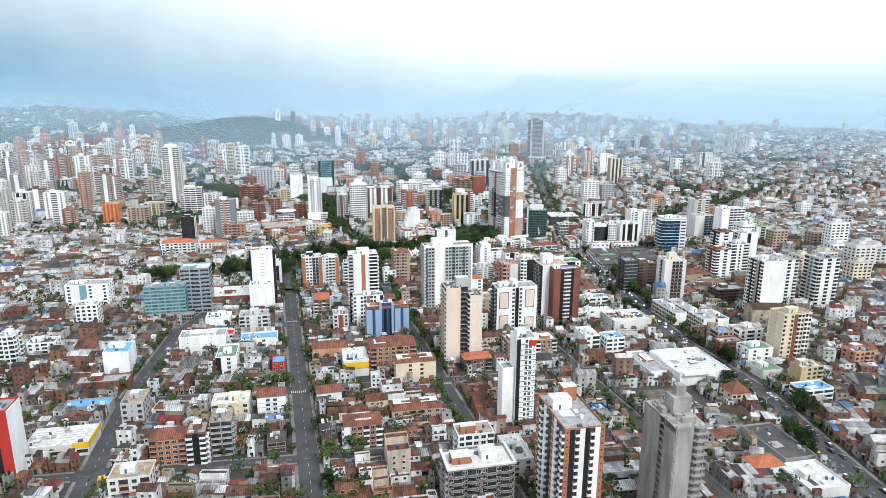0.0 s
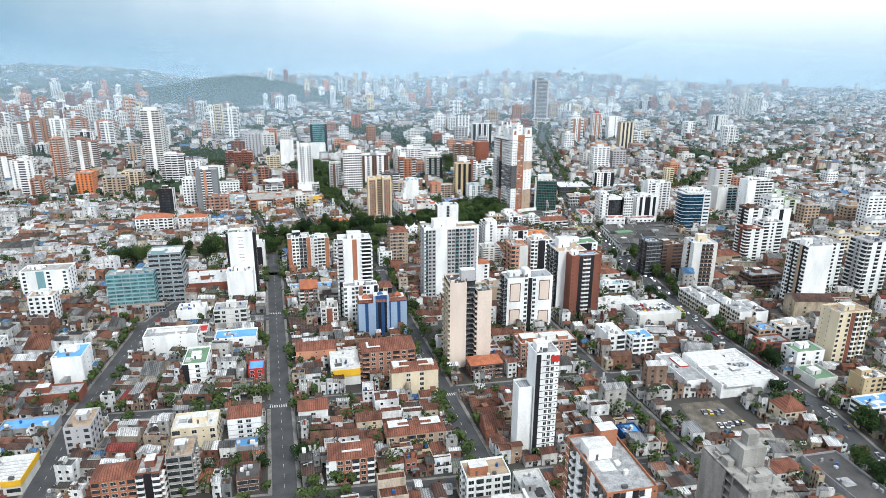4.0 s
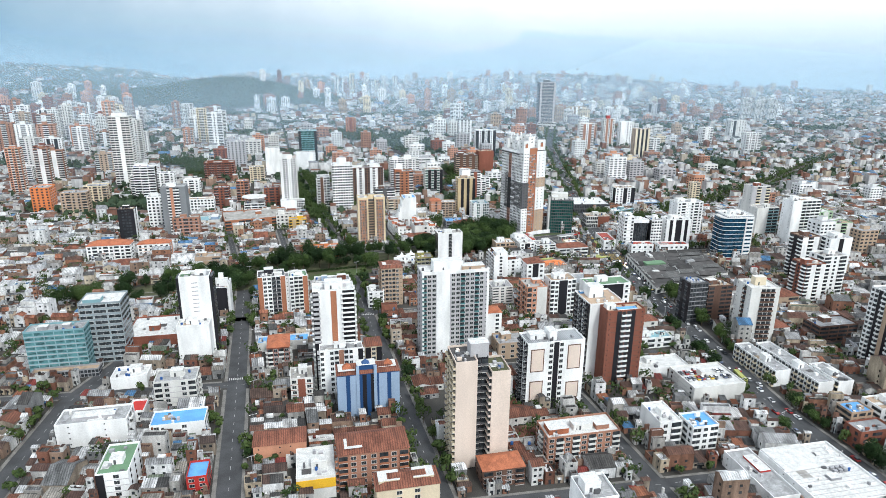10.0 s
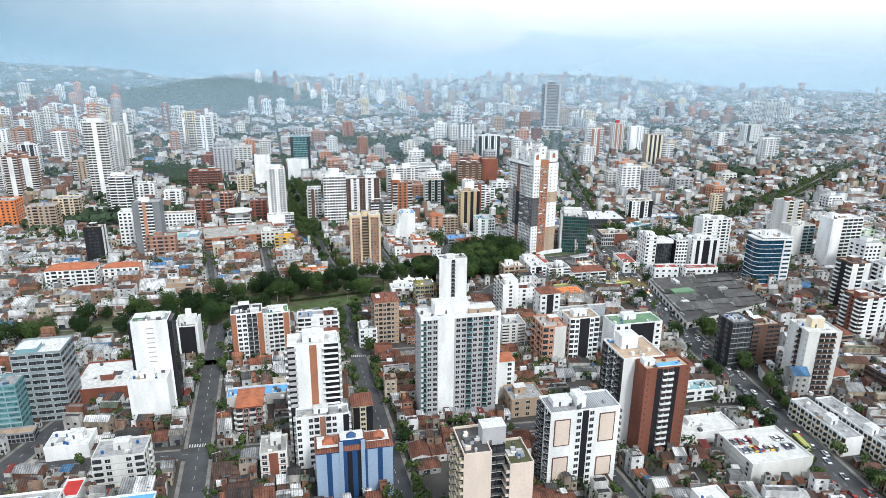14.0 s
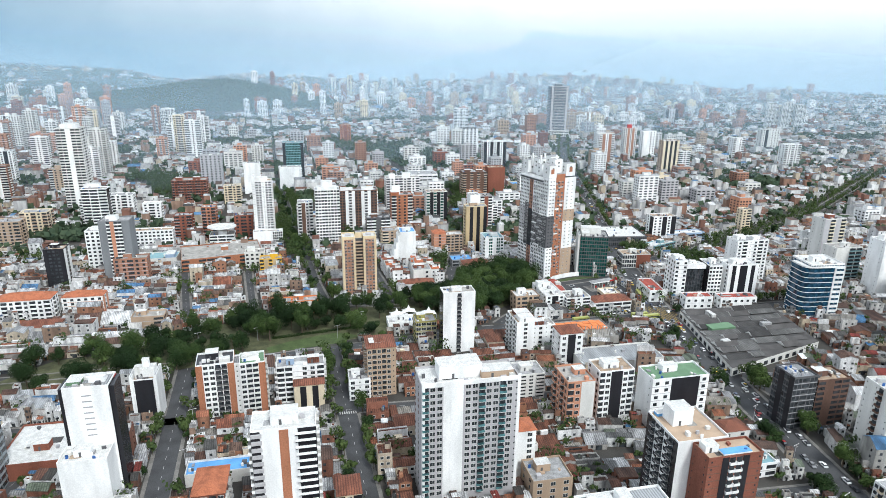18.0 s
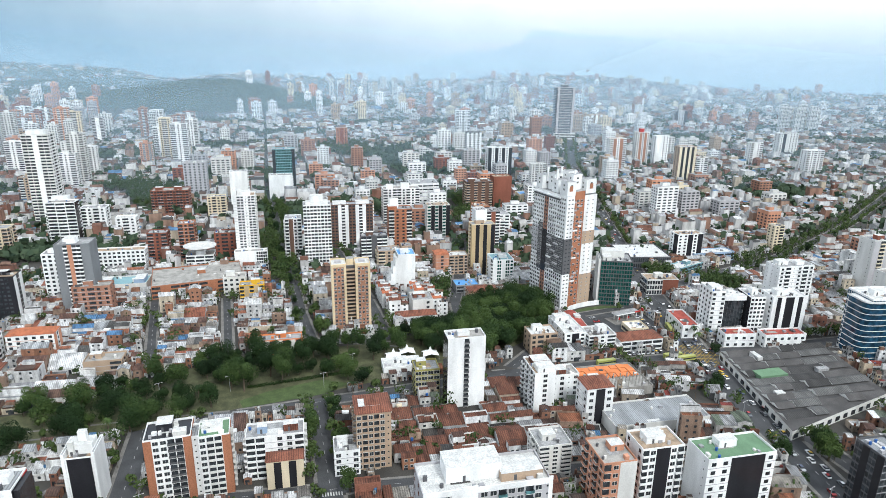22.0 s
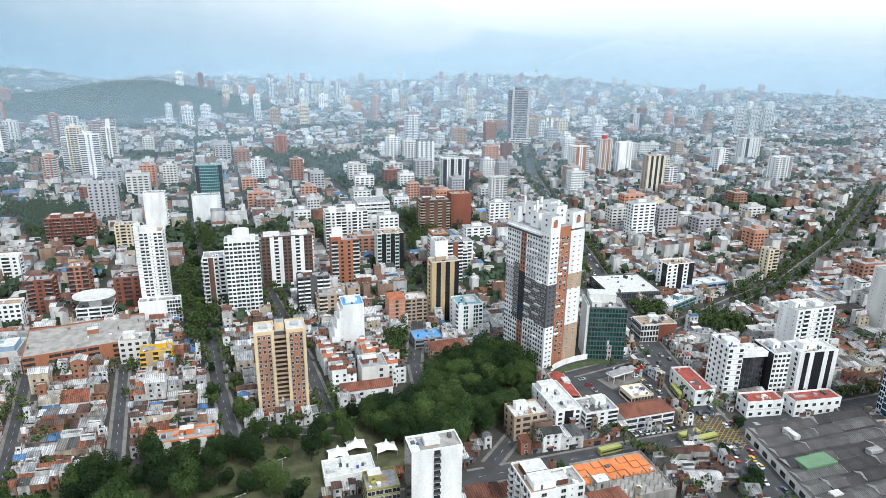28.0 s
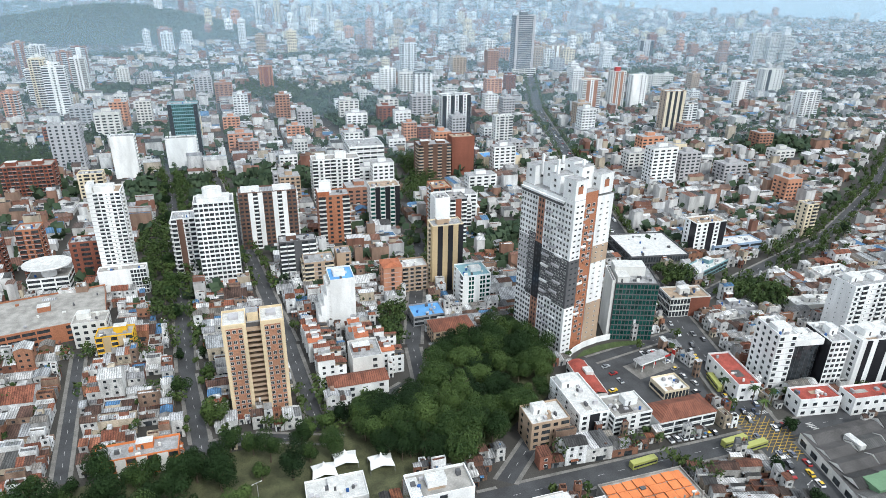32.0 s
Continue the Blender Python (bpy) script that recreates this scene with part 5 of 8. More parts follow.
tower("apartment_building", "red brick apartment tower with ribbed front", 3, 1151, 13, 16, 31, ORANGE, "bwb", "", "wbw", rail=BRICK, floors=10)
tower("apartment_building", "dark red brick apartment building", 33, 1137, 17, 14, 25, BRICK, "wvw", "", "wvw", floors=8)
tower("apartment_building", "white apartment tower with dark side glazing", -115, 1217, 24, 16, 40, W, "bvb", "", "ddv", floors=13)
tower("apartment_building", "white stepped apartment building with terraces", -99, 1270, 23, 18, 25, W, "bwbw", "", "wbw", floors=8)
tower("apartment_building", "white three-part apartment building", -62, 1237, 18, 14, 21, W, "wbw", "", "wbw", floors=7)
tower("apartment_building", "cream apartment building with yellow bays", 14, 1345, 19, 14, 21, CREAM, "wbwb", "", "wbw", floors=7)
tower("apartment_row", "white apartment row with orange tiled roofs", -112, 912, 34, 18, 15, W, "wbwbwbwb", "", "wbw", roof=TILEBRIGHT, floors=5)
tower("apartment_row", "white apartment row with salmon end wall", -74, 926, 26, 14, 12, W, "wwwwww", "", "sws", accent=SALMON, roof=TILEBRIGHT, floors=4)
tower("unfinished_building", "unfinished tan block building with bare roof", -24, 884, 20, 14, 9, TAN, "..v", "", "wvw", roof=CONCRETE, floors=3, category="building")
tower("shop_hall", "long dark red roofed low hall", -92, 884, 24, 16, 5, OFF, "", "", "", roof=TILE, category="hall")
tower("corner_building", "white corner building with arched front and dark red roof", 158, 940, 27, 12, 7, W, "wwnw", "", "", roof=TILE, floors=2, category="building")
row_houses(156, 955, 13, 26)
tower("apartment_building", "white building with grey bare side wall", 171, 954, 14, 20, 14, OFF, ".w", "..", "", roof=ROOFGREY, floors=4, tops=((0.1, 0.4, 8, 6, 2.4, TILE),))
row_houses(154, 983, 13, 30)

row_houses(186, 960, 11, 24)
row_houses(176, 976, 12, 34)

# disc building and brick parking
r = tower("office_building", "white building with a large round disc roof", 11, 1113, 22, 18, 12, W, "vvv", "", "vv", floors=4, category="office building")
p = Pile()
ring = [(11 + 13 * math.cos(a * math.pi / 16), 7 + 13 * math.sin(a * math.pi / 16)) for a in range(32)]
base_ring = [(11 + 4 * math.cos(a * math.pi / 16), 7 + 4 * math.sin(a * math.pi / 16)) for a in range(32)]
for k in range(32):
    j = (k + 1) % 32
    p.face([(*base_ring[k], 15), (*base_ring[j], 15), (*ring[j], 18), (*ring[k], 18)], W)
    p.face([(*ring[k], 18), (*ring[j], 18), (*ring[j], 19), (*ring[k], 19)], W)
    p.face([(*ring[k], 19), (*ring[j], 19), (11, 7, 17.4)], ROOFWHITE)
p.prism([(11 + 4 * math.cos(a * math.pi / 16), 7 + 4 * math.sin(a * math.pi / 16)) for a in range(32)], 8, 15, W)
part("disc_roof", p, r, label="white saucer-shaped roof")
tower("parking_building", "long brick parking building with a flat concrete roof deck", -6, 1030, 66, 50, 10, ORANGE, "v.vvvv.vvv", "", "vvv", floors=3, rot=10, roof=CONCRETE, category="car park")
tower("brick_building", "orange brick building with arched top", -52, 1000, 24, 14, 20, PINKBRICK, "wwvww", "", "ww", floors=6, category="apartment building")
tower("apartment_building", "yellow and white corner building", 56, 1016, 17, 12, 12, YELLOW, "bsbsb", "", "ww", accent=SAND, floors=4)
tower("apartment_building", "grey-white building with stacked windows", 44, 1032, 16, 14, 14, OFF, "wwww", "", "www", floors=4)
tower("apartment_building", "orange and pale green low apartment row", 65, 902, 30, 12, 9, ORANGEPAINT, "sbsbsbsb", "", "wbw", accent=OFF, floors=3, roof=ROOFGREY)
r = tower("apartment_building", "white sloping-sided building with a blue roof edge", 171, 1018, 13, 20, 30, W, "", "nbnbnb", "", floors=10, roof=LIGHTBLUE, tops=((0.2, 0.3, 6, 6, 2.5, W),))
for k in range(4):
    p = Pile()
    p.box(-7 + k * 1.7, 0.2 + k * 0.07, 0, 0.02 * k, 19.5 - k * 0.8, 10 + k * 5.5, W, ROOFWHITE)
    part("stepped_wall", p, r, pose(0, 0, 0.02 * k))
claim(163, 1018, 9, 20)
tower("apartment_building", "tan apartment building with rounded corner balconies", 165, 1085, 18, 18, 17, TAN, "bwb", "bwb", "", rail=CREAM, floors=6)
tower("apartment_building", "tan apartment building with blank walls", 186, 1096, 9, 14, 18, TAN, ".w", "", "", floors=6)
tower("apartment_building", "white and teal apartment building with terraces", 247, 1030, 17, 22, 20, W, ".g.gw", "w.b", "", pane=GREENGLASS, accent=TEAL, roof=TEAL, floors=7)
tower("apartment_building", "pink-tan apartment building with tiled roof", 208, 1061, 11, 16, 18, SALMON, ".w.", "ww", "", roof=TILEBRIGHT, floors=6)
tower("apartment_building", "tan apartment building with green bays", 220, 1065, 16, 16, 16, TAN, "bwbw", "ww", "", floors=6)
tower("shop_building", "low building with a blue metal roof", 214, 1012, 18, 18, 6, GREY, "vv", "ww", "", roof=LIGHTBLUE, category="building")
tower("villa", "old brown two-storey villa with arcade", 218, 985, 22, 16, 8, TAN, "wwwww", "www", "", roof=TILE, category="house")
tower("apartment_tower", "cream ribbed apartment tower with flat grey roof", 237, 1060, 19, 14, 42, CREAM, "sdsdsd", "sbs", "", accent=SAND, floors=15, tops=((0.2, 0.3, 7, 5, 3, TAN),))
tower("apartment_tower", "white blank slab tower with brick and glass side", 255, 1120, 10, 16, 42, W, "...", "..n", "wsb", accent=BRICK, floors=14)
tower("apartment_tower", "grey tower with brick window strip", 266, 1124, 12, 16, 40, GREY, "bsb", "", "", accent=BRICK, rail=W, floors=14)

# landmark tower: grey, white and orange, turned to the park
r = new("apartment_tower")
r.matrix_basis = site_pose(266.8, 999, 0, rz=-74)
tagged(r, "tallest white, grey and orange apartment tower with stepped penthouses", "apartment building")
LW, LH = 44.5, 81
p = Pile()
p.box(0, 0, 0, 37, 20, LH, W, ROOFGREY)
p.box(37, 0, 0, LW, 6.8, LH, W, ROOFGREY)
part("wall", p, r)
for u0, u1, z0, z1, mat in ((21, LW, 27, 52, DARKGREY), (0, 9, 36, 55, MIDGREY), (9, 15, 24, 58, DARKGREY), (15.2, 20.8, 54, 79, PINKBRICK), (14.6, 21, 3, 24, PINKBRICK)):
    p = Pile()
    p.box(u0, -0.12, z0, u1 + (0.12 if u1 == LW else 0), 0.02, z1, mat)
    if u1 == LW:
        p.box(LW - 0.02, 0.02, z0, LW + 0.12, 6.9, z1, mat)
    part("facade_panel", p, r, label="dark grey or brick facade field")
# no hollow here: the recess's shade is a flat black panel
p = Pile()
p.box(15, -0.3, 24, 21, 0.02, 54, BLACK)
part("recess", p, r, label="flat black panel standing in for a shaded recess")
rest = Pile()
for k in range(28):
    z = 2 + k * 2.78
    for u in (1.2, 3.4, 6.2, 8.6, 11.2, 13.4, 23, 25.4, 28.4, 31, 34, 36.6, 39.4, 42):
        part("window", window_mesh(1.5, 1.5), r, pose(u, -0.13, z + 0.7)) if k > 8 else rest.face([(u - 0.75, -0.16, z + 0.7), (u + 0.75, -0.16, z + 0.7), (u + 0.75, -0.16, z + 2.2), (u - 0.75, -0.16, z + 2.2)], PANE)
    for u in (17, 19.4):
        rest.face([(u - 0.6, -0.32, z + 0.7), (u + 0.6, -0.32, z + 0.7), (u + 0.6, -0.32, z + 2.2), (u - 0.6, -0.32, z + 2.2)], PANE)
    if 1 < k < 26:
        p = Pile()
        u0 = (22, 31, 22, 33, 27)[k % 5]
        p.box(u0, -1.1, z, u0 + 6, -0.13, z + 0.9, W if k % 3 == 0 else MIDGREY, bottom=True)
        part("balcony", p, r)
    for v in (2.0, 4.9):
        rest.face([(LW + 0.16, v - 0.7, z + 0.9), (LW + 0.16, v + 0.7, z + 0.9), (LW + 0.16, v + 0.7, z + 1.7), (LW + 0.16, v - 0.7, z + 1.7)], PANE)
part("window", rest, r, kind="stuff")
# brick link and right wing
p = Pile()
p.box(35.5, 6.9, 0, 41.2, 18.1, LH + 2, ORANGE, ROOFGREY)
part("brick_link", p, r, label="orange brick link with balconies")
q = random.Random(5)
for k in range(27):
    z = 3 + k * 2.78
    p = Pile()
    v0 = q.choice((7.5, 9.5, 12, 13.5))
    p.box(41.2, v0, z, 41.9, v0 + q.uniform(2.5, 4), z + 1.0, q.choice((ORANGE, ORANGE, MIDGREY, W)), bottom=True)
    part("balcony", p, r)
    for v, wd in ((9.0, 1.6), (12.3, 2.2), (15.8, 1.8)):
        if q.random() < 0.75:
            part("window", window_mesh(wd, 1.6), r, pose(41.22, v, z + 0.5, rz=90))
p = Pile()
p.box(10, 20, 0, 35, 29, LH - 1, W, ROOFGREY)
p.box(35, 18.2, 0, 41.5, 29.2, LH - 1, W, ROOFGREY)
part("side_wing", p, r, label="white side wing")
for z0, z1 in ((0, 24), (46, 55)):
    p = Pile()
    p.box(41.48, 18.3, z0, 41.62, 29.3, z1, TAN)
    part("facade_panel", p, r, label="taupe facade field")
for k in range(27):
    for v in (21, 25.5):
        part("window", window_mesh(1.3, 0.8), r, pose(41.63, v, 3.6 + k * 2.78, rz=90))
for u, v, bw, bd, bh in ((1, 1, 8, 9, 9), (11, 5, 9, 10, 11), (21, 2, 8, 12, 8), (34, 0.4, 9.6, 7.2, 9), (32.4, 19, 8.6, 9, 9), (19, 12, 8, 8, 13), (28, 11, 7, 8, 12), (12, 20, 8, 8, 10)):
    p = Pile()
    p.box(u, v, LH - 0.1, u + bw, v + bd, LH + bh, W, ROOFGREY)
    p.box(u - 0.15, v - 0.15, LH + bh, u + bw + 0.15, v + bd + 0.15, LH + bh + 0.35, W, ROOFGREY, bottom=True)
    box = part("penthouse", p, r, label="white boxy penthouse")
    for z in (3, 5.8):
        if bh - z > 0:
            part("window", window_mesh(1.8, 1.4), box, pose(u + bw / 2, v, LH + bh - z))
            part("window", window_mesh(1.8, 1.4), box, pose(u + bw, v + bd / 2, LH + bh - z, rz=90))
p = Pile()
for u, v in ((10, 4), (24, 3), (31, 14), (18, 11)):
    p.box(u, v, LH + 5, u + 1.2, v + 1.2, LH + 15, W)
part("chimney", p, r, label="white roof shafts")
p = Pile()
p.box(43.62, 2, LH + 3, 43.8, 5, LH + 6.5, ORANGE)
p.box(41.02, 22, LH + 3, 41.2, 25, LH + 6.5, ORANGE)
part("facade_panel", p, r, label="orange square panel")
p = Pile()
p.box(0.3, -0.5, LH - 4, 36, 0, LH - 2.6, DARKGREY)
p.box(0, -0.9, LH - 2.6, 36.4, 0, LH - 1.6, W)
part("cornice", p, r, label="white cornice over a dark band")
FOOTPRINTS.append((264, 952, 318, 1003))

# green glass office
tower("office_building", "green glass office building with beige side and stepped roof", 309, 967, 22, 26, 33, DARKGREY, "gggggg", "...", "", accent=DARKGREY, pane=GREENGLASS, floors=11, rot=-18, roof=ROOFGREY, tops=((0.05, 0.5, 16, 11, 5, OFF), (0.05, 0.1, 6, 12, 3, OFF)), category="office building", single=True)
tower("side_wall", "beige stone side wall of the green office", 307.6, 968.5, 1.6, 22, 34, OFF, rot=-18, category="wall", keep=False)
tower("shop_hall", "large hall with a bright white flat roof and dark glass walls", 371, 1062, 40, 50, 10, DARKGREY, "ggggg", "ggg", "", accent=DARKGREY, roof=ROOFWHITE, floors=2, rot=-8, category="hall")
tower("shop_building", "three-storey dark glass shop building with a red band", 355, 985, 24, 18, 12, OFF, "ggss", "gg", "", accent=BRICK, floors=3, rot=-8, category="building")
tower("shop_hall", "low hall with a bright white flat roof among trees", 428, 968, 29, 14, 6, OFF, "vvvv", "", "", roof=ROOFWHITE, floors=1, rot=-8, category="hall")
tower("shop_hall", "low grey hall beside the avenue", 387, 977, 20, 13, 5, GREY, "ss", "", "", roof=ROOFGREY, floors=1, rot=-8, category="hall")
tower("shop_hall", "long low teal hall with glazed front", 408, 1034, 34, 14, 6, TEAL, "gggg", "", "", roof=ROOFWHITE, floors=2, rot=22, category="hall")
tower("shop_hall", "wide white hall with a flat roof", 478, 1008, 25, 14, 6, W, "vvv", "", "", roof=ROOFWHITE, floors=1, category="hall")
tower("shop_hall", "long low building with a pale blue roof", 440, 1072, 40, 16, 8, PALEBLUE, "vvvv", "", "", roof=ROOFWHITE, floors=2, category="hall")

# arched office complex
r = tower("office_building", "white office block with square windows, part of an arched complex", 355, 894, 9, 22, 29, W, "w.w", "wwww", "", floors=9, rot=-8, category="office building", tops=((0.1, 0.2, 7, 8, 2.5, W),))
r = tower("office_building", "white office block with square windows beside dark glass arch", 378.5, 887, 10, 22, 26, W, "wwww", "dd", "", floors=9, rot=-8, category="office building")
r = tower("glass_hall", "dark glass curtain wall under a white arch", 364.8, 895, 13.2, 12, 25, W, "", "", "", rot=-8, category="office building")
p = Pile()
bow = [(0.2 + 12.8 * k / 12, -1.6 * math.sin(math.pi * k / 12) - 0.1) for k in range(13)]
for k in range(12):
    (u0, v0), (u1, v1) = bow[k], bow[k + 1]
    p.face([(u0, v0, 0), (u1, v1, 0), (u1, v1, 22.6), (u0, v0, 22.6)], PANE)
part("curtain_wall", p, r, label="bowed dark reflecting glass")
p = Pile()
for k in range(0, 13, 2):
    p.box(bow[k][0] - 0.05, bow[k][1] - 0.1, 0, bow[k][0] + 0.05, bow[k][1] + 0.02, 22.6, DARKGREY)
part("mullions", p, r, kind="stuff")
p = Pile()
p.box(-0.6, -2.4, 22.6, 13.6, 5, 25.6, W, ROOFWHITE, bottom=True)
part("arch_beam", p, r, label="white bridging roof beam")
r = tower("podium", "low white arcade with red tiled roof", 352, 868, 20, 12, 9, W, "wwww", "ww", "", floors=2, rot=-8, roof=REDDECK, category="building")
r = tower("podium", "low white arcade with red tiled roof", 376, 862, 27, 12, 9, W, "wwwwww", "ww", "", floors=2, rot=-6, roof=REDDECK, category="building")
r = tower("podium", "low white arcade with red tiled roof beside the avenue", 334, 888, 11, 34, 9, W, "ww", "wwwww", "", floors=2, rot=-8, roof=REDDECK, category="building")
tower("office_building", "white and black ribbed office block", 391, 882, 23, 18, 27, W, ".d.dd.d.", "w.w", "", floors=9, rot=-6, category="office building", tops=((0.2, 0.3, 8, 8, 3, W),))
r = tower("office_building", "curved blue glass office tower with white bands", 418, 829, 24, 26, 40, W, "gggggg", "ggg", "", accent=W, pane=BLUEGLASS, floors=11, rot=-6, low=3, category="office building", roof=ROOFWHITE)
for k in range(12):
    p = Pile()
    p.prism([(x, y) for x, y in ((-4, 18), (-4, 4), (-3, 1), (-1, -0.8), (3, -1.6), (17, -1.6), (17, 18))], k * 3.4, k * 3.4 + (0.9 if k in (0, 11) else 0.34), W, ROOFWHITE)
    part("floor_band", p, r, label="white curved floor band")
for k in range(11):
    p = Pile()
    p.prism([(x, y) for x, y in ((-3.7, 18), (-3.7, 4.1), (-2.8, 1.2), (-0.9, -0.5), (3, -1.3), (16.7, -1.3), (16.7, 18))], k * 3.4 + 0.34, k * 3.4 + 3.4, BLUEGLASS)
    part("glass_band", p, r, label="blue glass ribbon")
    part("window", window_mesh(5.4, 1.6, BLUEGLASS), r, pose(20.5, -1.75, k * 3.4 + 1.2))
p = Pile()
p.box(17, -1.6, 0, 24, 0, 38.4, W, ROOFWHITE)
part("side_bay", p, r, label="white wall bay with ribbon windows")

# market hall with dark roofs, and the works beside the junction
r = new("market_hall")
r.matrix_basis = site_pose(316, 744, 0)
tagged(r, "long low market hall with dark fibre-cement roof and white walls", "hall")
claim(316, 744, 34, 104)
claim(350, 756, 20, 92)
claim(370, 764, 34, 84)
p = Pile()
p.prism([(0, 0), (76, 27), (88, 104), (18, 104)], 0, 5, OFF, ROOFDARK)
part("wall", p, r)
# arcade openings as flat dark panes, their shade put into the colour
p = Pile()
for k in range(12):
    for (ux, uy), (vx, vy), nx, ny in (((18, 104), (0, 0), -0.985, 0.17), ((0, 0), (76, 27), 0.335, -0.942)):
        t0, t1 = (k + 0.2) / 12, (k + 0.75) / 12
        x0, y0, x1, y1 = ux + (vx - ux) * t0 + nx * 0.06, uy + (vy - uy) * t0 + ny * 0.06, ux + (vx - ux) * t1 + nx * 0.06, uy + (vy - uy) * t1 + ny * 0.06
        p.face([(x0, y0, 0.6), (x1, y1, 0.6), (x1, y1, 3.2), (x0, y0, 3.2)], PANE)
part("window", p, r, label="dark panes painted in for shaded arcade openings", kind="stuff")
q = random.Random(9)
ROOFSOOT = surface("soot_dark_roof", [(0.055, 0.053, 0.052)], stain=0.4, grain=0.35, size=6, streak=False, fall=True)
ROOFASH = surface("ash_grey_roof", [(0.12, 0.118, 0.115)], stain=0.45, grain=0.35, size=5, streak=False, fall=True)
for k in range(10):
    v = 1 + k * 10.3
    u, end = 18 * (v + 9.9) / 104 + 0.8, (76 * v / 27 - 2 if v < 27 else 76 + 12 * (v - 27) / 77 - 1)
    while u < end - 3:
        wd = min(end - u, q.uniform(9, 26))
        up, mat = q.uniform(0.9, 2.2), q.choice((ROOFDARK, ROOFSOOT, ROOFDARK, ROOFASH))
        p = Pile()
        p.joint([([(0, 0.2, 0), (wd - 0.4, 0.2, 0), (wd - 0.4, 5, up), (0, 5, up)], mat), ([(wd - 0.4, 9.9, 0), (0, 9.9, 0), (0, 5, up), (wd - 0.4, 5, up)], mat), ([(wd - 0.4, 0.2, 0), (wd - 0.4, 9.9, 0), (wd - 0.4, 5, up)], OFF), ([(0, 9.9, 0), (0, 0.2, 0), (0, 5, up)], OFF)])
        part("ridge_roof", p, r, pose(u, v, 5.02 + q.choice((0.0, 0.3, 0.7))))
        u += wd
for u, v, w2, d2, mat in ((18, 58, 17, 10, GREENPAINT), (14, 36, 5, 4, ROOFWHITE), (32, 84, 3, 10, ROOFWHITE), (56, 60, 7, 4, ROOFGREY)):
    p = Pile()
    p.box(0, 0, 0, w2, d2, 2.4, mat)
    part("roof_block", p, r, pose(u, v, 5.02))
tower("apartment_building", "white apartment building with red tiled roof corners", 205, 795, 11, 24, 22, W, ".w.", "bwbwbw", "", floors=8, tops=((0.2, 0.1, 9, 9, 2.4, W), (0.2, 0.5, 9, 9, 2.4, TILE)))
tower("apartment_building", "white apartment building with dark window strips", 226, 778, 14, 16, 19, W, "wdw", "w.w", "", floors=5, roof=TILE)
tower("apartment_building", "white tall apartment building with balconies", 186, 730, 15, 18, 16, OFF, "bwb", "wbw", "", floors=8)
tower("apartment_building", "peach and grey apartment building", 200, 696, 14, 22, 25, SALMON, "bwss", "bwbw", "", accent=OFF, floors=7)
tower("apartment_tower", "white apartment tower with dark glass centre", 217, 699, 18, 17, 28, W, "bwddwb", "w.w", "", floors=9, tops=((0.2, 0.3, 8, 7, 3, W),))
tower("apartment_building", "white building with a green roof and black window field", 240, 690, 30, 18, 26, W, "wwdddw", "..n", "", floors=7, roof=GREENPAINT, tops=((0.3, 0.5, 8, 6, 3, W),))
tower("works_shed", "long pale metal shed roof beside the works", 234, 760, 50, 26, 7, OFF, "", "", "", roof=METALROOF, category="hall")
r = tower("construction_site", "unfinished concrete floor with orange formwork", 240, 806, 36, 34, 5, CONCRETE, "", "", "", roof=CONCRETE, category="building")
p = Pile()
p.box(0, 0, 0, 3.8, 5, 0.5, ORANGEPAINT)
panel = p.mesh("formwork")
for a in range(8):
    for b in range(3):
        part("formwork", panel, r, pose(1 + a * 4.2, 16 + b * 5.6, 4.12 + 0.2 * ((a + b) % 3)), label="orange formwork panel")
for a in range(9):
    for b in range(4):
        p = Pile()
        p.box(0, 0, 0, 0.5, 0.5, 3.4, CONCRETE)
        part("column", p, r, pose(2 + a * 4, 2 + b * 4, 4.1))
tower("apartment_building", "tan apartment building beside the park road", 229, 876, 17, 16, 13, TAN, "wvwv", "ww", "", floors=4, roof=ROOFWHITE, tops=((0.2, 0.5, 6, 5, 3, W),))
tower("apartment_building", "white stepped apartment building beside the park", 252, 880, 14, 36, 11, W, "wdw", "nwnwnw", "", floors=4, roof=ROOFWHITE, tops=((0.1, 0.7, 9, 8, 3, W),))
tower("apartment_building", "white modern apartment row with window bands", 266, 876, 18, 18, 10, W, "vwv", "v", "", floors=4)
tower("shop_building", "white shop row with a rusty brown roof", 285, 871, 28, 16, 7, W, "vvvv", "", "", roof=TILE, floors=2, category="shop")
# petrol station, garden wall and lawn below the landmark tower
r = new("petrol_station")
r.matrix_basis = site_pose(303, 920, 0.05, rz=12)
tagged(r, "petrol station with a flat white canopy on posts and red sign", "petrol station")
claim(300, 918, 30, 18)
lot = Pile()
lot.prism([(279, 888), (322, 884), (336, 930), (333, 948), (316, 954), (298, 952), (284, 945), (277, 925)], 0, 0.045, ASPHALT)
tagged(part("parking_lot", lot, None), "open asphalt yard round the petrol station", "parking lot", kind="structure")
claim(280, 886, 46, 62)
p = Pile()
p.box(0, 0, 0, 26, 15, 0.08, PAVING)
part("forecourt", p, r, label="pale concrete forecourt")
p = Pile()
p.box(3, 4, 4.6, 23, 11, 5.4, W, ROOFGREY, bottom=True)
p.box(19, 3.9, 4.7, 23.1, 4, 5.9, REDPAINT)
part("canopy", p, r)
for u, v in ((5, 5), (5, 10), (13, 5), (13, 10), (21, 5), (21, 10)):
    p = Pile()
    p.box(-0.2, -0.2, 0, 0.2, 0.2, 4.62, OFF)
    part("post", p, r, pose(u, v, 0.06))
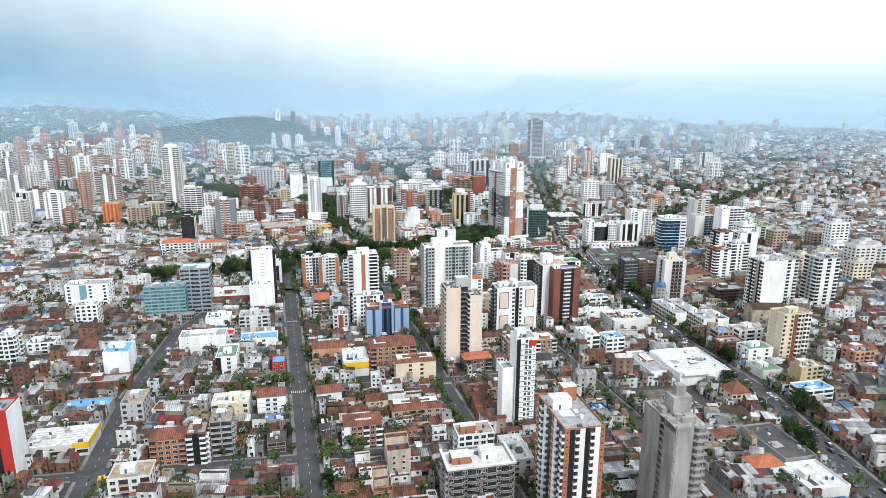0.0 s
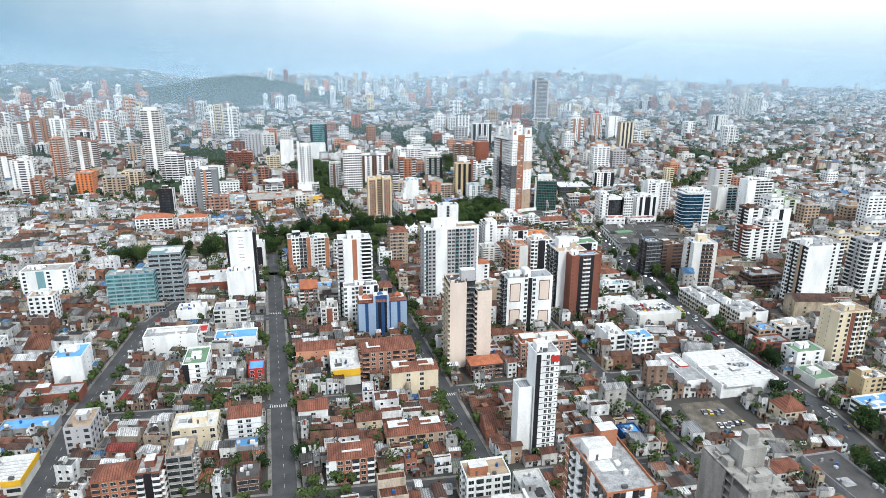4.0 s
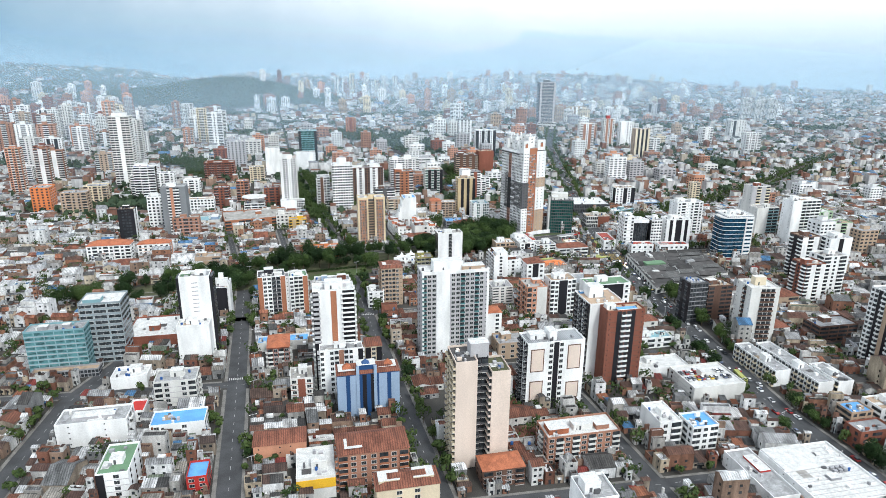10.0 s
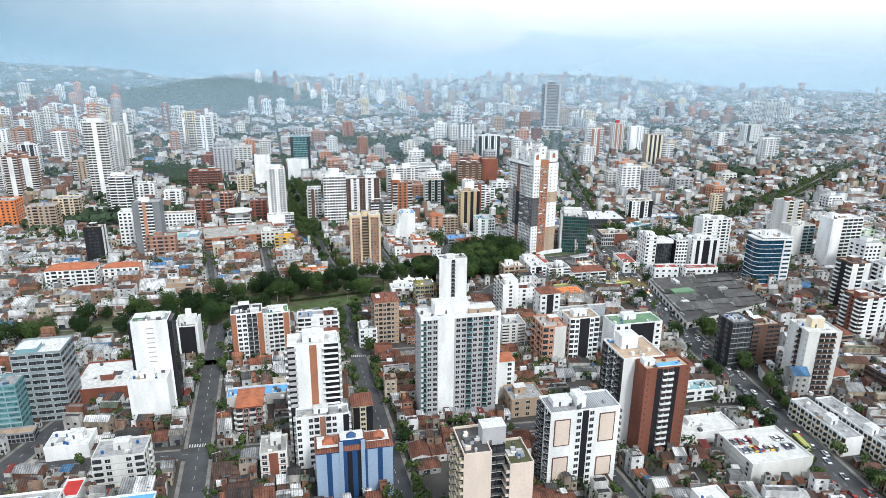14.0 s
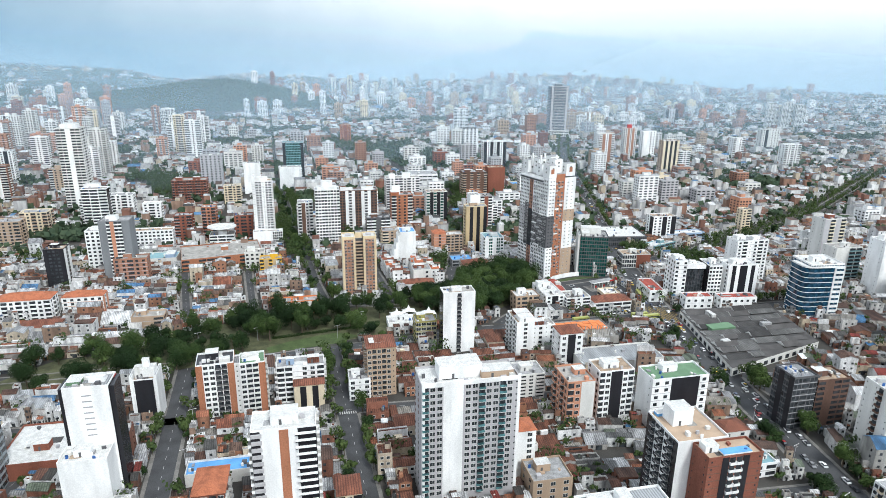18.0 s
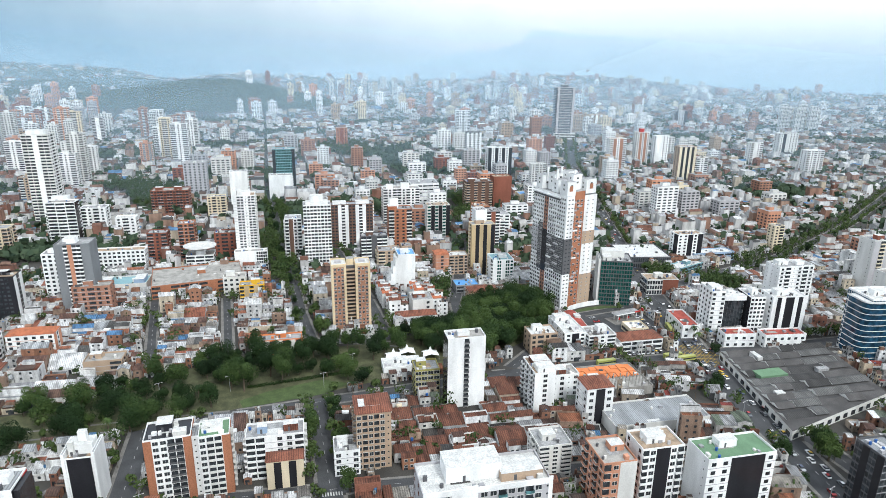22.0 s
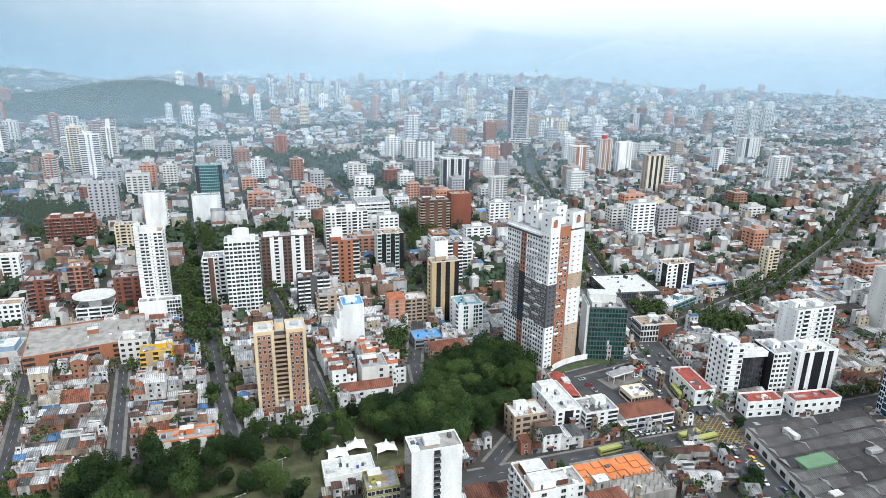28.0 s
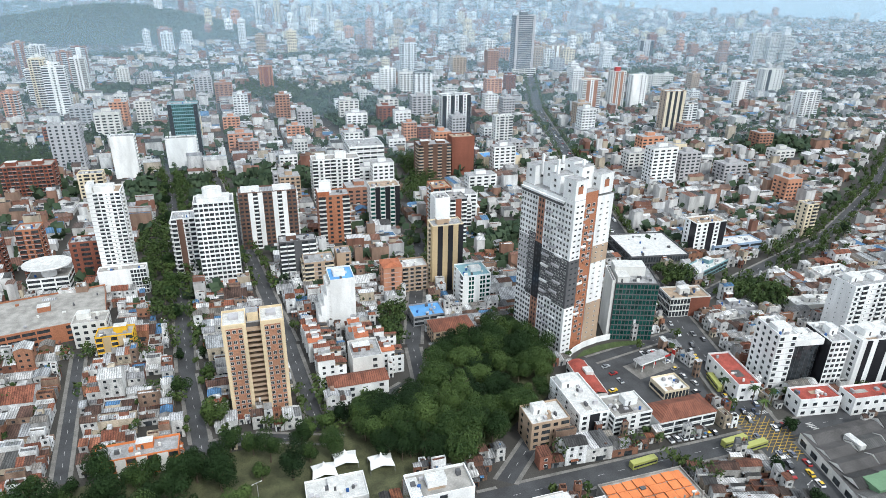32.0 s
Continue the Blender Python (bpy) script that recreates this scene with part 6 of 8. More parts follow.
for u in (8, 16):
    p = Pile()
    p.box(-0.5, -0.4, 0, 0.5, 0.4, 1.7, REDPAINT)
    part("pump", p, r, pose(u, 7.5, 0.06))
p = Pile()
p.box(0, 0, 0, 0.4, 2, 7.5, W)
p.box(-0.05, -0.1, 5, 0.45, 2.1, 7.4, REDPAINT)
part("sign", p, r, pose(25, 3, 0.06), label="plain red and white sign board")
ARC = [(277, 949), (284, 956.5), (292, 961.5), (301, 965), (311, 967)]
ARC = [site(*q) for q in ARC]
for (x0, y0), (x1, y1) in zip(ARC, ARC[1:]):
    p = Pile()
    ln = math.hypot(x1 - x0, y1 - y0)
    p.box(0, 0, 0, ln, 0.4, 3.4, W)
    tagged(part("wall_garden", p, None, pose(x0, y0, 0, rz=math.degrees(math.atan2(y1 - y0, x1 - x0)))), "curved white garden wall of the tower", "wall", kind="structure")
p = Pile()
p.prism([(282, 950), (290, 952.5), (300, 955.5), (312, 957), (324, 957), (324, 961), (311, 963), (300, 961.5), (290, 957.5)], 0, 0.14, CLIPPED)
tagged(part("park_ground", p, None), "clipped green lawn strip below the garden wall", "lawn", kind="structure")
tower("shop_building", "beige box building beside the petrol station", 303, 898, 13, 15, 5, CREAM, "gg", "v", "", accent=GREY, roof=OFF, floors=1, category="shop")
r = tower("shop_building", "low white shop with a curved dark red roof", 268, 904, 9, 34, 5.5, OFF, "", "vvvv", "", roof=ROOFGREY, floors=1, rot=-5, category="shop")
p = Pile()
vault = [(9.2 * k / 8 - 0.1, 5.2 + 1.6 * math.sin(math.pi * k / 8)) for k in range(9)]
p.joint([([(vault[k][0], -0.3, vault[k][1]), (vault[k + 1][0], -0.3, vault[k + 1][1]), (vault[k + 1][0], 34.3, vault[k + 1][1]), (vault[k][0], 34.3, vault[k][1])], REDDECK) for k in range(8)])
part("vaulted_roof", p, r, label="dark red curved roof")
tower("pavilion", "white exhibition tent hall with flat roof", 138, 858, 22, 16, 4.5, W, "", "", "", roof=ROOFWHITE, category="pavilion")
for tx, ty in ((147, 882), (156, 888), (169, 882)):
    r = new("tent")
    r.matrix_basis = site_pose(tx, ty, 0)
    tagged(r, "white peaked fabric tent", "tent")
    p = Pile()
    rings = [[(rad * (1.0 if k % 2 else tuck) * math.cos(k * math.pi / 4), rad * (1.0 if k % 2 else tuck) * math.sin(k * math.pi / 4), z - (sag if k % 2 else 0)) for k in range(8)] for rad, tuck, z, sag in ((0.15, 1, 7.0, 0), (1.1, 0.9, 4.9, 0.1), (3.2, 0.8, 3.8, 0.4), (6.8, 0.62, 3.5, 0.9))]
    for inner, outer in zip(rings, rings[1:]):
        for k in range(8):
            e = (k + 1) % 8
            p.face([outer[k], outer[e], inner[e], inner[k]], W)
    part("canopy", p, r)
    for k in range(4):
        a = math.pi / 4 + k * math.pi / 2
        p = Pile()
        p.box(-0.08, -0.08, 0, 0.08, 0.08, 2.7, GREY)
        part("pole", p, r, pose(6.7 * math.cos(a), 6.7 * math.sin(a), 0))
p = Pile()
p.prism([(62, 827), (104, 838), (118, 850), (104, 858), (74, 846), (60, 836)], 0, 0.12, CLIPPED)
tagged(part("lawn", p, None), "clipped green park lawn", "lawn", kind="structure")

# unfinished concrete tower
r = new("construction_tower")
r.matrix_basis = site_pose(150, 283, 0, rz=0)
tagged(r, "unfinished bare concrete tower with open floors", "building")
claim(150, 283, 16, 30)
for k in range(16):
    p = Pile()
    p.box(0, 0, 0, 13 + (k % 3) * 0.5, 28 + (k % 2) * 1.5, 0.35, CONCRETE, bottom=True)
    part("floor_slab", p, r, pose(0, 0, 2.9 * (k + 1)))
for box in ((-0.1, 0.5, 0, 0.5, 10, 44), (-0.1, 14.5, 0, 0.5, 29.5, 46), (0.6, -0.1, 0, 7.5, 0.5, 46.4), (4, 12, 0, 12, 20, 54), (6, 14, 54, 10, 18, 58)):
    p = Pile()
    p.box(*box, CONCRETE)
    part("shear_wall", p, r, label="bare concrete wall panel")
for u in (0.2, 7, 10, 12.6):
    for v in (0.2, 9.8, 20, 29.2):
        p = Pile()
        p.box(u, v, 0, u + 0.6, v + 0.6, 47.5, CONCRETE)
        part("column", p, r)
for k in range(16):
    p = Pile()
    p.box(8 + (k % 2) * 0.5, -1.6, 2.9 * k + 3.2, 13.4, -1.45, 2.9 * k + 4.0, CONCRETE)
    p.box(8, -1.6, 2.9 * k + 2.95, 13.6, 0, 2.9 * k + 3.2, CONCRETE, bottom=True)
    part("balcony", p, r)

q = random.Random(3)
for k in range(14):
    p = Pile()
    hh = q.uniform(0.8, 4.2)
    p.box(0, 0, 0, 0.5, 0.5, hh, CONCRETE)
    part("column", p, r, pose(q.uniform(0.5, 14), q.uniform(0.5, 28), 46.7))
for k in range(8):
    p = Pile()
    p.box(0, 0, 0, q.uniform(1.5, 4), q.uniform(1.5, 5), q.uniform(0.4, 2.4), CONCRETE)
    part("formwork", p, r, pose(q.uniform(0.5, 10), q.uniform(0.5, 24), 46.74))

# ---- city fabric: plots between the streets ----
rng = random.Random(7)
PARK = [(-110, 770), (-60, 835), (-20, 845), (7, 872), (54, 900), (97, 908), (142, 912), (179, 930), (196, 930), (178, 866), (140, 853), (101, 839), (60, 827), (-19, 797)]
GROVE = [(161, 918), (198, 930), (215, 968), (245, 990), (261, 994), (268, 952), (258, 921), (226, 894), (196, 870), (174, 886)]
SQUARE = [(296, 290), (420, 290), (430, 400), (330, 398)]
# tree-filled plots among the houses, with the spacing of their trees
COPSES = [
    ([(82, 1050), (101, 1050), (99, 1260), (98, 1400), (60, 1425), (74, 1380), (78, 1250), (66, 1180)], 6.5),
    ([(-135, 1560), (-95, 1600), (-10, 1530), (-8, 1490), (-45, 1400), (-72, 1400), (-88, 1500)], 6.5),
    ([(300, 1440), (322, 1440), (314, 1340), (290, 1262), (268, 1268), (290, 1345)], 5.5),
    ([(150, 1930), (255, 1850), (275, 1890), (250, 2080), (210, 2100)], 9.0),
    ([(404, 985), (424, 971), (441, 990), (438, 1016), (412, 1019)], 5.0),
    ([(377, 1026), (393, 1020), (400, 1046), (386, 1056)], 5.0),
    ([(725, 1470), (770, 1450), (780, 1475), (735, 1500)], 6.0),
    ([(182, 972), (196, 972), (214, 1030), (200, 1034)], 5.0),
    ([(446, 1020), (470, 1030), (560, 1080), (552, 1106), (460, 1058)], 9.0),
    ([(560, 1086), (700, 1194), (684, 1216), (545, 1108)], 15.0),
    ([(700, 1194), (990, 1460), (978, 1484), (684, 1216)], 20.0),
]


def inside(poly, x, y):
    hit = False
    for k in range(len(poly)):
        (x0, y0), (x1, y1) = poly[k], poly[k - 1]
        if (y0 > y) != (y1 > y) and x < (x1 - x0) * (y - y0) / (y1 - y0) + x0:
            hit = not hit
    return hit


for poly, name in ((PARK, "park"), (GROVE, "grove"), (SQUARE, "square")):
    p = Pile()
    area = sum(poly[k - 1][0] * poly[k][1] - poly[k][0] * poly[k - 1][1] for k in range(len(poly)))
    p.prism(poly if area > 0 else poly[::-1], 0, {"park": 0.08, "grove": 0.1, "square": 0.08}[name], LAWN)
    tagged(part("park_ground", p, None), "dark grass and earth under park trees", "park", kind="structure")


def on_road(x0, y0, x1, y1):
    cx, cy, rad = (x0 + x1) / 2, (y0 + y1) / 2, min(x1 - x0, y1 - y0) / 2
    for a, b, half in ROADS:
        ab = b - a
        t = max(0, min(1, ((cx - a.x) * ab.x + (cy - a.y) * ab.y) / ab.length_squared))
        qx, qy = a.x + ab.x * t, a.y + ab.y * t
        ux, uy = abs(ab.y) / ab.length, abs(ab.x) / ab.length
        if math.hypot(cx - qx, cy - qy) < half + ((x1 - x0) * ux + (y1 - y0) * uy) / 2:
            return True
    return False


def free(x0, y0, x1, y1):
    for a, b, c, d in FOOTPRINTS:
        if x0 < c and x1 > a and y0 < d and y1 > b:
            return False
    for poly in [PARK, GROVE, SQUARE] + [c[0] for c in COPSES]:
        for x, y in ((x0, y0), (x1, y0), (x0, y1), (x1, y1), ((x0 + x1) / 2, (y0 + y1) / 2)):
            if inside(poly, x, y):
                return False
    return not on_road(x0, y0, x1, y1)


def in_view(x, y, pad=0):
    """Ground that the flight looks over."""
    if y < 225:
        return False
    return -0.36 * y - 10 - pad < x < 0.78 * y + 40 + pad


def plots(x0, y0, x1, y1, size, out):
    w, d = x1 - x0, y1 - y0
    if w < size * rng.uniform(0.9, 1.7) and d < size * rng.uniform(1.1, 2.0):
        out.append((x0, y0, x1, y1))
        return
    if w / size > d / (size * 1.25):
        c = x0 + w * rng.uniform(0.4, 0.6)
        plots(x0, y0, c, y1, size, out)
        plots(c, y0, x1, y1, size, out)
    else:
        c = y0 + d * rng.uniform(0.4, 0.6)
        plots(x0, y0, x1, c, size, out)
        plots(x0, c, x1, y1, size, out)


def sheet(b, x0, y0, x1, y1, z0, z1, roof):
    """A corrugated sheet roof that rises from z0 in front to z1 behind."""
    n = max(2, int((x1 - x0) / 1.6))
    faces = []
    for s in range(n):
        u0, u1 = x0 + (x1 - x0) * s / n, x0 + (x1 - x0) * (s + 1) / n
        um = (u0 + u1) / 2
        faces.append(([(u0, y0, z0), (um, y0, z0 + 0.1), (um, y1, z1 + 0.1), (u0, y1, z1)], roof))
        faces.append(([(um, y0, z0 + 0.1), (u1, y0, z0), (u1, y1, z1), (um, y1, z1 + 0.1)], roof))
    b.joint(faces)


def pitched(a, b, x0, y0, x1, y1, h, wall, roof, along_x):
    """Walls and two slopes over a rectangle."""
    w, d = x1 - x0, y1 - y0
    e, r = 0.35, (d if along_x else w) * rng.uniform(0.14, 0.24)
    c = [(x0, y0), (x1, y0), (x1, y1), (x0, y1)]
    walls = [([(*c[k], 0), (*c[(k + 1) % 4], 0), (*c[(k + 1) % 4], h), (*c[k], h)], wall) for k in range(4)]
    if along_x:
        m = (y0 + y1) / 2
        b.joint([([(x0 - e, y0 - e, h - 0.05), (x1 + e, y0 - e, h - 0.05), (x1 + e, m, h + r), (x0 - e, m, h + r)], roof), ([(x1 + e, y1 + e, h - 0.05), (x0 - e, y1 + e, h - 0.05), (x0 - e, m, h + r), (x1 + e, m, h + r)], roof)])
        walls += [([(x0, y1, h), (x0, y0, h), (x0, m, h + r - 0.06)], wall), ([(x1, y0, h), (x1, y1, h), (x1, m, h + r - 0.06)], wall)]
    else:
        m = (x0 + x1) / 2
        b.joint([([(x0 - e, y1 + e, h - 0.05), (x0 - e, y0 - e, h - 0.05), (m, y0 - e, h + r), (m, y1 + e, h + r)], roof), ([(x1 + e, y0 - e, h - 0.05), (x1 + e, y1 + e, h - 0.05), (m, y1 + e, h + r), (m, y0 - e, h + r)], roof)])
        walls += [([(x0, y0, h), (x1, y0, h), (m, y0, h + r - 0.06)], wall), ([(x1, y1, h), (x0, y1, h), (m, y1, h + r - 0.06)], wall)]
    a.joint(walls)


def decked(a, b, x0, y0, x1, y1, h, wall, roof):
    """Walls with a parapet round a sunk flat deck."""
    t, e = 0.2, 0.7
    o, i = [(x0, y0), (x1, y0), (x1, y1), (x0, y1)], [(x0 + t, y0 + t), (x1 - t, y0 + t), (x1 - t, y1 - t), (x0 + t, y1 - t)]
    faces = []
    for k in range(4):
        j = (k + 1) % 4
        faces += [([(*o[k], 0), (*o[j], 0), (*o[j], h), (*o[k], h)], wall), ([(*o[k], h), (*o[j], h), (*i[j], h), (*i[k], h)], wall), ([(*i[k], h), (*i[j], h), (*i[j], h - e), (*i[k], h - e)], wall)]
    a.joint(faces)
    b.face([(*q, h - e) for q in i], roof)


def lean_to(a, b, x0, y0, x1, y1, h, wall, roof):
    """A low rear room under a sloping sheet roof."""
    k = rng.uniform(0.25, 0.7)
    a.box(x0 + 0.1, y0 + 0.1, 0, x1 - 0.1, y1 - 0.1, h, wall)
    sheet(b, x0, y0, x1, y1, h + 0.04, h + 0.04 + k, roof)


def house_shape(wall, roof, w, d, h, style, rich=True):
    """Wall pile and roof pile of one small house: a front block, rear rooms round a yard, and roof clutter."""
    a, b = Pile(), Pile()
    c = d * rng.choice((0.5, 0.62, 0.72, 0.85, 1.0)) if d > 8.5 and rich else d
    if style == "flat":
        decked(a, b, 0, 0, w, c, h, wall, roof)
        if w > 5 and c > 5:
            bw, bd = w * rng.uniform(0.25, 0.5), c * rng.uniform(0.25, 0.5)
            bx, by = rng.uniform(0.3, w - bw - 0.3), rng.uniform(c * 0.3, c - bd - 0.3)
            a.box(bx, by, h - 0.7, bx + bw, by + bd, h + rng.uniform(1.2, 2.3), wall, roof)
            if rng.random() < 0.6:
                sheet(b, 0.3, 0.5, w * rng.uniform(0.4, 0.9), by - 0.2, h + 0.5, h + 0.8, roof)
    elif style == "gable":
        pitched(a, b, 0, 0, w, c, h, wall, roof, rng.random() < 0.75 or w > c)
        if rich and rng.random() < 0.14:
            u = rng.uniform(0.1, 0.6) * w
            a.box(u, c * 0.55, h, u + w * 0.3, c * 0.95, h + rng.uniform(1.6, 2.8), wall)
    elif style == "shed":
        k = rng.uniform(0.4, 1.1)
        a.joint([([(*q0, 0), (*q1, 0), (*q1, z1), (*q0, z0)], wall) for q0, q1, z0, z1 in (((0, 0), (w, 0), h, h), ((w, 0), (w, c), h, h + k), ((w, c), (0, c), h + k, h + k), ((0, c), (0, 0), h + k, h))])
        m = w * rng.uniform(0.35, 0.65)
        if rich and w > 6:
            sheet(b, -0.2, -0.3, m, c + 0.2, h, h + k, roof)
            sheet(b, m + 0.02, -0.3, w + 0.2, c + 0.2, h + 0.02, h + k + 0.02, roof)
        else:
            sheet(b, -0.2, -0.3, w + 0.2, c + 0.2, h, h + k, roof)
    else:
        m = c * rng.uniform(0.4, 0.6)
        h2 = max(2.7, h + rng.choice((2.7, 2.9, -2.5)))
        decked(a, b, 0, 0, w, m, h, wall, roof)
        decked(a, b, 0, m, w, c, h2, wall, roof)
    # doors, shop openings, awnings and small things on the roof
    if rich:
        u = rng.uniform(0.1, 0.6) * w
        a.face([(u, -0.03, 0), (u + w * 0.3, -0.03, 0), (u + w * 0.3, -0.03, 2.3), (u, -0.03, 2.3)], PANE)
        if rng.random() < 0.3:
            b.joint([([(u - 0.3, -1.1, 2.3), (u + w * 0.3 + 0.3, -1.1, 2.3), (u + w * 0.3 + 0.3, -0.04, 2.8), (u - 0.3, -0.04, 2.8)], roof)])
        for _ in range(rng.randint(0, 3) if style in ("flat", "steps") else rng.randint(0, 1) * rng.randint(0, 1)):
            bx, by, s1 = rng.uniform(0.4, w - 1.6), rng.uniform(0.4, max(0.5, c - 1.6)), rng.uniform(0.5, 1.3)
            b.box(bx, by, h - 0.7, bx + s1, by + s1 * rng.uniform(0.6, 1.5), h + rng.uniform(0.0, 1.0), roof)
    left = d - c
    if left > 2.2:
        yard = min(left * 0.5, rng.uniform(1.5, 3.4))
        hr = max(2.5, min(6.0, h * rng.uniform(0.5, 0.95)))
        u = w * rng.uniform(0.3, 0.7)
        y1 = c + yard
        if d - y1 > 1.4:
            lean_to(a, b, 0, y1, u, d, hr, wall, roof)
            if rng.random() < 0.75:
                lean_to(a, b, u + 0.1, c + yard * rng.choice((0.0, 0.6, 1.0)), w, d, max(2.4, hr * rng.uniform(0.6, 1.1)), wall, roof)
        elif rng.random() < 0.6:
            lean_to(a, b, 0, c + 0.1, u, d, hr, wall, roof)
        a.box(0, d - 0.15, 0, w, d, 2.4, wall)
    return a, b


def add_pile(dst, src, m):
    b = len(dst.v)
    dst.v.extend([tuple(m @ Vector(v)) for v in src.v])
    dst.f.extend([tuple(b + k for k in f) for f in src.f])
    dst.m.extend([dst.slot(src.mats[k]) for k in src.m])


def first_piece(src):
    """Splits a pile into its first connected piece and the rest."""
    held = set(src.f[0])
    grown = True
    while grown:
        grown = False
        for f in src.f:
            if not held.issuperset(f) and held.intersection(f):
                held.update(f)
                grown = True
    out, ids = (Pile(), Pile()), {}
    for f, m in zip(src.f, src.m):
        p = out[0] if f[0] in held else out[1]
        for k in f:
            if k not in ids:
                ids[k] = len(p.v)
                p.v.append(src.v[k])
        p.f.append(tuple(ids[k] for k in f))
        p.m.append(p.slot(src.mats[m]))
    return out


near_plots = []
for bx in range(-420, 940, 47):
    for by in range(225, 1080, 53):
        plots(bx, by, bx + 46.5, by + 52.5, rng.choice((9, 11, 13.5, 18)), near_plots)
HOUSE_LABELS = {"flat": "small rendered house with a flat walled roof", "gable": "small rendered house with a pitched tiled roof", "shed": "low building with a sloping corrugated metal roof", "steps": "small stepped house with flat roof decks"}


def fitted(q4, depth=0):
    """The plot itself where it is free, or the free quarters of it."""
    x0, y0, x1, y1 = q4
    if not in_view((x0 + x1) / 2, (y0 + y1) / 2, 14):
        return []
    if free(x0 + 0.5, y0 + 0.5, x1 - 0.5, y1 - 0.5):
        return [q4]
    if depth > 1 or min(x1 - x0, y1 - y0) < 5:
        return []
    cx, cy = (x0 + x1) / 2, (y0 + y1) / 2
    return [f for part4 in ((x0, y0, cx, cy), (cx, y0, x1, cy), (x0, cy, cx, y1), (cx, cy, x1, y1)) for f in fitted(part4, depth + 1)]


def block_turn(x, y):
    """The blocks beside the slanting street and the avenue stand along them."""
    if x < 0 and y < 770:
        return -11 * min(1, (-x) / 22)
    if x > 195 and 300 < y < 860:
        return -14.5 * min(1, (x - 195) / 30)
    return 2.5 * noise.noise(Vector((x / 90, y / 90, 7.0)))


near_plots = [f for q in near_plots for f in fitted(q)]
# the houses nearest the line of flight stand singly, the rest are joined by district
near_plots.sort(key=lambda q: abs((q[0] + q[2]) / 2 - 0.21 * (q[1] + q[3]) / 2) + (0 if q[1] < 900 else 60) + (0 if min(q[2] - q[0], q[3] - q[1]) > 5 else 400))
SINGLE = 300
districts = {}
WINDOW_PILE = Pile()
WINDOW_PILE.box(-0.75, -0.08, 0, 0.75, 0, 1.35, OFFWHITE)
WINDOW_PILE.face([(-0.65, -0.1, 0.1), (0.65, -0.1, 0.1), (0.65, -0.1, 1.25), (-0.65, -0.1, 1.25)], PANE)
tank = Pile()
tank.prism([(0.7 * math.cos(a * math.pi / 4), 0.7 * math.sin(a * math.pi / 4)) for a in range(8)], 0, 1.3, TANKBLUE)
tank_mesh = tank.mesh("water_tank")
for n, (x0, y0, x1, y1) in enumerate(near_plots):
    g = rng.uniform(0.1, 0.5)
    w, d = x1 - x0 - g, y1 - y0 - rng.uniform(0.1, 1.2)
    if rng.random() < 0.03 or min(w, d) < 1.8:
        continue
    style = rng.choices(("flat", "gable", "shed", "steps"), (0.2, 0.41, 0.26, 0.13))[0]
    h = rng.choices((3.2, 5.6, 8.4, 11.5, 14.5), (0.5, 0.32, 0.11, 0.05, 0.02))[0] * rng.uniform(0.85, 1.15)
    if h > 10 and min(w, d) < 7:
        h *= 0.6
    turn = block_turn((x0 + x1) / 2, (y0 + y1) / 2) + rng.uniform(-1.5, 1.5)
    if abs(turn) > 6:
        w, d = w * 0.94, d * 0.94
    if style == "shed":
        h = min(h, 6.5)
    if style == "flat" and n < SINGLE and rng.random() < 0.12:
        h *= 1.5
    single = n < SINGLE
    # the western districts have more white render and sheet metal roofs
    pale = y0 > 680 and x0 < 96 or y0 > 880
    a, b = house_shape(WALLS_OBJ if single else WALLS_WEST if pale else WALLS_NEAR, ROOFS_PALE if pale else ROOFS_OBJ, w, d, h, style)
    m = pose((x0 + x1) / 2, (y0 + y1) / 2, 0, rz=turn) @ Matrix.Translation((-w / 2, -d / 2, 0))
    if single:
        root = part("house", a, None, site_pose(*m.translation, rz=turn))
        tagged(root, HOUSE_LABELS[style], "house", "houses between the streets")
        main, rear = first_piece(b)
        part("roof", main, root)
        if rear.f:
            part("rear_roof", rear, root, kind="stuff")
        panes = Pile()
        for k in range(max(1, int(h / 2.8))):
            for u in ([0.28, 0.7] if w > 5 else [0.5]):
                add_pile(panes, WINDOW_PILE, pose(u * w, 0, k * 2.8 + 1.1))
        part("window", panes, root, kind="stuff")
        if style in ("flat", "steps") and rng.random() < 0.35:
            part("water_tank", tank_mesh, root, pose(rng.uniform(1, w - 1), rng.uniform(1, min(d - 1, 3)), h - 0.3 if style == "flat" else h + 0.1))
    else:
        key = (int(x0 // 160), int(y0 // 200))
        wa, ro = districts.setdefault(key, (Pile(), Pile()))
        add_pile(wa, a, m)
        add_pile(ro, b, m)
        for k in range(max(1, int(h / 3.0))):
            for u in ([0.28, 0.7] if w > 6 else [0.5]):
                z = k * 3 + 1.1
                wa.face([tuple(m @ Vector((u * w + e, -0.03, z + f))) for e, f in ((-0.6, 0), (0.6, 0), (0.6, 1.2), (-0.6, 1.2))], PANE)
                if x0 > 60:
                    wa.face([tuple(m @ Vector((-0.03, 0.3 * d + e, z + f))) for e, f in ((0.6, 0), (-0.6, 0), (-0.6, 1.2), (0.6, 1.2))], PANE)
                else:
                    wa.face([tuple(m @ Vector((w + 0.03, 0.3 * d + e, z + f))) for e, f in ((-0.6, 0), (0.6, 0), (0.6, 1.2), (-0.6, 1.2))], PANE)
for key, (wa, ro) in districts.items():
    root = part("houses", wa, None)
    tagged(root, "dense row houses with mixed white, brick and cream walls", "houses", kind="stuff")
    part("roof", ro, root, kind="stuff", grid=True)

# ---- far city ----


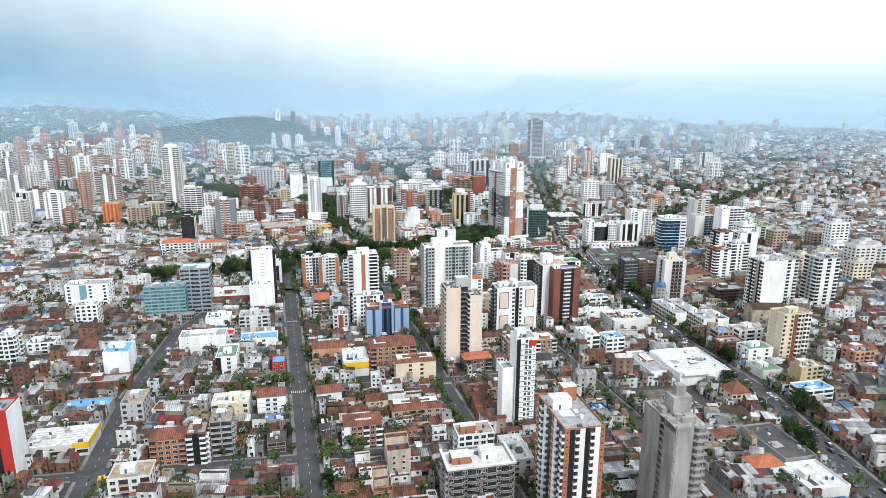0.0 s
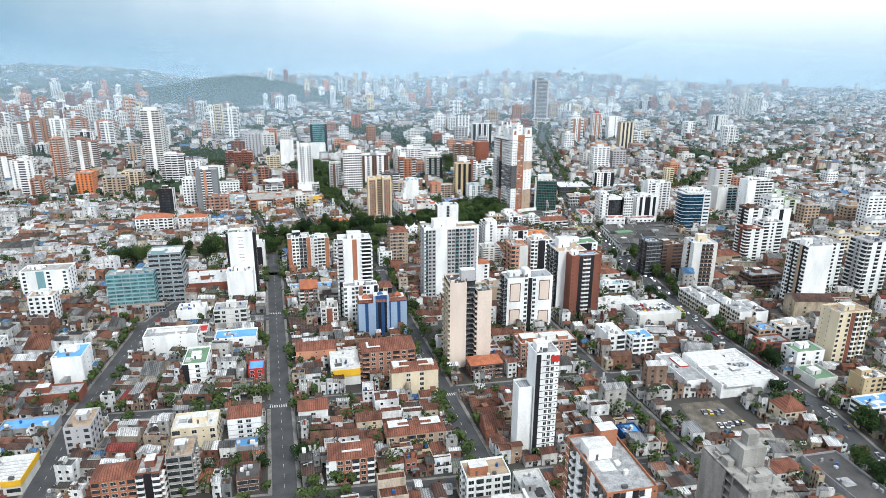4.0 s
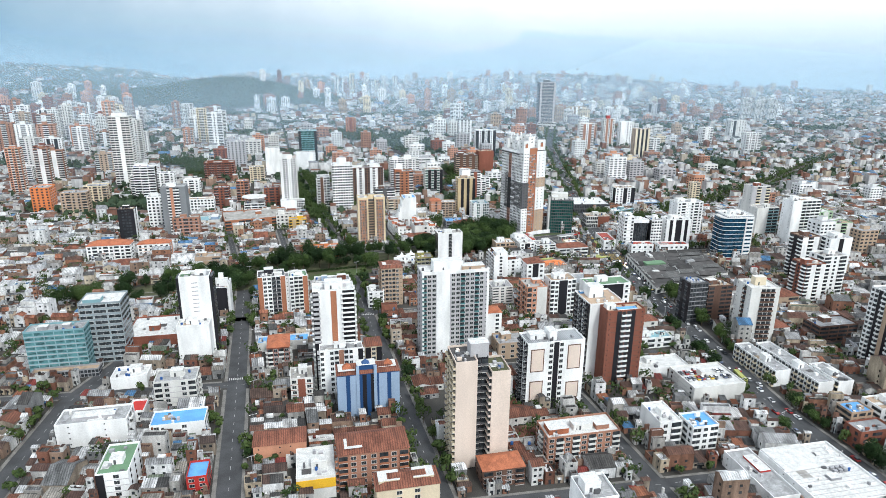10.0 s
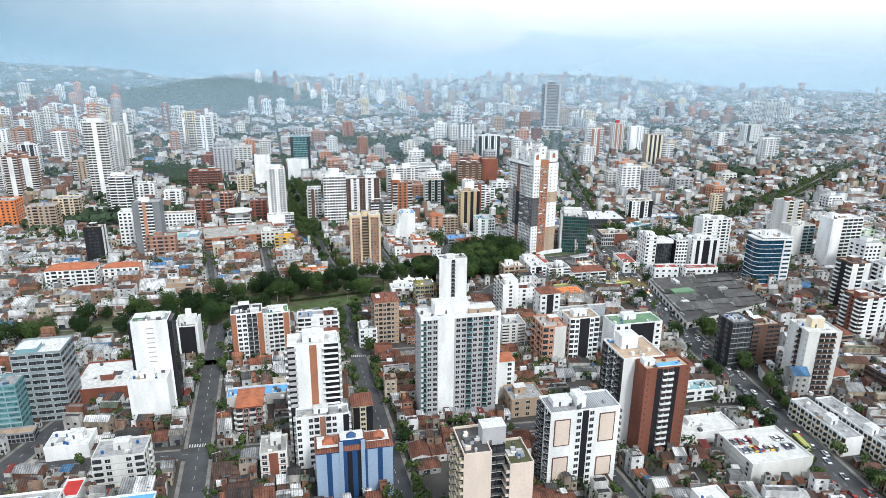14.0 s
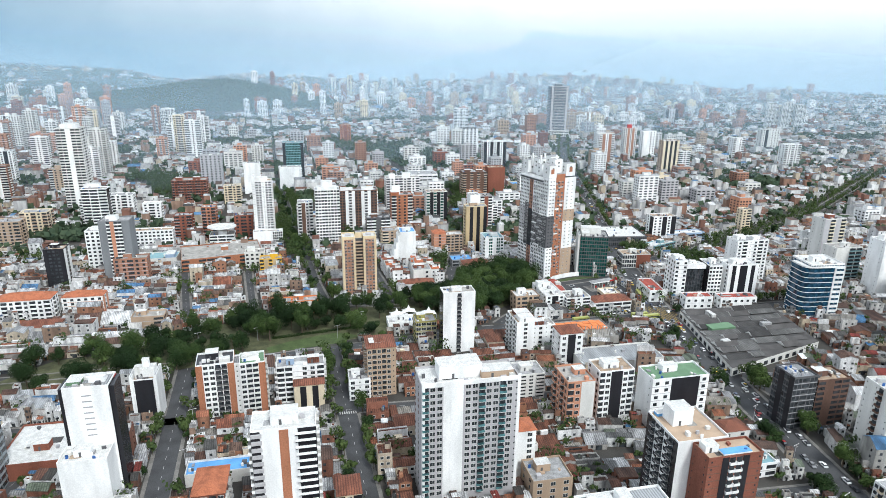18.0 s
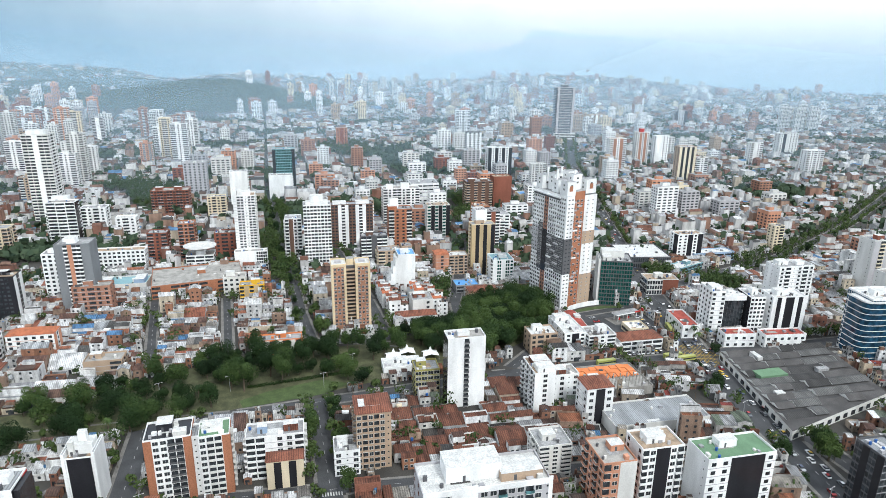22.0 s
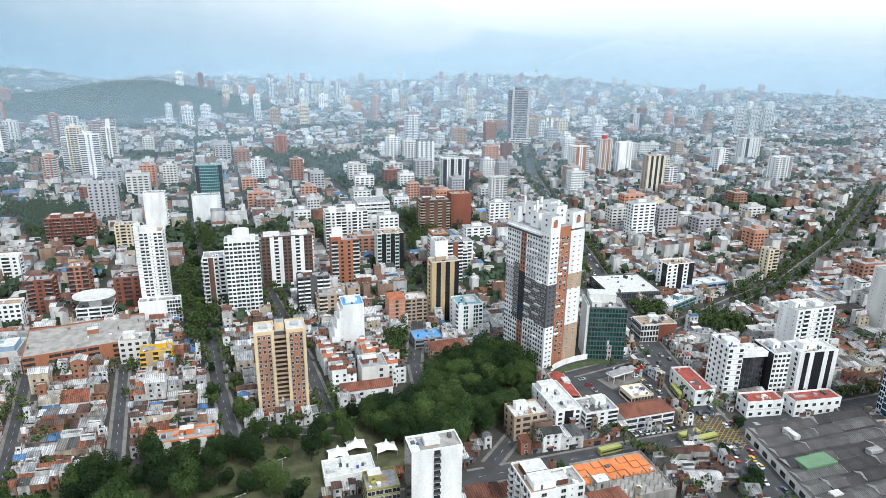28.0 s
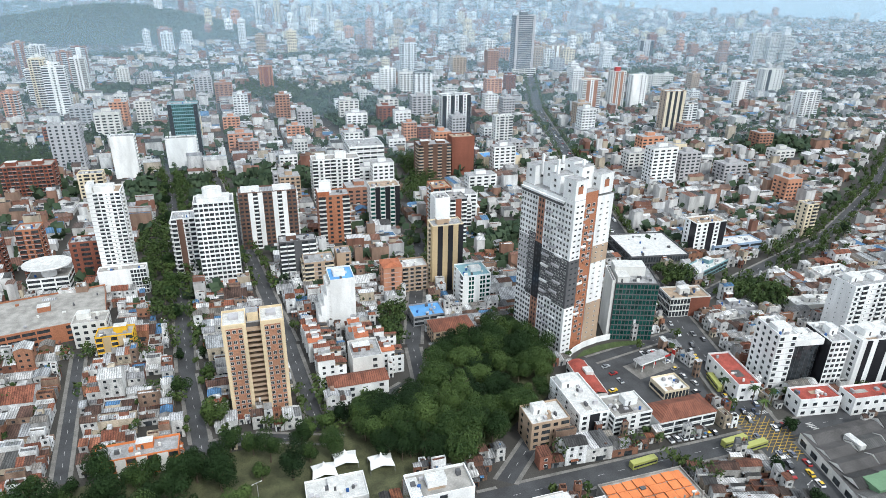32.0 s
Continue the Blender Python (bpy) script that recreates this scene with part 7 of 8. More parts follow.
def wood_patch(x, y):
    """Wooded patches between the far districts."""
    return noise.noise(Vector((x / 210, y / 130, 4.0))) > 0.24 + max(0, 1500 - y) / 2600 + (0.3 if x > 480 and y < 1750 else 0)



def wooded_hill(x, y):
    """The hill that carries no houses but on its top."""
    return math.exp(-(((x + 70) / 350) ** 2 + ((y - 2900) / 190) ** 2)) > 0.36


far, gardens = {}, []
for bx in range(-1600, 3600, 60):
    for by in range(1080, 4780, 62):
        if not in_view(bx + 30, by + 30, 60):
            continue
        if by > 1100 and wood_patch(bx + 30, by + 30) or wooded_hill(bx + 30, by + 30):
            continue
        if by > 2500 and bx < -330 and rng.random() < 0.45 or by > 3300 and rng.random() < 0.3:
            continue
        qs = []
        plots(bx, by, bx + 54, by + 56, rng.choice((9, 12, 15)) if by < 1700 else 15 if by < 2600 else 20, qs)
        wa, ro = far.setdefault((bx // 480, by // 496), (Pile(), Pile()))
        for (x0, y0, x1, y1) in qs:
            if rng.random() < (0.12 if by < 1500 else 0.2 if by < 2700 else 0.36) or not free(x0, y0, x1, y1):
                gardens.append((x0, y0, x1, y1))
                continue
            w, d = x1 - x0 - 0.4, y1 - y0 - 0.8
            h = rng.choices((3.2, 5.6, 8.8, 13.0), (0.5, 0.3, 0.12, 0.08))[0] * rng.uniform(0.9, 1.2)
            m = pose(x0, y0, rise((x0 + x1) / 2, (y0 + y1) / 2) - (0 if by < 2000 else 0.8), rz=rng.uniform(-4, 4))
            if by > 2100:
                a, b = Pile(), Pile()
                if rng.random() < 0.5:
                    a.box(0, 0, 0, w, d * 0.8, h + 1, WALLS_ISL)
                    b.face([(0.2, 0.2, h + 1.05), (w - 0.2, 0.2, h + 1.05), (w - 0.2, d * 0.8 - 0.2, h + 1.05), (0.2, d * 0.8 - 0.2, h + 1.05)], ROOFS_ISL)
                else:
                    pitched(a, b, 0, 0, w, d * 0.85, h + 0.8, WALLS_ISL, ROOFS_ISL, rng.random() < 0.7)
            else:
                style = rng.choices(("flat", "gable", "shed", "steps"), (0.28, 0.34, 0.24, 0.14))[0]
                a, b = house_shape(WALLS_ISL, ROOFS_ISL, w, d, h, style, by < 1500)
            add_pile(wa, a, m)
            add_pile(ro, b, m)
far = {k: v for k, v in far.items() if v[0].f}
for key, (wa, ro) in far.items():
    root = part("houses", wa, None)
    tagged(root, "distant low houses, white and brick walled", "houses", kind="stuff")
    part("roof", ro, root, kind="stuff", grid=True)

# distant apartment towers, most of them in the cluster beyond the first streets
ZONES = [((-420, 1060, -230, 1700), 34, (20, 60)), ((-520, 1450, -60, 2250), 95, (28, 80)), ((-640, 1900, -250, 2500), 60, (30, 75)), ((-60, 1500, 420, 2100), 34, (16, 42)), ((230, 1220, 560, 1700), 32, (16, 40)), ((420, 1700, 900, 2300), 30, (20, 50)), ((0, 2500, 500, 3300), 34, (25, 70)), ((500, 2500, 1300, 3900), 40, (25, 60)), ((560, 1050, 800, 1500), 10, (14, 30)), ((120, 1200, 300, 1500), 16, (16, 36)), ((480, 640, 640, 850), 16, (20, 40)), ((900, 2200, 2200, 3600), 40, (20, 45)), ((500, 3000, 1700, 4500), 70, (22, 55)), ((-700, 2450, -330, 2900), 26, (24, 60)), ((-60, 3900, 420, 4400), 14, (16, 34)), ((1300, 3300, 2800, 4600), 40, (20, 45)), ((420, 2150, 1250, 2900), 40, (18, 44))]
STYLES = [(W, "bwb"), (PINKBRICK, "wbw"), (OFF, "wwww"), (TAN, "bwwb"), (W, "wdwdw"), (BRICK, "bsb"), (CREAM, "wbbw"), (MIDGREY, "vsv"), (W, "vwv"), (SALMON, "wbwb"), (W, "wbwb"), (OFF, "bwwb"), (W, "wvw"), (PINKBRICK, "bsb")]
placed, far_towers = 0, Pile()
COLOUR_NAMES = {W: "white", PINKBRICK: "pink brick", OFF: "off-white", TAN: "tan", BRICK: "red brick", CREAM: "cream", MIDGREY: "grey", SALMON: "salmon"}
for (x0, y0, x1, y1), count, (h0, h1) in ZONES:
    for _ in range(count):
        x, y = rng.uniform(x0, x1), rng.uniform(y0, y1)
        w, d = rng.uniform(14, 26), rng.uniform(14, 20)
        if not in_view(x, y, 40) or not free(x, y, x + w, y + d):
            continue
        mat, spec = rng.choice(STYLES)
        h = rng.uniform(h0, h1) * rng.uniform(0.75, 1.0)
        if placed < 120 and y < 2300:
            lab = COLOUR_NAMES[mat]
            tower("apartment_tower", lab + " distant apartment tower with flat roof", x, y, w, d, h, mat, spec, "wbw" if x > 60 else "", "wbw" if x <= 60 else "", accent=W, rail=OFF, single=False, tops=((0.3, 0.3, 6, 6, rng.uniform(2, 5), mat),), base_z=rise(x + w / 2, y + d / 2) - 0.5)
            placed += 1
            continue
        claim(x, y, w, d)
        z0 = rise(x + w / 2, y + d / 2) - 0.5
        singly = placed < 215 and y < 2600
        placed += 1
        p, glazing = Pile(), Pile()
        p.box(0, 0, 0, w, d, h, mat, ROOFGREY)
        p.box(w * 0.3, d * 0.3, h, w * 0.65, d * 0.7, h + 3.2, mat, ROOFGREY)
        side_x, out = (w + 0.05, 1) if x <= 60 else (-0.05, -1)
        for k in range(int(h / 3.1)):
            z = 1 + k * 3.1
            for c in range(4):
                u = w * (c + 0.2) / 4
                glazing.face([(u, -0.05, z), (u + w * 0.15, -0.05, z), (u + w * 0.15, -0.05, z + 1.5), (u, -0.05, z + 1.5)], PANE)
            for c in range(3):
                v = d * (c + 0.25) / 3
                q4 = [(side_x, v, z), (side_x, v + d * 0.16, z), (side_x, v + d * 0.16, z + 1.5), (side_x, v, z + 1.5)]
                glazing.face(q4 if out > 0 else q4[::-1], PANE)
        if singly:
            block = part("apartment_tower", p, None, site_pose(x, y, z0))
            tagged(block, COLOUR_NAMES[mat] + " far apartment tower with rows of windows", "apartment building")
            part("window", glazing, block, kind="stuff")
        else:
            add_pile(far_towers, p, pose(x, y, z0))
            add_pile(far_towers, glazing, pose(x, y, z0))

tagged(part("apartment_towers", far_towers, None), "furthest apartment towers in white, brick and cream", "apartment buildings", kind="stuff")

# ---- trees ----


def blob_crown(radius, height, leaves, seed, mat):
    """Crown of many small leaf clumps on uneven lobes."""
    q = random.Random(seed)
    lobes = []
    for k in range(9):
        a = q.uniform(0, 2 * math.pi)
        rr = radius * q.uniform(0.15, 0.62)
        lobes.append((Vector((rr * math.cos(a), rr * math.sin(a), height * q.uniform(0.45, 0.85))), radius * q.uniform(0.35, 0.6)))
    p = Pile()
    for k in range(leaves):
        c, rad = q.choice(lobes)
        n = Vector((q.gauss(0, 1), q.gauss(0, 1), q.gauss(0.25, 1))).normalized()
        pos = c + n * rad * q.uniform(0.78, 1.03)
        pos.z = max(height * 0.25, pos.z)
        s = q.uniform(0.2, 0.46)
        t1 = n.cross(Vector((q.gauss(0, 1), q.gauss(0, 1), q.gauss(0, 1)))).normalized()
        t2 = (n + Vector((q.gauss(0, 0.5), q.gauss(0, 0.5), q.gauss(0, 0.5)))).normalized().cross(t1)
        p.face([tuple(pos - t1 * s), tuple(pos - t2 * s * 0.6), tuple(pos + t1 * s), tuple(pos + t2 * s * 0.6)], mat)
    return p


def trunk_pile(height, thick, seed):
    q = random.Random(seed)
    p = Pile()

    def limb(a, b, r0, r1):
        way = (b - a).normalized()
        u = way.orthogonal().normalized()
        v = way.cross(u)
        n = 6
        ring0 = [a + (u * math.cos(k * math.tau / n) + v * math.sin(k * math.tau / n)) * r0 for k in range(n)]
        ring1 = [b + (u * math.cos(k * math.tau / n) + v * math.sin(k * math.tau / n)) * r1 for k in range(n)]
        for k in range(n):
            j = (k + 1) % n
            p.face([tuple(ring0[k]), tuple(ring0[j]), tuple(ring1[j]), tuple(ring1[k])], BARK)

    top = Vector((q.uniform(-0.3, 0.3), q.uniform(-0.3, 0.3), height * 0.5))
    limb(Vector((0, 0, 0)), top, thick, thick * 0.6)
    for k in range(5):
        a = q.uniform(0, math.tau)
        limb(top * q.uniform(0.7, 1.0), top + Vector((math.cos(a) * height * 0.25, math.sin(a) * height * 0.25, height * q.uniform(0.15, 0.35))), thick * 0.45, thick * 0.12)
    return p


PROTOS = []
for k, (rad, hgt, leaves) in enumerate(((3.2, 6.5, 1200), (4.2, 8.0, 1900), (5.5, 10.5, 2900), (6.8, 12.5, 4200), (2.2, 5.0, 700), (7.8, 13.5, 5400), (6.2, 15.0, 4000))):
    root = part("tree", trunk_pile(hgt, 0.16 + hgt * 0.018, 40 + k), None, pose(0, -200 - 20 * k, -60))
    tagged(root, "leafy green broadleaf tree", "tree", "trees of the park and streets")
    part("crown", blob_crown(rad, hgt, leaves, 60 + k, LEAF), root)
    PROTOS.append(root)



def palm_pile(height, seed):
    """Drooping fronds round the head of a palm."""
    w = random.Random(seed)
    p = Pile()
    for k in range(18):
        a = k * math.tau / 18 + w.uniform(-0.1, 0.1)
        out, ln, up = Vector((math.cos(a), math.sin(a), 0)), w.uniform(2.4, 3.4), w.uniform(0.2, 1.4)
        side = Vector((-math.sin(a), math.cos(a), 0))
        last = None
        for e in range(5):
            t = e / 4
            c = Vector((0, 0, height)) + out * ln * t + Vector((0, 0, up * t * 1.6 - 2.6 * t * t))
            wd = 0.42 * (1 - t) + 0.06
            row = (tuple(c - side * wd - Vector((0, 0, 0.15))), tuple(c), tuple(c + side * wd - Vector((0, 0, 0.15))))
            if last:
                p.face([last[0], last[1], row[1], row[0]], LEAF)
                p.face([last[1], last[2], row[2], row[1]], LEAF)
            last = row
    return p


def avenue_x(y):
    """The middle of the avenue."""
    for (x0, y0), (x1, y1) in (((252, 270), (280, 430)), ((280, 430), (283, 540)), ((283, 540), (330, 860))):
        if y <= y1:
            return x0 + (x1 - x0) * (y - y0) / (y1 - y0)
    return 330


stem = Pile()
stem.prism([(0.22 * math.cos(k * math.tau / 8), 0.22 * math.sin(k * math.tau / 8)) for k in range(8)], 0, 9.0, BARK)
palm = part("palm_tree", stem, None, site_pose(178, 884, 0.1, sized=False))
tagged(palm, "tall palm tree with drooping fronds", "palm tree", "palms near the park")
part("crown", palm_pile(9.0, 4), palm)
for x, y in ((182, 888), (186, 880), (174, 893), (190, 898), (-50, 585), (2, 805), (40, 838), (336, 872), (340, 884), (346, 879), (331, 895), (210, 905), (118, 830)):
    copy_thing(palm, site_pose(x, y, 0.05, rz=x * 7, sized=False))

post = Pile()
post.prism([(0.1 * math.cos(k * math.tau / 6), 0.1 * math.sin(k * math.tau / 6)) for k in range(6)], 0, 9, MIDGREY)
lamp = part("street_lamp", post, None, site_pose(86, 866, 0.05, sized=False))
tagged(lamp, "tall grey street lamp with two arms", "street lamp", "lamps of the park and avenues")
arm = Pile()
arm.box(-1.5, -0.06, 8.8, 1.5, 0.06, 8.95, MIDGREY, bottom=True)
part("arm", arm, lamp)
for s0 in (-1, 1):
    head = Pile()
    head.box(s0 * 1.5 - 0.35, -0.16, 8.75, s0 * 1.5 + 0.35, 0.16, 8.9, OFFWHITE, bottom=True)
    part("lamp_head", head, lamp)
for x, y in [(55, 850), (122, 872), (150, 848), (20, 846), (104, 846)] + [(25.5 + 0.2 * (k % 2), 270 + k * 42) for k in range(13)] + [(avenue_x(352 + 42 * k) - 9.5, 352 + 42 * k) for k in range(12)]:
    copy_thing(lamp, site_pose(x, y, 0.05, rz=20, sized=False))
q = random.Random(11)


def tree_at(x, y, k):
    for a, b, c, d in FOOTPRINTS:
        if a + 0.4 < x < c - 0.4 and b + 0.4 < y < d - 0.4:
            return
    ob = copy_thing(PROTOS[k], site_pose(x, y, 0, rz=q.uniform(0, 360), sized=False))
    s = q.uniform(0.85, 1.2)
    ob.scale = (s, s, s * q.uniform(0.9, 1.1))


def grow(poly, gap, count, kinds, gate=None):
    """Trees scattered over a polygon, none closer than gap."""
    done = []
    xs, ys = [v[0] for v in poly], [v[1] for v in poly]
    for _ in range(count * 12):
        x, y = q.uniform(min(xs), max(xs)), q.uniform(min(ys), max(ys))
        if len(done) >= count or not inside(poly, x, y) or gate and gate(x, y):
            continue
        if all((x - u) ** 2 + (y - v) ** 2 > gap * gap for u, v in done):
            done.append((x, y))
            tree_at(x, y, q.choice(kinds))


LAWN_EDGE = [(60, 828), (104, 838), (118, 852), (98, 864), (66, 850)]
grow(PARK, 6.5, 100, (1, 2, 2, 3, 3, 6), lambda x, y: inside(LAWN_EDGE, x, y) or (136 < x < 178 and 855 < y < 892) or (x < -25 and q.random() < 0.55))
grow(GROVE, 6.8, 75, (2, 3, 5, 6, 5))
grow(SQUARE, 7, 22, (1, 2, 3))
for y in range(250, 820, 9):
    for x in (7.5, 23.5):
        if q.random() < 0.22:
            tree_at(x + q.uniform(-0.6, 0.6), y + q.uniform(-3, 3), q.choice((0, 0, 1, 4)))
for y in range(480, 830, 9):
    for x in (93.5, 107):
        if q.random() < 0.2:
            tree_at(x + q.uniform(-0.6, 0.6), y + q.uniform(-3, 3), q.choice((0, 1, 1, 2)))
for y in range(860, 1400, 9):
    for dx in (-6, 6):
        if q.random() < 0.2:
            tree_at(100 - (y - 990) * 0.042 + dx, y + q.uniform(-3, 3), q.choice((0, 1, 2)))
for k in range(70):
    t = q.random()
    tree_at(avenue_x(330 + 530 * t) + q.choice((-11, 10, 11)) + q.uniform(-1, 1), 330 + 530 * t, q.choice((0, 1, 2, 4)))

# dense street trees and garden trees, joined


def small_tree(p, x, y, z, s, leaves, mat):
    """A short stem and an uneven crown of leaf clumps."""
    lobes = [(Vector((x + q.gauss(0, s * 0.4), y + q.gauss(0, s * 0.4), z + 1.6 + s * q.uniform(0.7, 1.5))), s * q.uniform(0.45, 0.8)) for _ in range(4)]
    p.prism([(x + 0.14 * math.cos(k * math.tau / 5), y + 0.14 * math.sin(k * math.tau / 5)) for k in range(5)], z, z + 1.8 + s * 0.6, BARK)
    for k in range(leaves):
        c, rad = lobes[k % 4]
        n = Vector((q.gauss(0, 1), q.gauss(0, 1), q.gauss(0.35, 1))).normalized()
        c = c + n * rad * q.uniform(0.7, 1.1)
        c.z = max(z + 1.0, c.z)
        t1 = (n + Vector((q.gauss(0, 0.5), q.gauss(0, 0.5), q.gauss(0, 0.5)))).orthogonal().normalized() * q.uniform(0.5, 0.95)
        t2 = n.cross(t1)
        p.face([tuple(c - t1), tuple(c - t2 * 0.8), tuple(c + t1), tuple(c + t2 * 0.8)], mat)


street_trees = Pile()
for n, (a, b, half) in enumerate(ROADS):
    way = b - a
    side = Vector((-way.y, way.x, 0)).normalized()
    steps = int(way.length / 6.5)
    for k in range(steps):
        for lane in (-1, 1):
            c = a + way * ((k + q.uniform(0.2, 0.8)) / steps)
            x, y = c.x + side.x * lane * (half - 0.6 + q.uniform(-0.6, 0.5)), c.y + side.y * lane * (half - 0.6)
            thick = noise.noise(Vector((x * 0.03, y * 0.02, 2.0))) + (0.5 if 90 < x < 110 else 0.16)
            if y > 1080:
                thick = 0.85
            if not (235 < y < 2300) or not in_view(x, y) or q.random() > thick:
                continue
            if any(e < x < g and f < y < h for e, f, g, h in FOOTPRINTS):
                continue
            if any(m != n and abs((x - r0.x) * (r1 - r0).y - (y - r0.y) * (r1 - r0).x) / (r1 - r0).length < hw - 1.5 and -hw < ((x - r0.x) * (r1 - r0).x + (y - r0.y) * (r1 - r0).y) / (r1 - r0).length < (r1 - r0).length + hw for m, (r0, r1, hw) in enumerate(ROADS)):
                continue
            small_tree(street_trees, x, y, 0.05, q.choice((1.7, 2.2, 2.7, 3.2, 3.8)), 130 if y < 900 else 60 if y < 1300 else 34, STREETLEAF)
tagged(part("street_trees", street_trees, None), "dense dark green street trees beside the roads", "trees", kind="stuff")

shrubs = Pile()
for k in range(2600):
    y = q.uniform(300, 1080)
    x = q.uniform(-0.36 * y, 0.78 * y)
    if not free(x - 1.2, y - 1.2, x + 1.2, y + 1.2):
        continue
    small_tree(shrubs, x, y, 0.0, q.choice((1.2, 1.6, 2.0, 2.6, 3.4, 4.6)), 60, STREETLEAF)
for poly, gap in COPSES:
    xs, ys, far_off = [v[0] for v in poly], [v[1] for v in poly], poly[0][1] > 1300
    x = min(xs)
    while x < max(xs):
        y = min(ys)
        while y < max(ys):
            u, v = x + q.uniform(-0.45, 0.45) * gap, y + q.uniform(-0.45, 0.45) * gap
            y += gap
            if not inside(poly, u, v) or any(e - 1 < u < g + 1 and f - 1 < v < h + 1 for e, f, g, h in FOOTPRINTS):
                continue
            if on_road(u - 0.6, v - 0.6, u + 0.6, v + 0.6) and q.random() < 0.75:
                continue
            small_tree(shrubs, u, v, 0.0, q.choice((2.8, 3.4, 4.0, 4.8)), 60 if far_off else 110, STREETLEAF)
        x += gap
tagged(part("shrubs", shrubs, None), "green garden trees and bushes between houses", "plants", kind="stuff")

# clipped hedge beside the park lawn
hedge = Pile()
for k in range(1500):
    t = q.random()
    c = Vector((64 + 58 * t, 852 + 14 * t, 0)) + Vector((q.uniform(-0.3, 0.3), q.uniform(-0.9, 0.9), q.uniform(0.2, 1.7)))
    n = Vector((q.gauss(0, 1), q.gauss(0, 1), q.gauss(0.3, 1))).normalized()
    t1 = n.orthogonal().normalized() * q.uniform(0.25, 0.45)
    t2 = n.cross(t1)
    hedge.face([tuple(c - t1), tuple(c - t2), tuple(c + t1), tuple(c + t2)], LEAF)
tagged(part("hedge", hedge, None), "long clipped green hedge beside the lawn", "hedge", kind="stuff")

# woods and garden trees further off, joined
woods = Pile()
for k in range(42000 + len(gardens)):
    z = q.random()
    if k >= 42000:
        x0, y0, x1, y1 = gardens[k - 42000]
        x, y = q.uniform(x0, x1), q.uniform(y0, y1)
        if not free(x - 2, y - 2, x + 2, y + 2):
            continue
        z = 0.5
    elif z < 0.32:
        x, y = q.gauss(-70, 190), q.gauss(2880, 110)
        if not wooded_hill(x, y):
            continue
    elif z < 0.62:
        x, y = -330 - abs(q.gauss(0, 480)), q.uniform(2450, 4700)
    else:
        y = q.uniform(1080, 4700)
        x = q.uniform(-0.36 * y, 0.78 * y)
        if not free(x - 2, y - 2, x + 2, y + 2) and q.random() < 0.7:
            continue
    if z > 0.62 and k % 3 and y < 2600:
        for _ in range(40):
            y = q.uniform(1090, 2600)
            x = q.uniform(-0.36 * y, 0.78 * y)
            if wood_patch(x, y) and free(x - 3, y - 3, x + 3, y + 3):
                break
        else:
            continue
    z0 = rise(x, y)
    s = q.uniform(3.0, 6.0)
    for _ in range(5):
        c = Vector((x + q.gauss(0, s * 0.5), y + q.gauss(0, s * 0.5), z0 + s * q.uniform(0.6, 1.6)))
        n = Vector((q.gauss(0, 1), q.gauss(-0.6, 1), q.gauss(0.5, 1))).normalized()
        t1 = n.orthogonal().normalized() * s * 0.7
        t2 = n.cross(t1)
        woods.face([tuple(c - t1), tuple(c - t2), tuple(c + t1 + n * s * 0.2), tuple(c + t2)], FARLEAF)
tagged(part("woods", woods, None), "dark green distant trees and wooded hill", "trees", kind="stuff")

# ---- vehicles ----


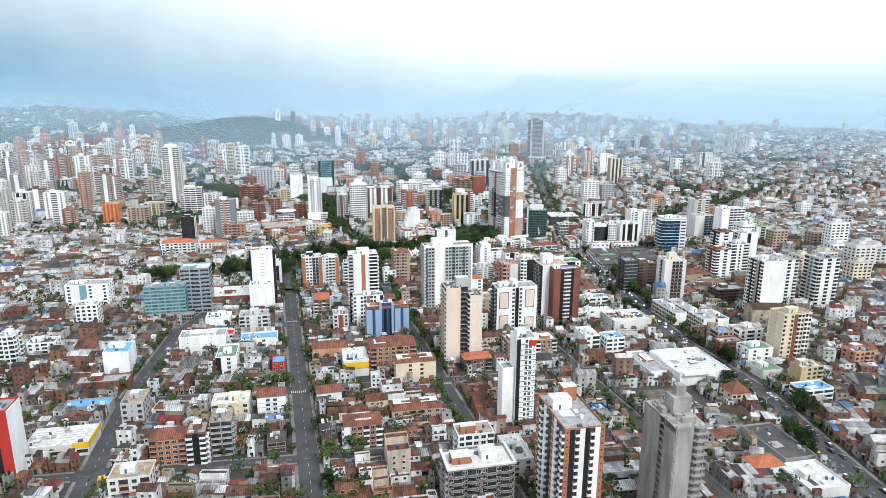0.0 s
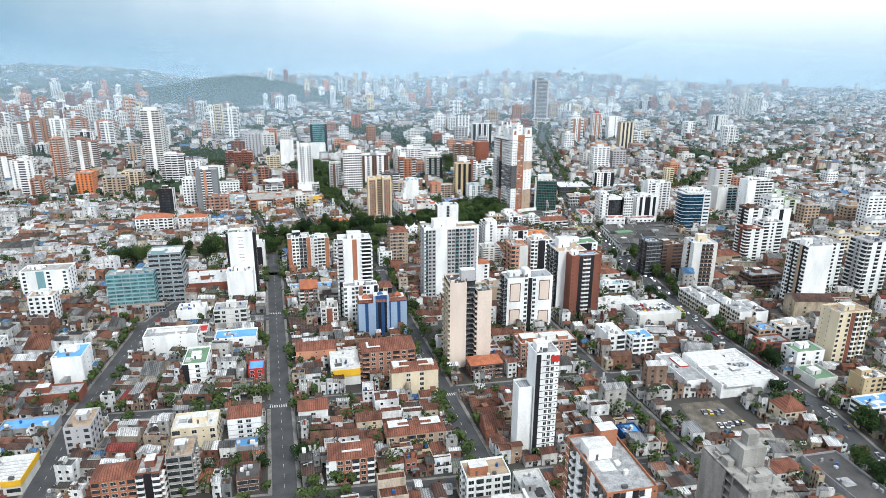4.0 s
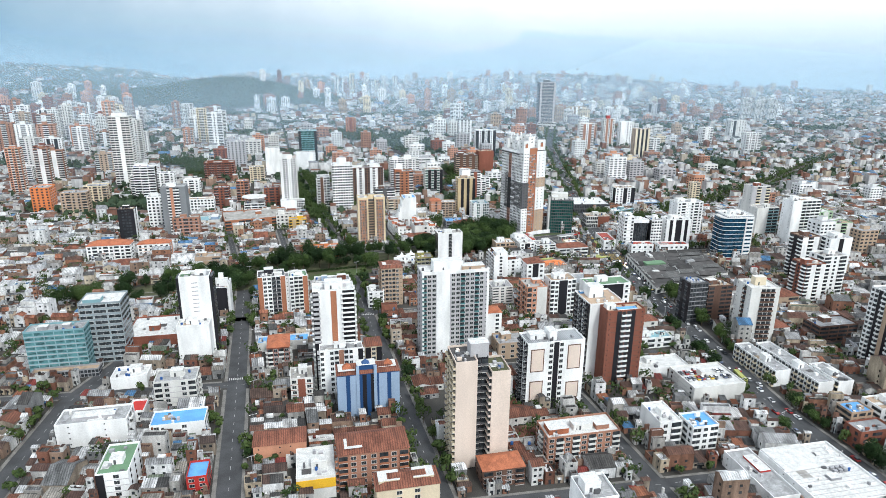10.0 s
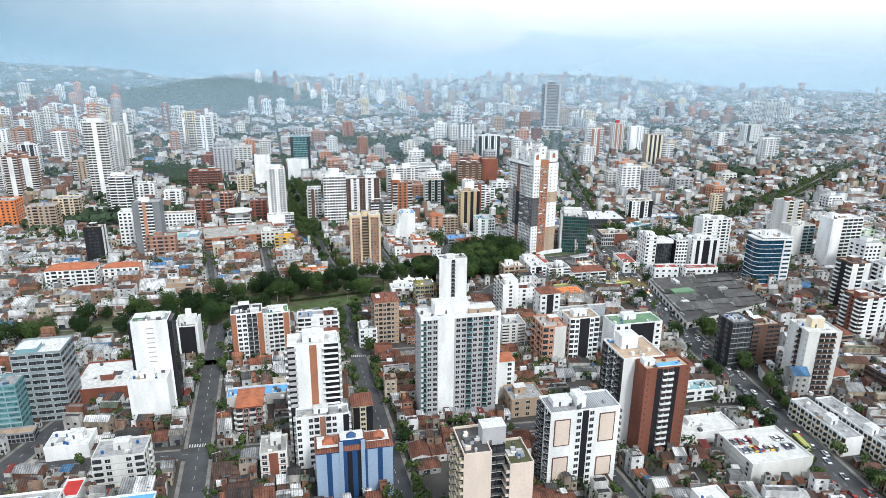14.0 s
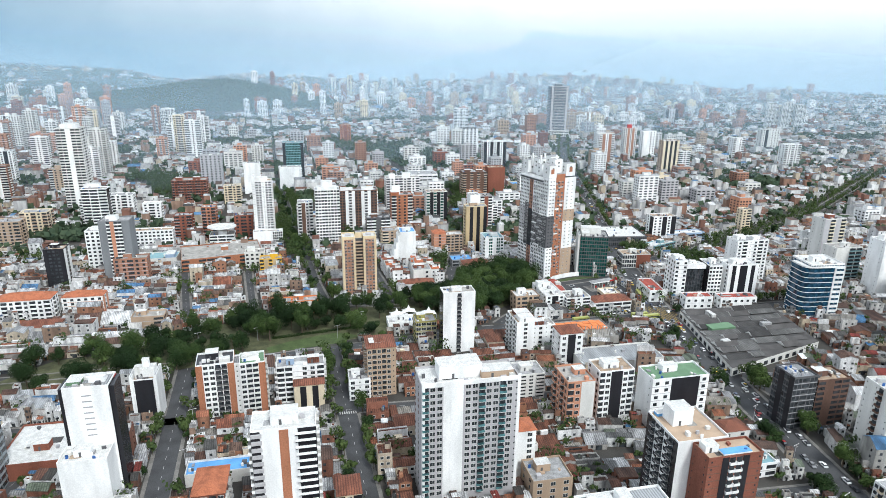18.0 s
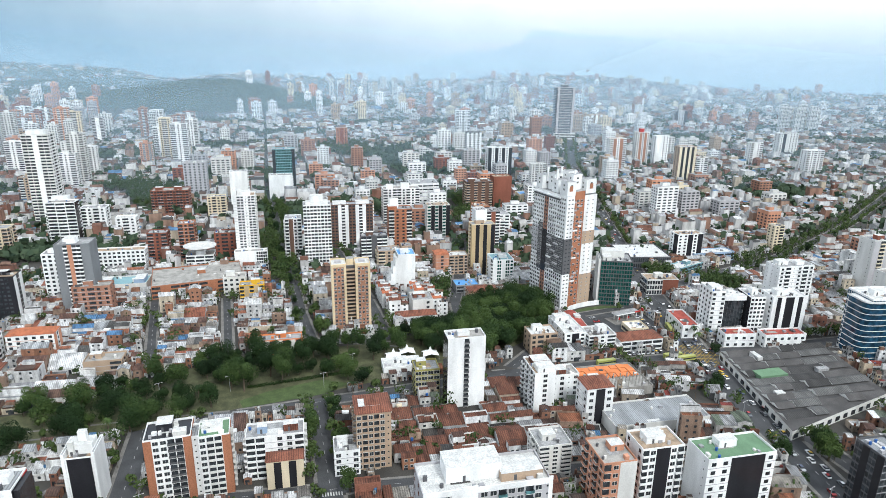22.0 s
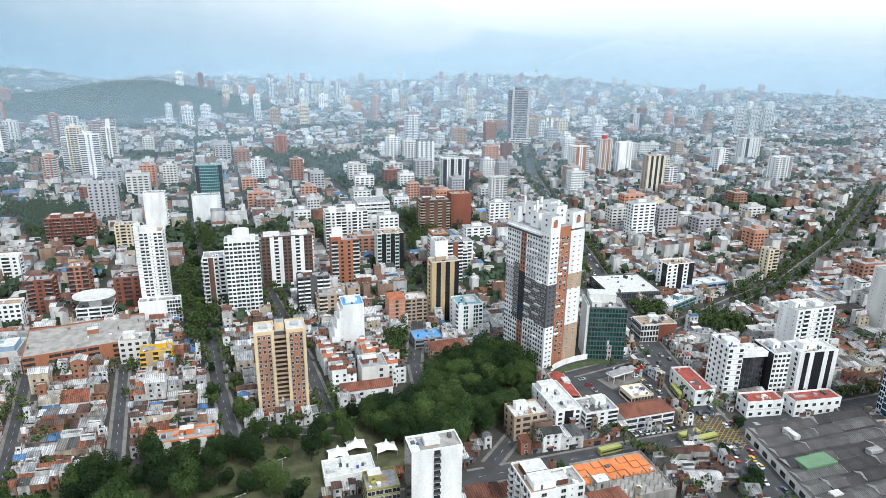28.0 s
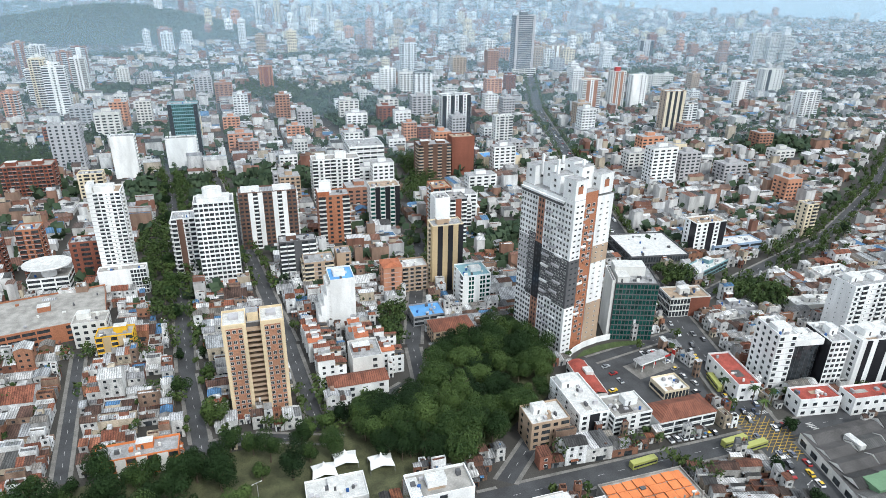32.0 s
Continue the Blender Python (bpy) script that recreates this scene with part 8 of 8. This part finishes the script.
def car_proto(at, long=4.2, wide=1.75, tall=1.45, bus=False, paint=None):
    a, c = Pile(), Pile()
    n = [(-long / 2, 0.3), (long / 2, 0.3), (long / 2, 0.75), (long * 0.28, 0.85), (-long * 0.42, 0.9), (-long / 2, 0.8)]
    if bus:
        n = [(-long / 2, 0.35), (long / 2, 0.35), (long / 2, tall - 0.2), (long / 2 - 0.2, tall), (-long / 2 + 0.2, tall), (-long / 2, tall - 0.2)]
    for s in (-1, 1):
        a.face([(x, s * wide / 2, z) for x, z in (n if s < 0 else n[::-1])], (paint or CARPAINT))
    for k in range(len(n)):
        (x0, z0), (x1, z1) = n[k], n[(k + 1) % len(n)]
        a.face([(x0, -wide / 2, z0), (x0, wide / 2, z0), (x1, wide / 2, z1), (x1, -wide / 2, z1)], (paint or CARPAINT))
    root = part("bus" if bus else "car", a, None, at)
    if bus:
        c.box(-long / 2 + 0.4, -wide / 2 - 0.02, 1.3, long / 2 - 0.3, wide / 2 + 0.02, 2.1, PANE)
    else:
        k = wide / 2 - 0.12
        lo, hi = [(-long * 0.4, 0.88), (long * 0.22, 0.85)], [(-long * 0.3, tall), (long * 0.06, tall)]
        for s in (-1, 1):
            q4 = [(lo[0][0], s * k, lo[0][1]), (lo[1][0], s * k, lo[1][1]), (hi[1][0], s * (k - 0.1), hi[1][1]), (hi[0][0], s * (k - 0.1), hi[0][1])]
            c.face(q4 if s < 0 else q4[::-1], PANE)
        c.face([(lo[1][0], -k, lo[1][1]), (lo[1][0], k, lo[1][1]), (hi[1][0], k - 0.1, hi[1][1]), (hi[1][0], -k + 0.1, hi[1][1])], PANE)
        c.face([(lo[0][0], k, lo[0][1]), (lo[0][0], -k, lo[0][1]), (hi[0][0], -k + 0.1, hi[0][1]), (hi[0][0], k - 0.1, hi[0][1])], PANE)
        c.face([(hi[0][0], -k + 0.1, tall), (hi[1][0], -k + 0.1, tall), (hi[1][0], k - 0.1, tall), (hi[0][0], k - 0.1, tall)], (paint or CARPAINT))
    part("cabin", c, root)
    wheels = Pile()
    for x in (-long * 0.31, long * 0.31):
        for s in (-1, 1):
            ring = [(x + 0.32 * math.cos(a * math.tau / 8), 0.32 + 0.32 * math.sin(a * math.tau / 8)) for a in range(8)]
            y = s * (wide / 2 + 0.01)
            wheels.face([(u, y, v) for u, v in (ring if s < 0 else ring[::-1])], RUBBER)
    add_pile(a, wheels, Matrix.Identity(4))
    root.data = a.mesh("car_body")
    return root


car = car_proto(site_pose(15, 240, 0.06, rz=90, sized=False))
tagged(car, "parked or waiting car on the street", "car", "cars on the streets")
BUSGREEN = surface("yellow_green_bus_paint", [(0.33, 0.34, 0.09)], rough=0.35, stain=0.1, bump=0, spec=0.5)
bus = car_proto(site_pose(318, 851, 0.07, rz=4, sized=False), 11.5, 2.5, 3.1, True, BUSGREEN)
tagged(bus, "yellow-green city bus with dark window band", "bus", "buses on the avenues")
for x, y, turn in ((312, 856.5, 4), (268, 853, 4), (334, 905, 77), (287, 580, 80)):
    copy_thing(bus, site_pose(x, y, 0.07, rz=turn, sized=False))
school_bus = car_proto(site_pose(-72, 376, 0.07, rz=2, sized=False), 9.5, 2.4, 2.9, True, YELLOW)
tagged(school_bus, "yellow bus with dark window band on the street", "bus", "buses on the avenues")
made = 0


def car_at(x, y, rz, z=0.07):
    copy_thing(car, site_pose(x, y, z, rz=rz, sized=False))


for a, b, half in sorted(ROADS, key=lambda r: -r[2]):
    way = b - a
    if a.y > 1100:
        continue
    ang = math.degrees(math.atan2(way.y, way.x))
    side = Vector((-way.y, way.x, 0)).normalized()
    n = int(way.length / 7)
    dens = 0.14 if half < 9 else 0.5
    for k in range(n):
        for lane in (-1, 1):
            c = a + way * ((k + 0.5) / n)
            if made > 225 or not in_view(c.x, c.y) or q.random() > dens:
                continue
            off = (half - 2.6) * (0.72 if q.random() < 0.6 else 0.35) * lane
            car_at(c.x + side.x * off, c.y + side.y * off, ang + (180 if lane > 0 else 0) + q.uniform(-2, 2))
            made += 1
for k in range(10):
    for row in (0, 1):
        if q.random() < 0.8:
            car_at(246.5 + k * 2.5, 572 - row * 8, 90, 9.66)
for k in range(8):
    car_at(288 + k * 3, 866.5, 90)
for k in range(9):
    car_at(221 + (k % 5) * 3.0, 412 + (k // 5) * 14 + q.uniform(-1, 1), 78, 0.1)
for k in range(13):
    car_at(q.uniform(284, 300) if k % 2 else q.uniform(318, 330), 893 + k * 4.0, q.choice((8, 92, 15)), 0.06)
for k in range(9):
    car_at(306 + 2.6 * k * (1 if k < 5 else 0.9), 904 if k < 5 else 945, 90, 0.06)

# ---- mountains in the distance ----


def ridge(name, dist, heights, bottom, mat, label):
    p = Pile()
    n = len(heights)
    pts = []
    for k in range(121):
        u = k / 120 * (n - 1)
        i = min(int(u), n - 2)
        h = heights[i] + (heights[i + 1] - heights[i]) * (3 * (u - i) ** 2 - 2 * (u - i) ** 3)
        h += noise.noise(Vector((k * 0.23, dist * 0.01, 0))) * 10 + noise.noise(Vector((k * 0.8, dist * 0.01, 3))) * 4
        a = radians(-32 + 84 * k / 120)
        pts.append((dist * math.sin(a), dist * math.cos(a), h))
    for k in range(120):
        (x0, y0, h0), (x1, y1, h1) = pts[k], pts[k + 1]
        p.face([(x0 * 0.94, y0 * 0.94, bottom), (x1 * 0.94, y1 * 0.94, bottom), (x1, y1, h1), (x0, y0, h0)], mat)
    tagged(part(name, p, None), label, "mountains", kind="structure")


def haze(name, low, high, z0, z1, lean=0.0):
    """Glowing mountain colour with the haze painted in: pales upwards into low cloud, and sideways by lean."""
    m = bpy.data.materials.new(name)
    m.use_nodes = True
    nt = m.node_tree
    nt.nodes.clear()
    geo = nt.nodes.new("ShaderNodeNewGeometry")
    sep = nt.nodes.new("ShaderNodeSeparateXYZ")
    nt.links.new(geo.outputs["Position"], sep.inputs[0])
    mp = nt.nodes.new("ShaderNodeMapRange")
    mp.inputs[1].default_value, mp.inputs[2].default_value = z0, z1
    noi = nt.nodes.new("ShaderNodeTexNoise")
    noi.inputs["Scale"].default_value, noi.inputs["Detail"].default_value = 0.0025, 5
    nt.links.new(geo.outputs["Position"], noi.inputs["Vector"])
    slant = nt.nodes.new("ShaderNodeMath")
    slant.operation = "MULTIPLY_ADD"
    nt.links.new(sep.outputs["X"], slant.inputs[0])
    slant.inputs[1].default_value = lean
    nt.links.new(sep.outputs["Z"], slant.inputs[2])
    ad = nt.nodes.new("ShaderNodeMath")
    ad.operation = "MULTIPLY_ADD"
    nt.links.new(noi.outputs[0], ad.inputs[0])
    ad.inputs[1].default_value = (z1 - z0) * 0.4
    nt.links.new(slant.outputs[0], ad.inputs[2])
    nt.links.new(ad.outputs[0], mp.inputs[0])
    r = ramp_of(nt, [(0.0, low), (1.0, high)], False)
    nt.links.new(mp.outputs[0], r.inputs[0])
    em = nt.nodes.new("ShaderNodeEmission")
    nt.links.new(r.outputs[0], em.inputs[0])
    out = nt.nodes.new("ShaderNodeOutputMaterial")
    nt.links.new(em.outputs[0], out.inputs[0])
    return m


ridge("mountains", 4900, [1350, 1300, 1200, 1020, 800, 560, 400, 240, 100, 0, -25, -25], -30, haze("left_range", (0.24, 0.39, 0.52), (0.97, 1.0, 1.03), 60, 760, 0.25), "mountain slope with blue haze and low cloud painted on")
ridge("mountains", 4850, [-28, -28, 40, 190, 290, 300, 285, 255, 215, 170, 135, 110], -30, haze("far_range", (0.42, 0.57, 0.7), (0.78, 0.88, 0.96), 60, 420), "distant mountain ridge with pale blue haze painted on")

# ---- distance haze imitated by flat see-through sheets between the far districts, lit by sun and sky like everything else ----


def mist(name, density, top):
    """Mostly clear sheet with the haze put into its pale blue colour; thins out upwards."""
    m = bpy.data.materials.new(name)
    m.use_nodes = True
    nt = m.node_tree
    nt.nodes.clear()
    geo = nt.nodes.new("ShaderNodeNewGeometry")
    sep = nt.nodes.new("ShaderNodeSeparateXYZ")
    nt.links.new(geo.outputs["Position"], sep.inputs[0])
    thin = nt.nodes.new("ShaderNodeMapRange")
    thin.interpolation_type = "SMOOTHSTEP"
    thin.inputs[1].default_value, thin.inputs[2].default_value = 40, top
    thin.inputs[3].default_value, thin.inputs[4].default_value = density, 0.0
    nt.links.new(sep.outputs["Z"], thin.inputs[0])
    clear, haze_tint = nt.nodes.new("ShaderNodeBsdfTransparent"), nt.nodes.new("ShaderNodeBsdfDiffuse")
    haze_tint.inputs[0].default_value = (0.42, 0.57, 0.70, 1)
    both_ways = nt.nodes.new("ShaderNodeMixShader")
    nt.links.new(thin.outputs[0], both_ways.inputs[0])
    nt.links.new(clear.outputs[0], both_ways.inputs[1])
    nt.links.new(haze_tint.outputs[0], both_ways.inputs[2])
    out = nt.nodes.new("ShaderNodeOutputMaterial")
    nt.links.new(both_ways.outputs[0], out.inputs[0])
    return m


# upright flat sheets added in place of haze, denser with distance
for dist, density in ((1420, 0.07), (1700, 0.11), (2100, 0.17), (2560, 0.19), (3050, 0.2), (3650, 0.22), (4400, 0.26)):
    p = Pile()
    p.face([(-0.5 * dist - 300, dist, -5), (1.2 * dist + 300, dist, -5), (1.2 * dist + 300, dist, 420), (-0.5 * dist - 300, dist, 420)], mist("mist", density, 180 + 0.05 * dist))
    tagged(part("backdrop", p, None), "see-through pale blue sheet standing in for haze", "mist", kind="structure")
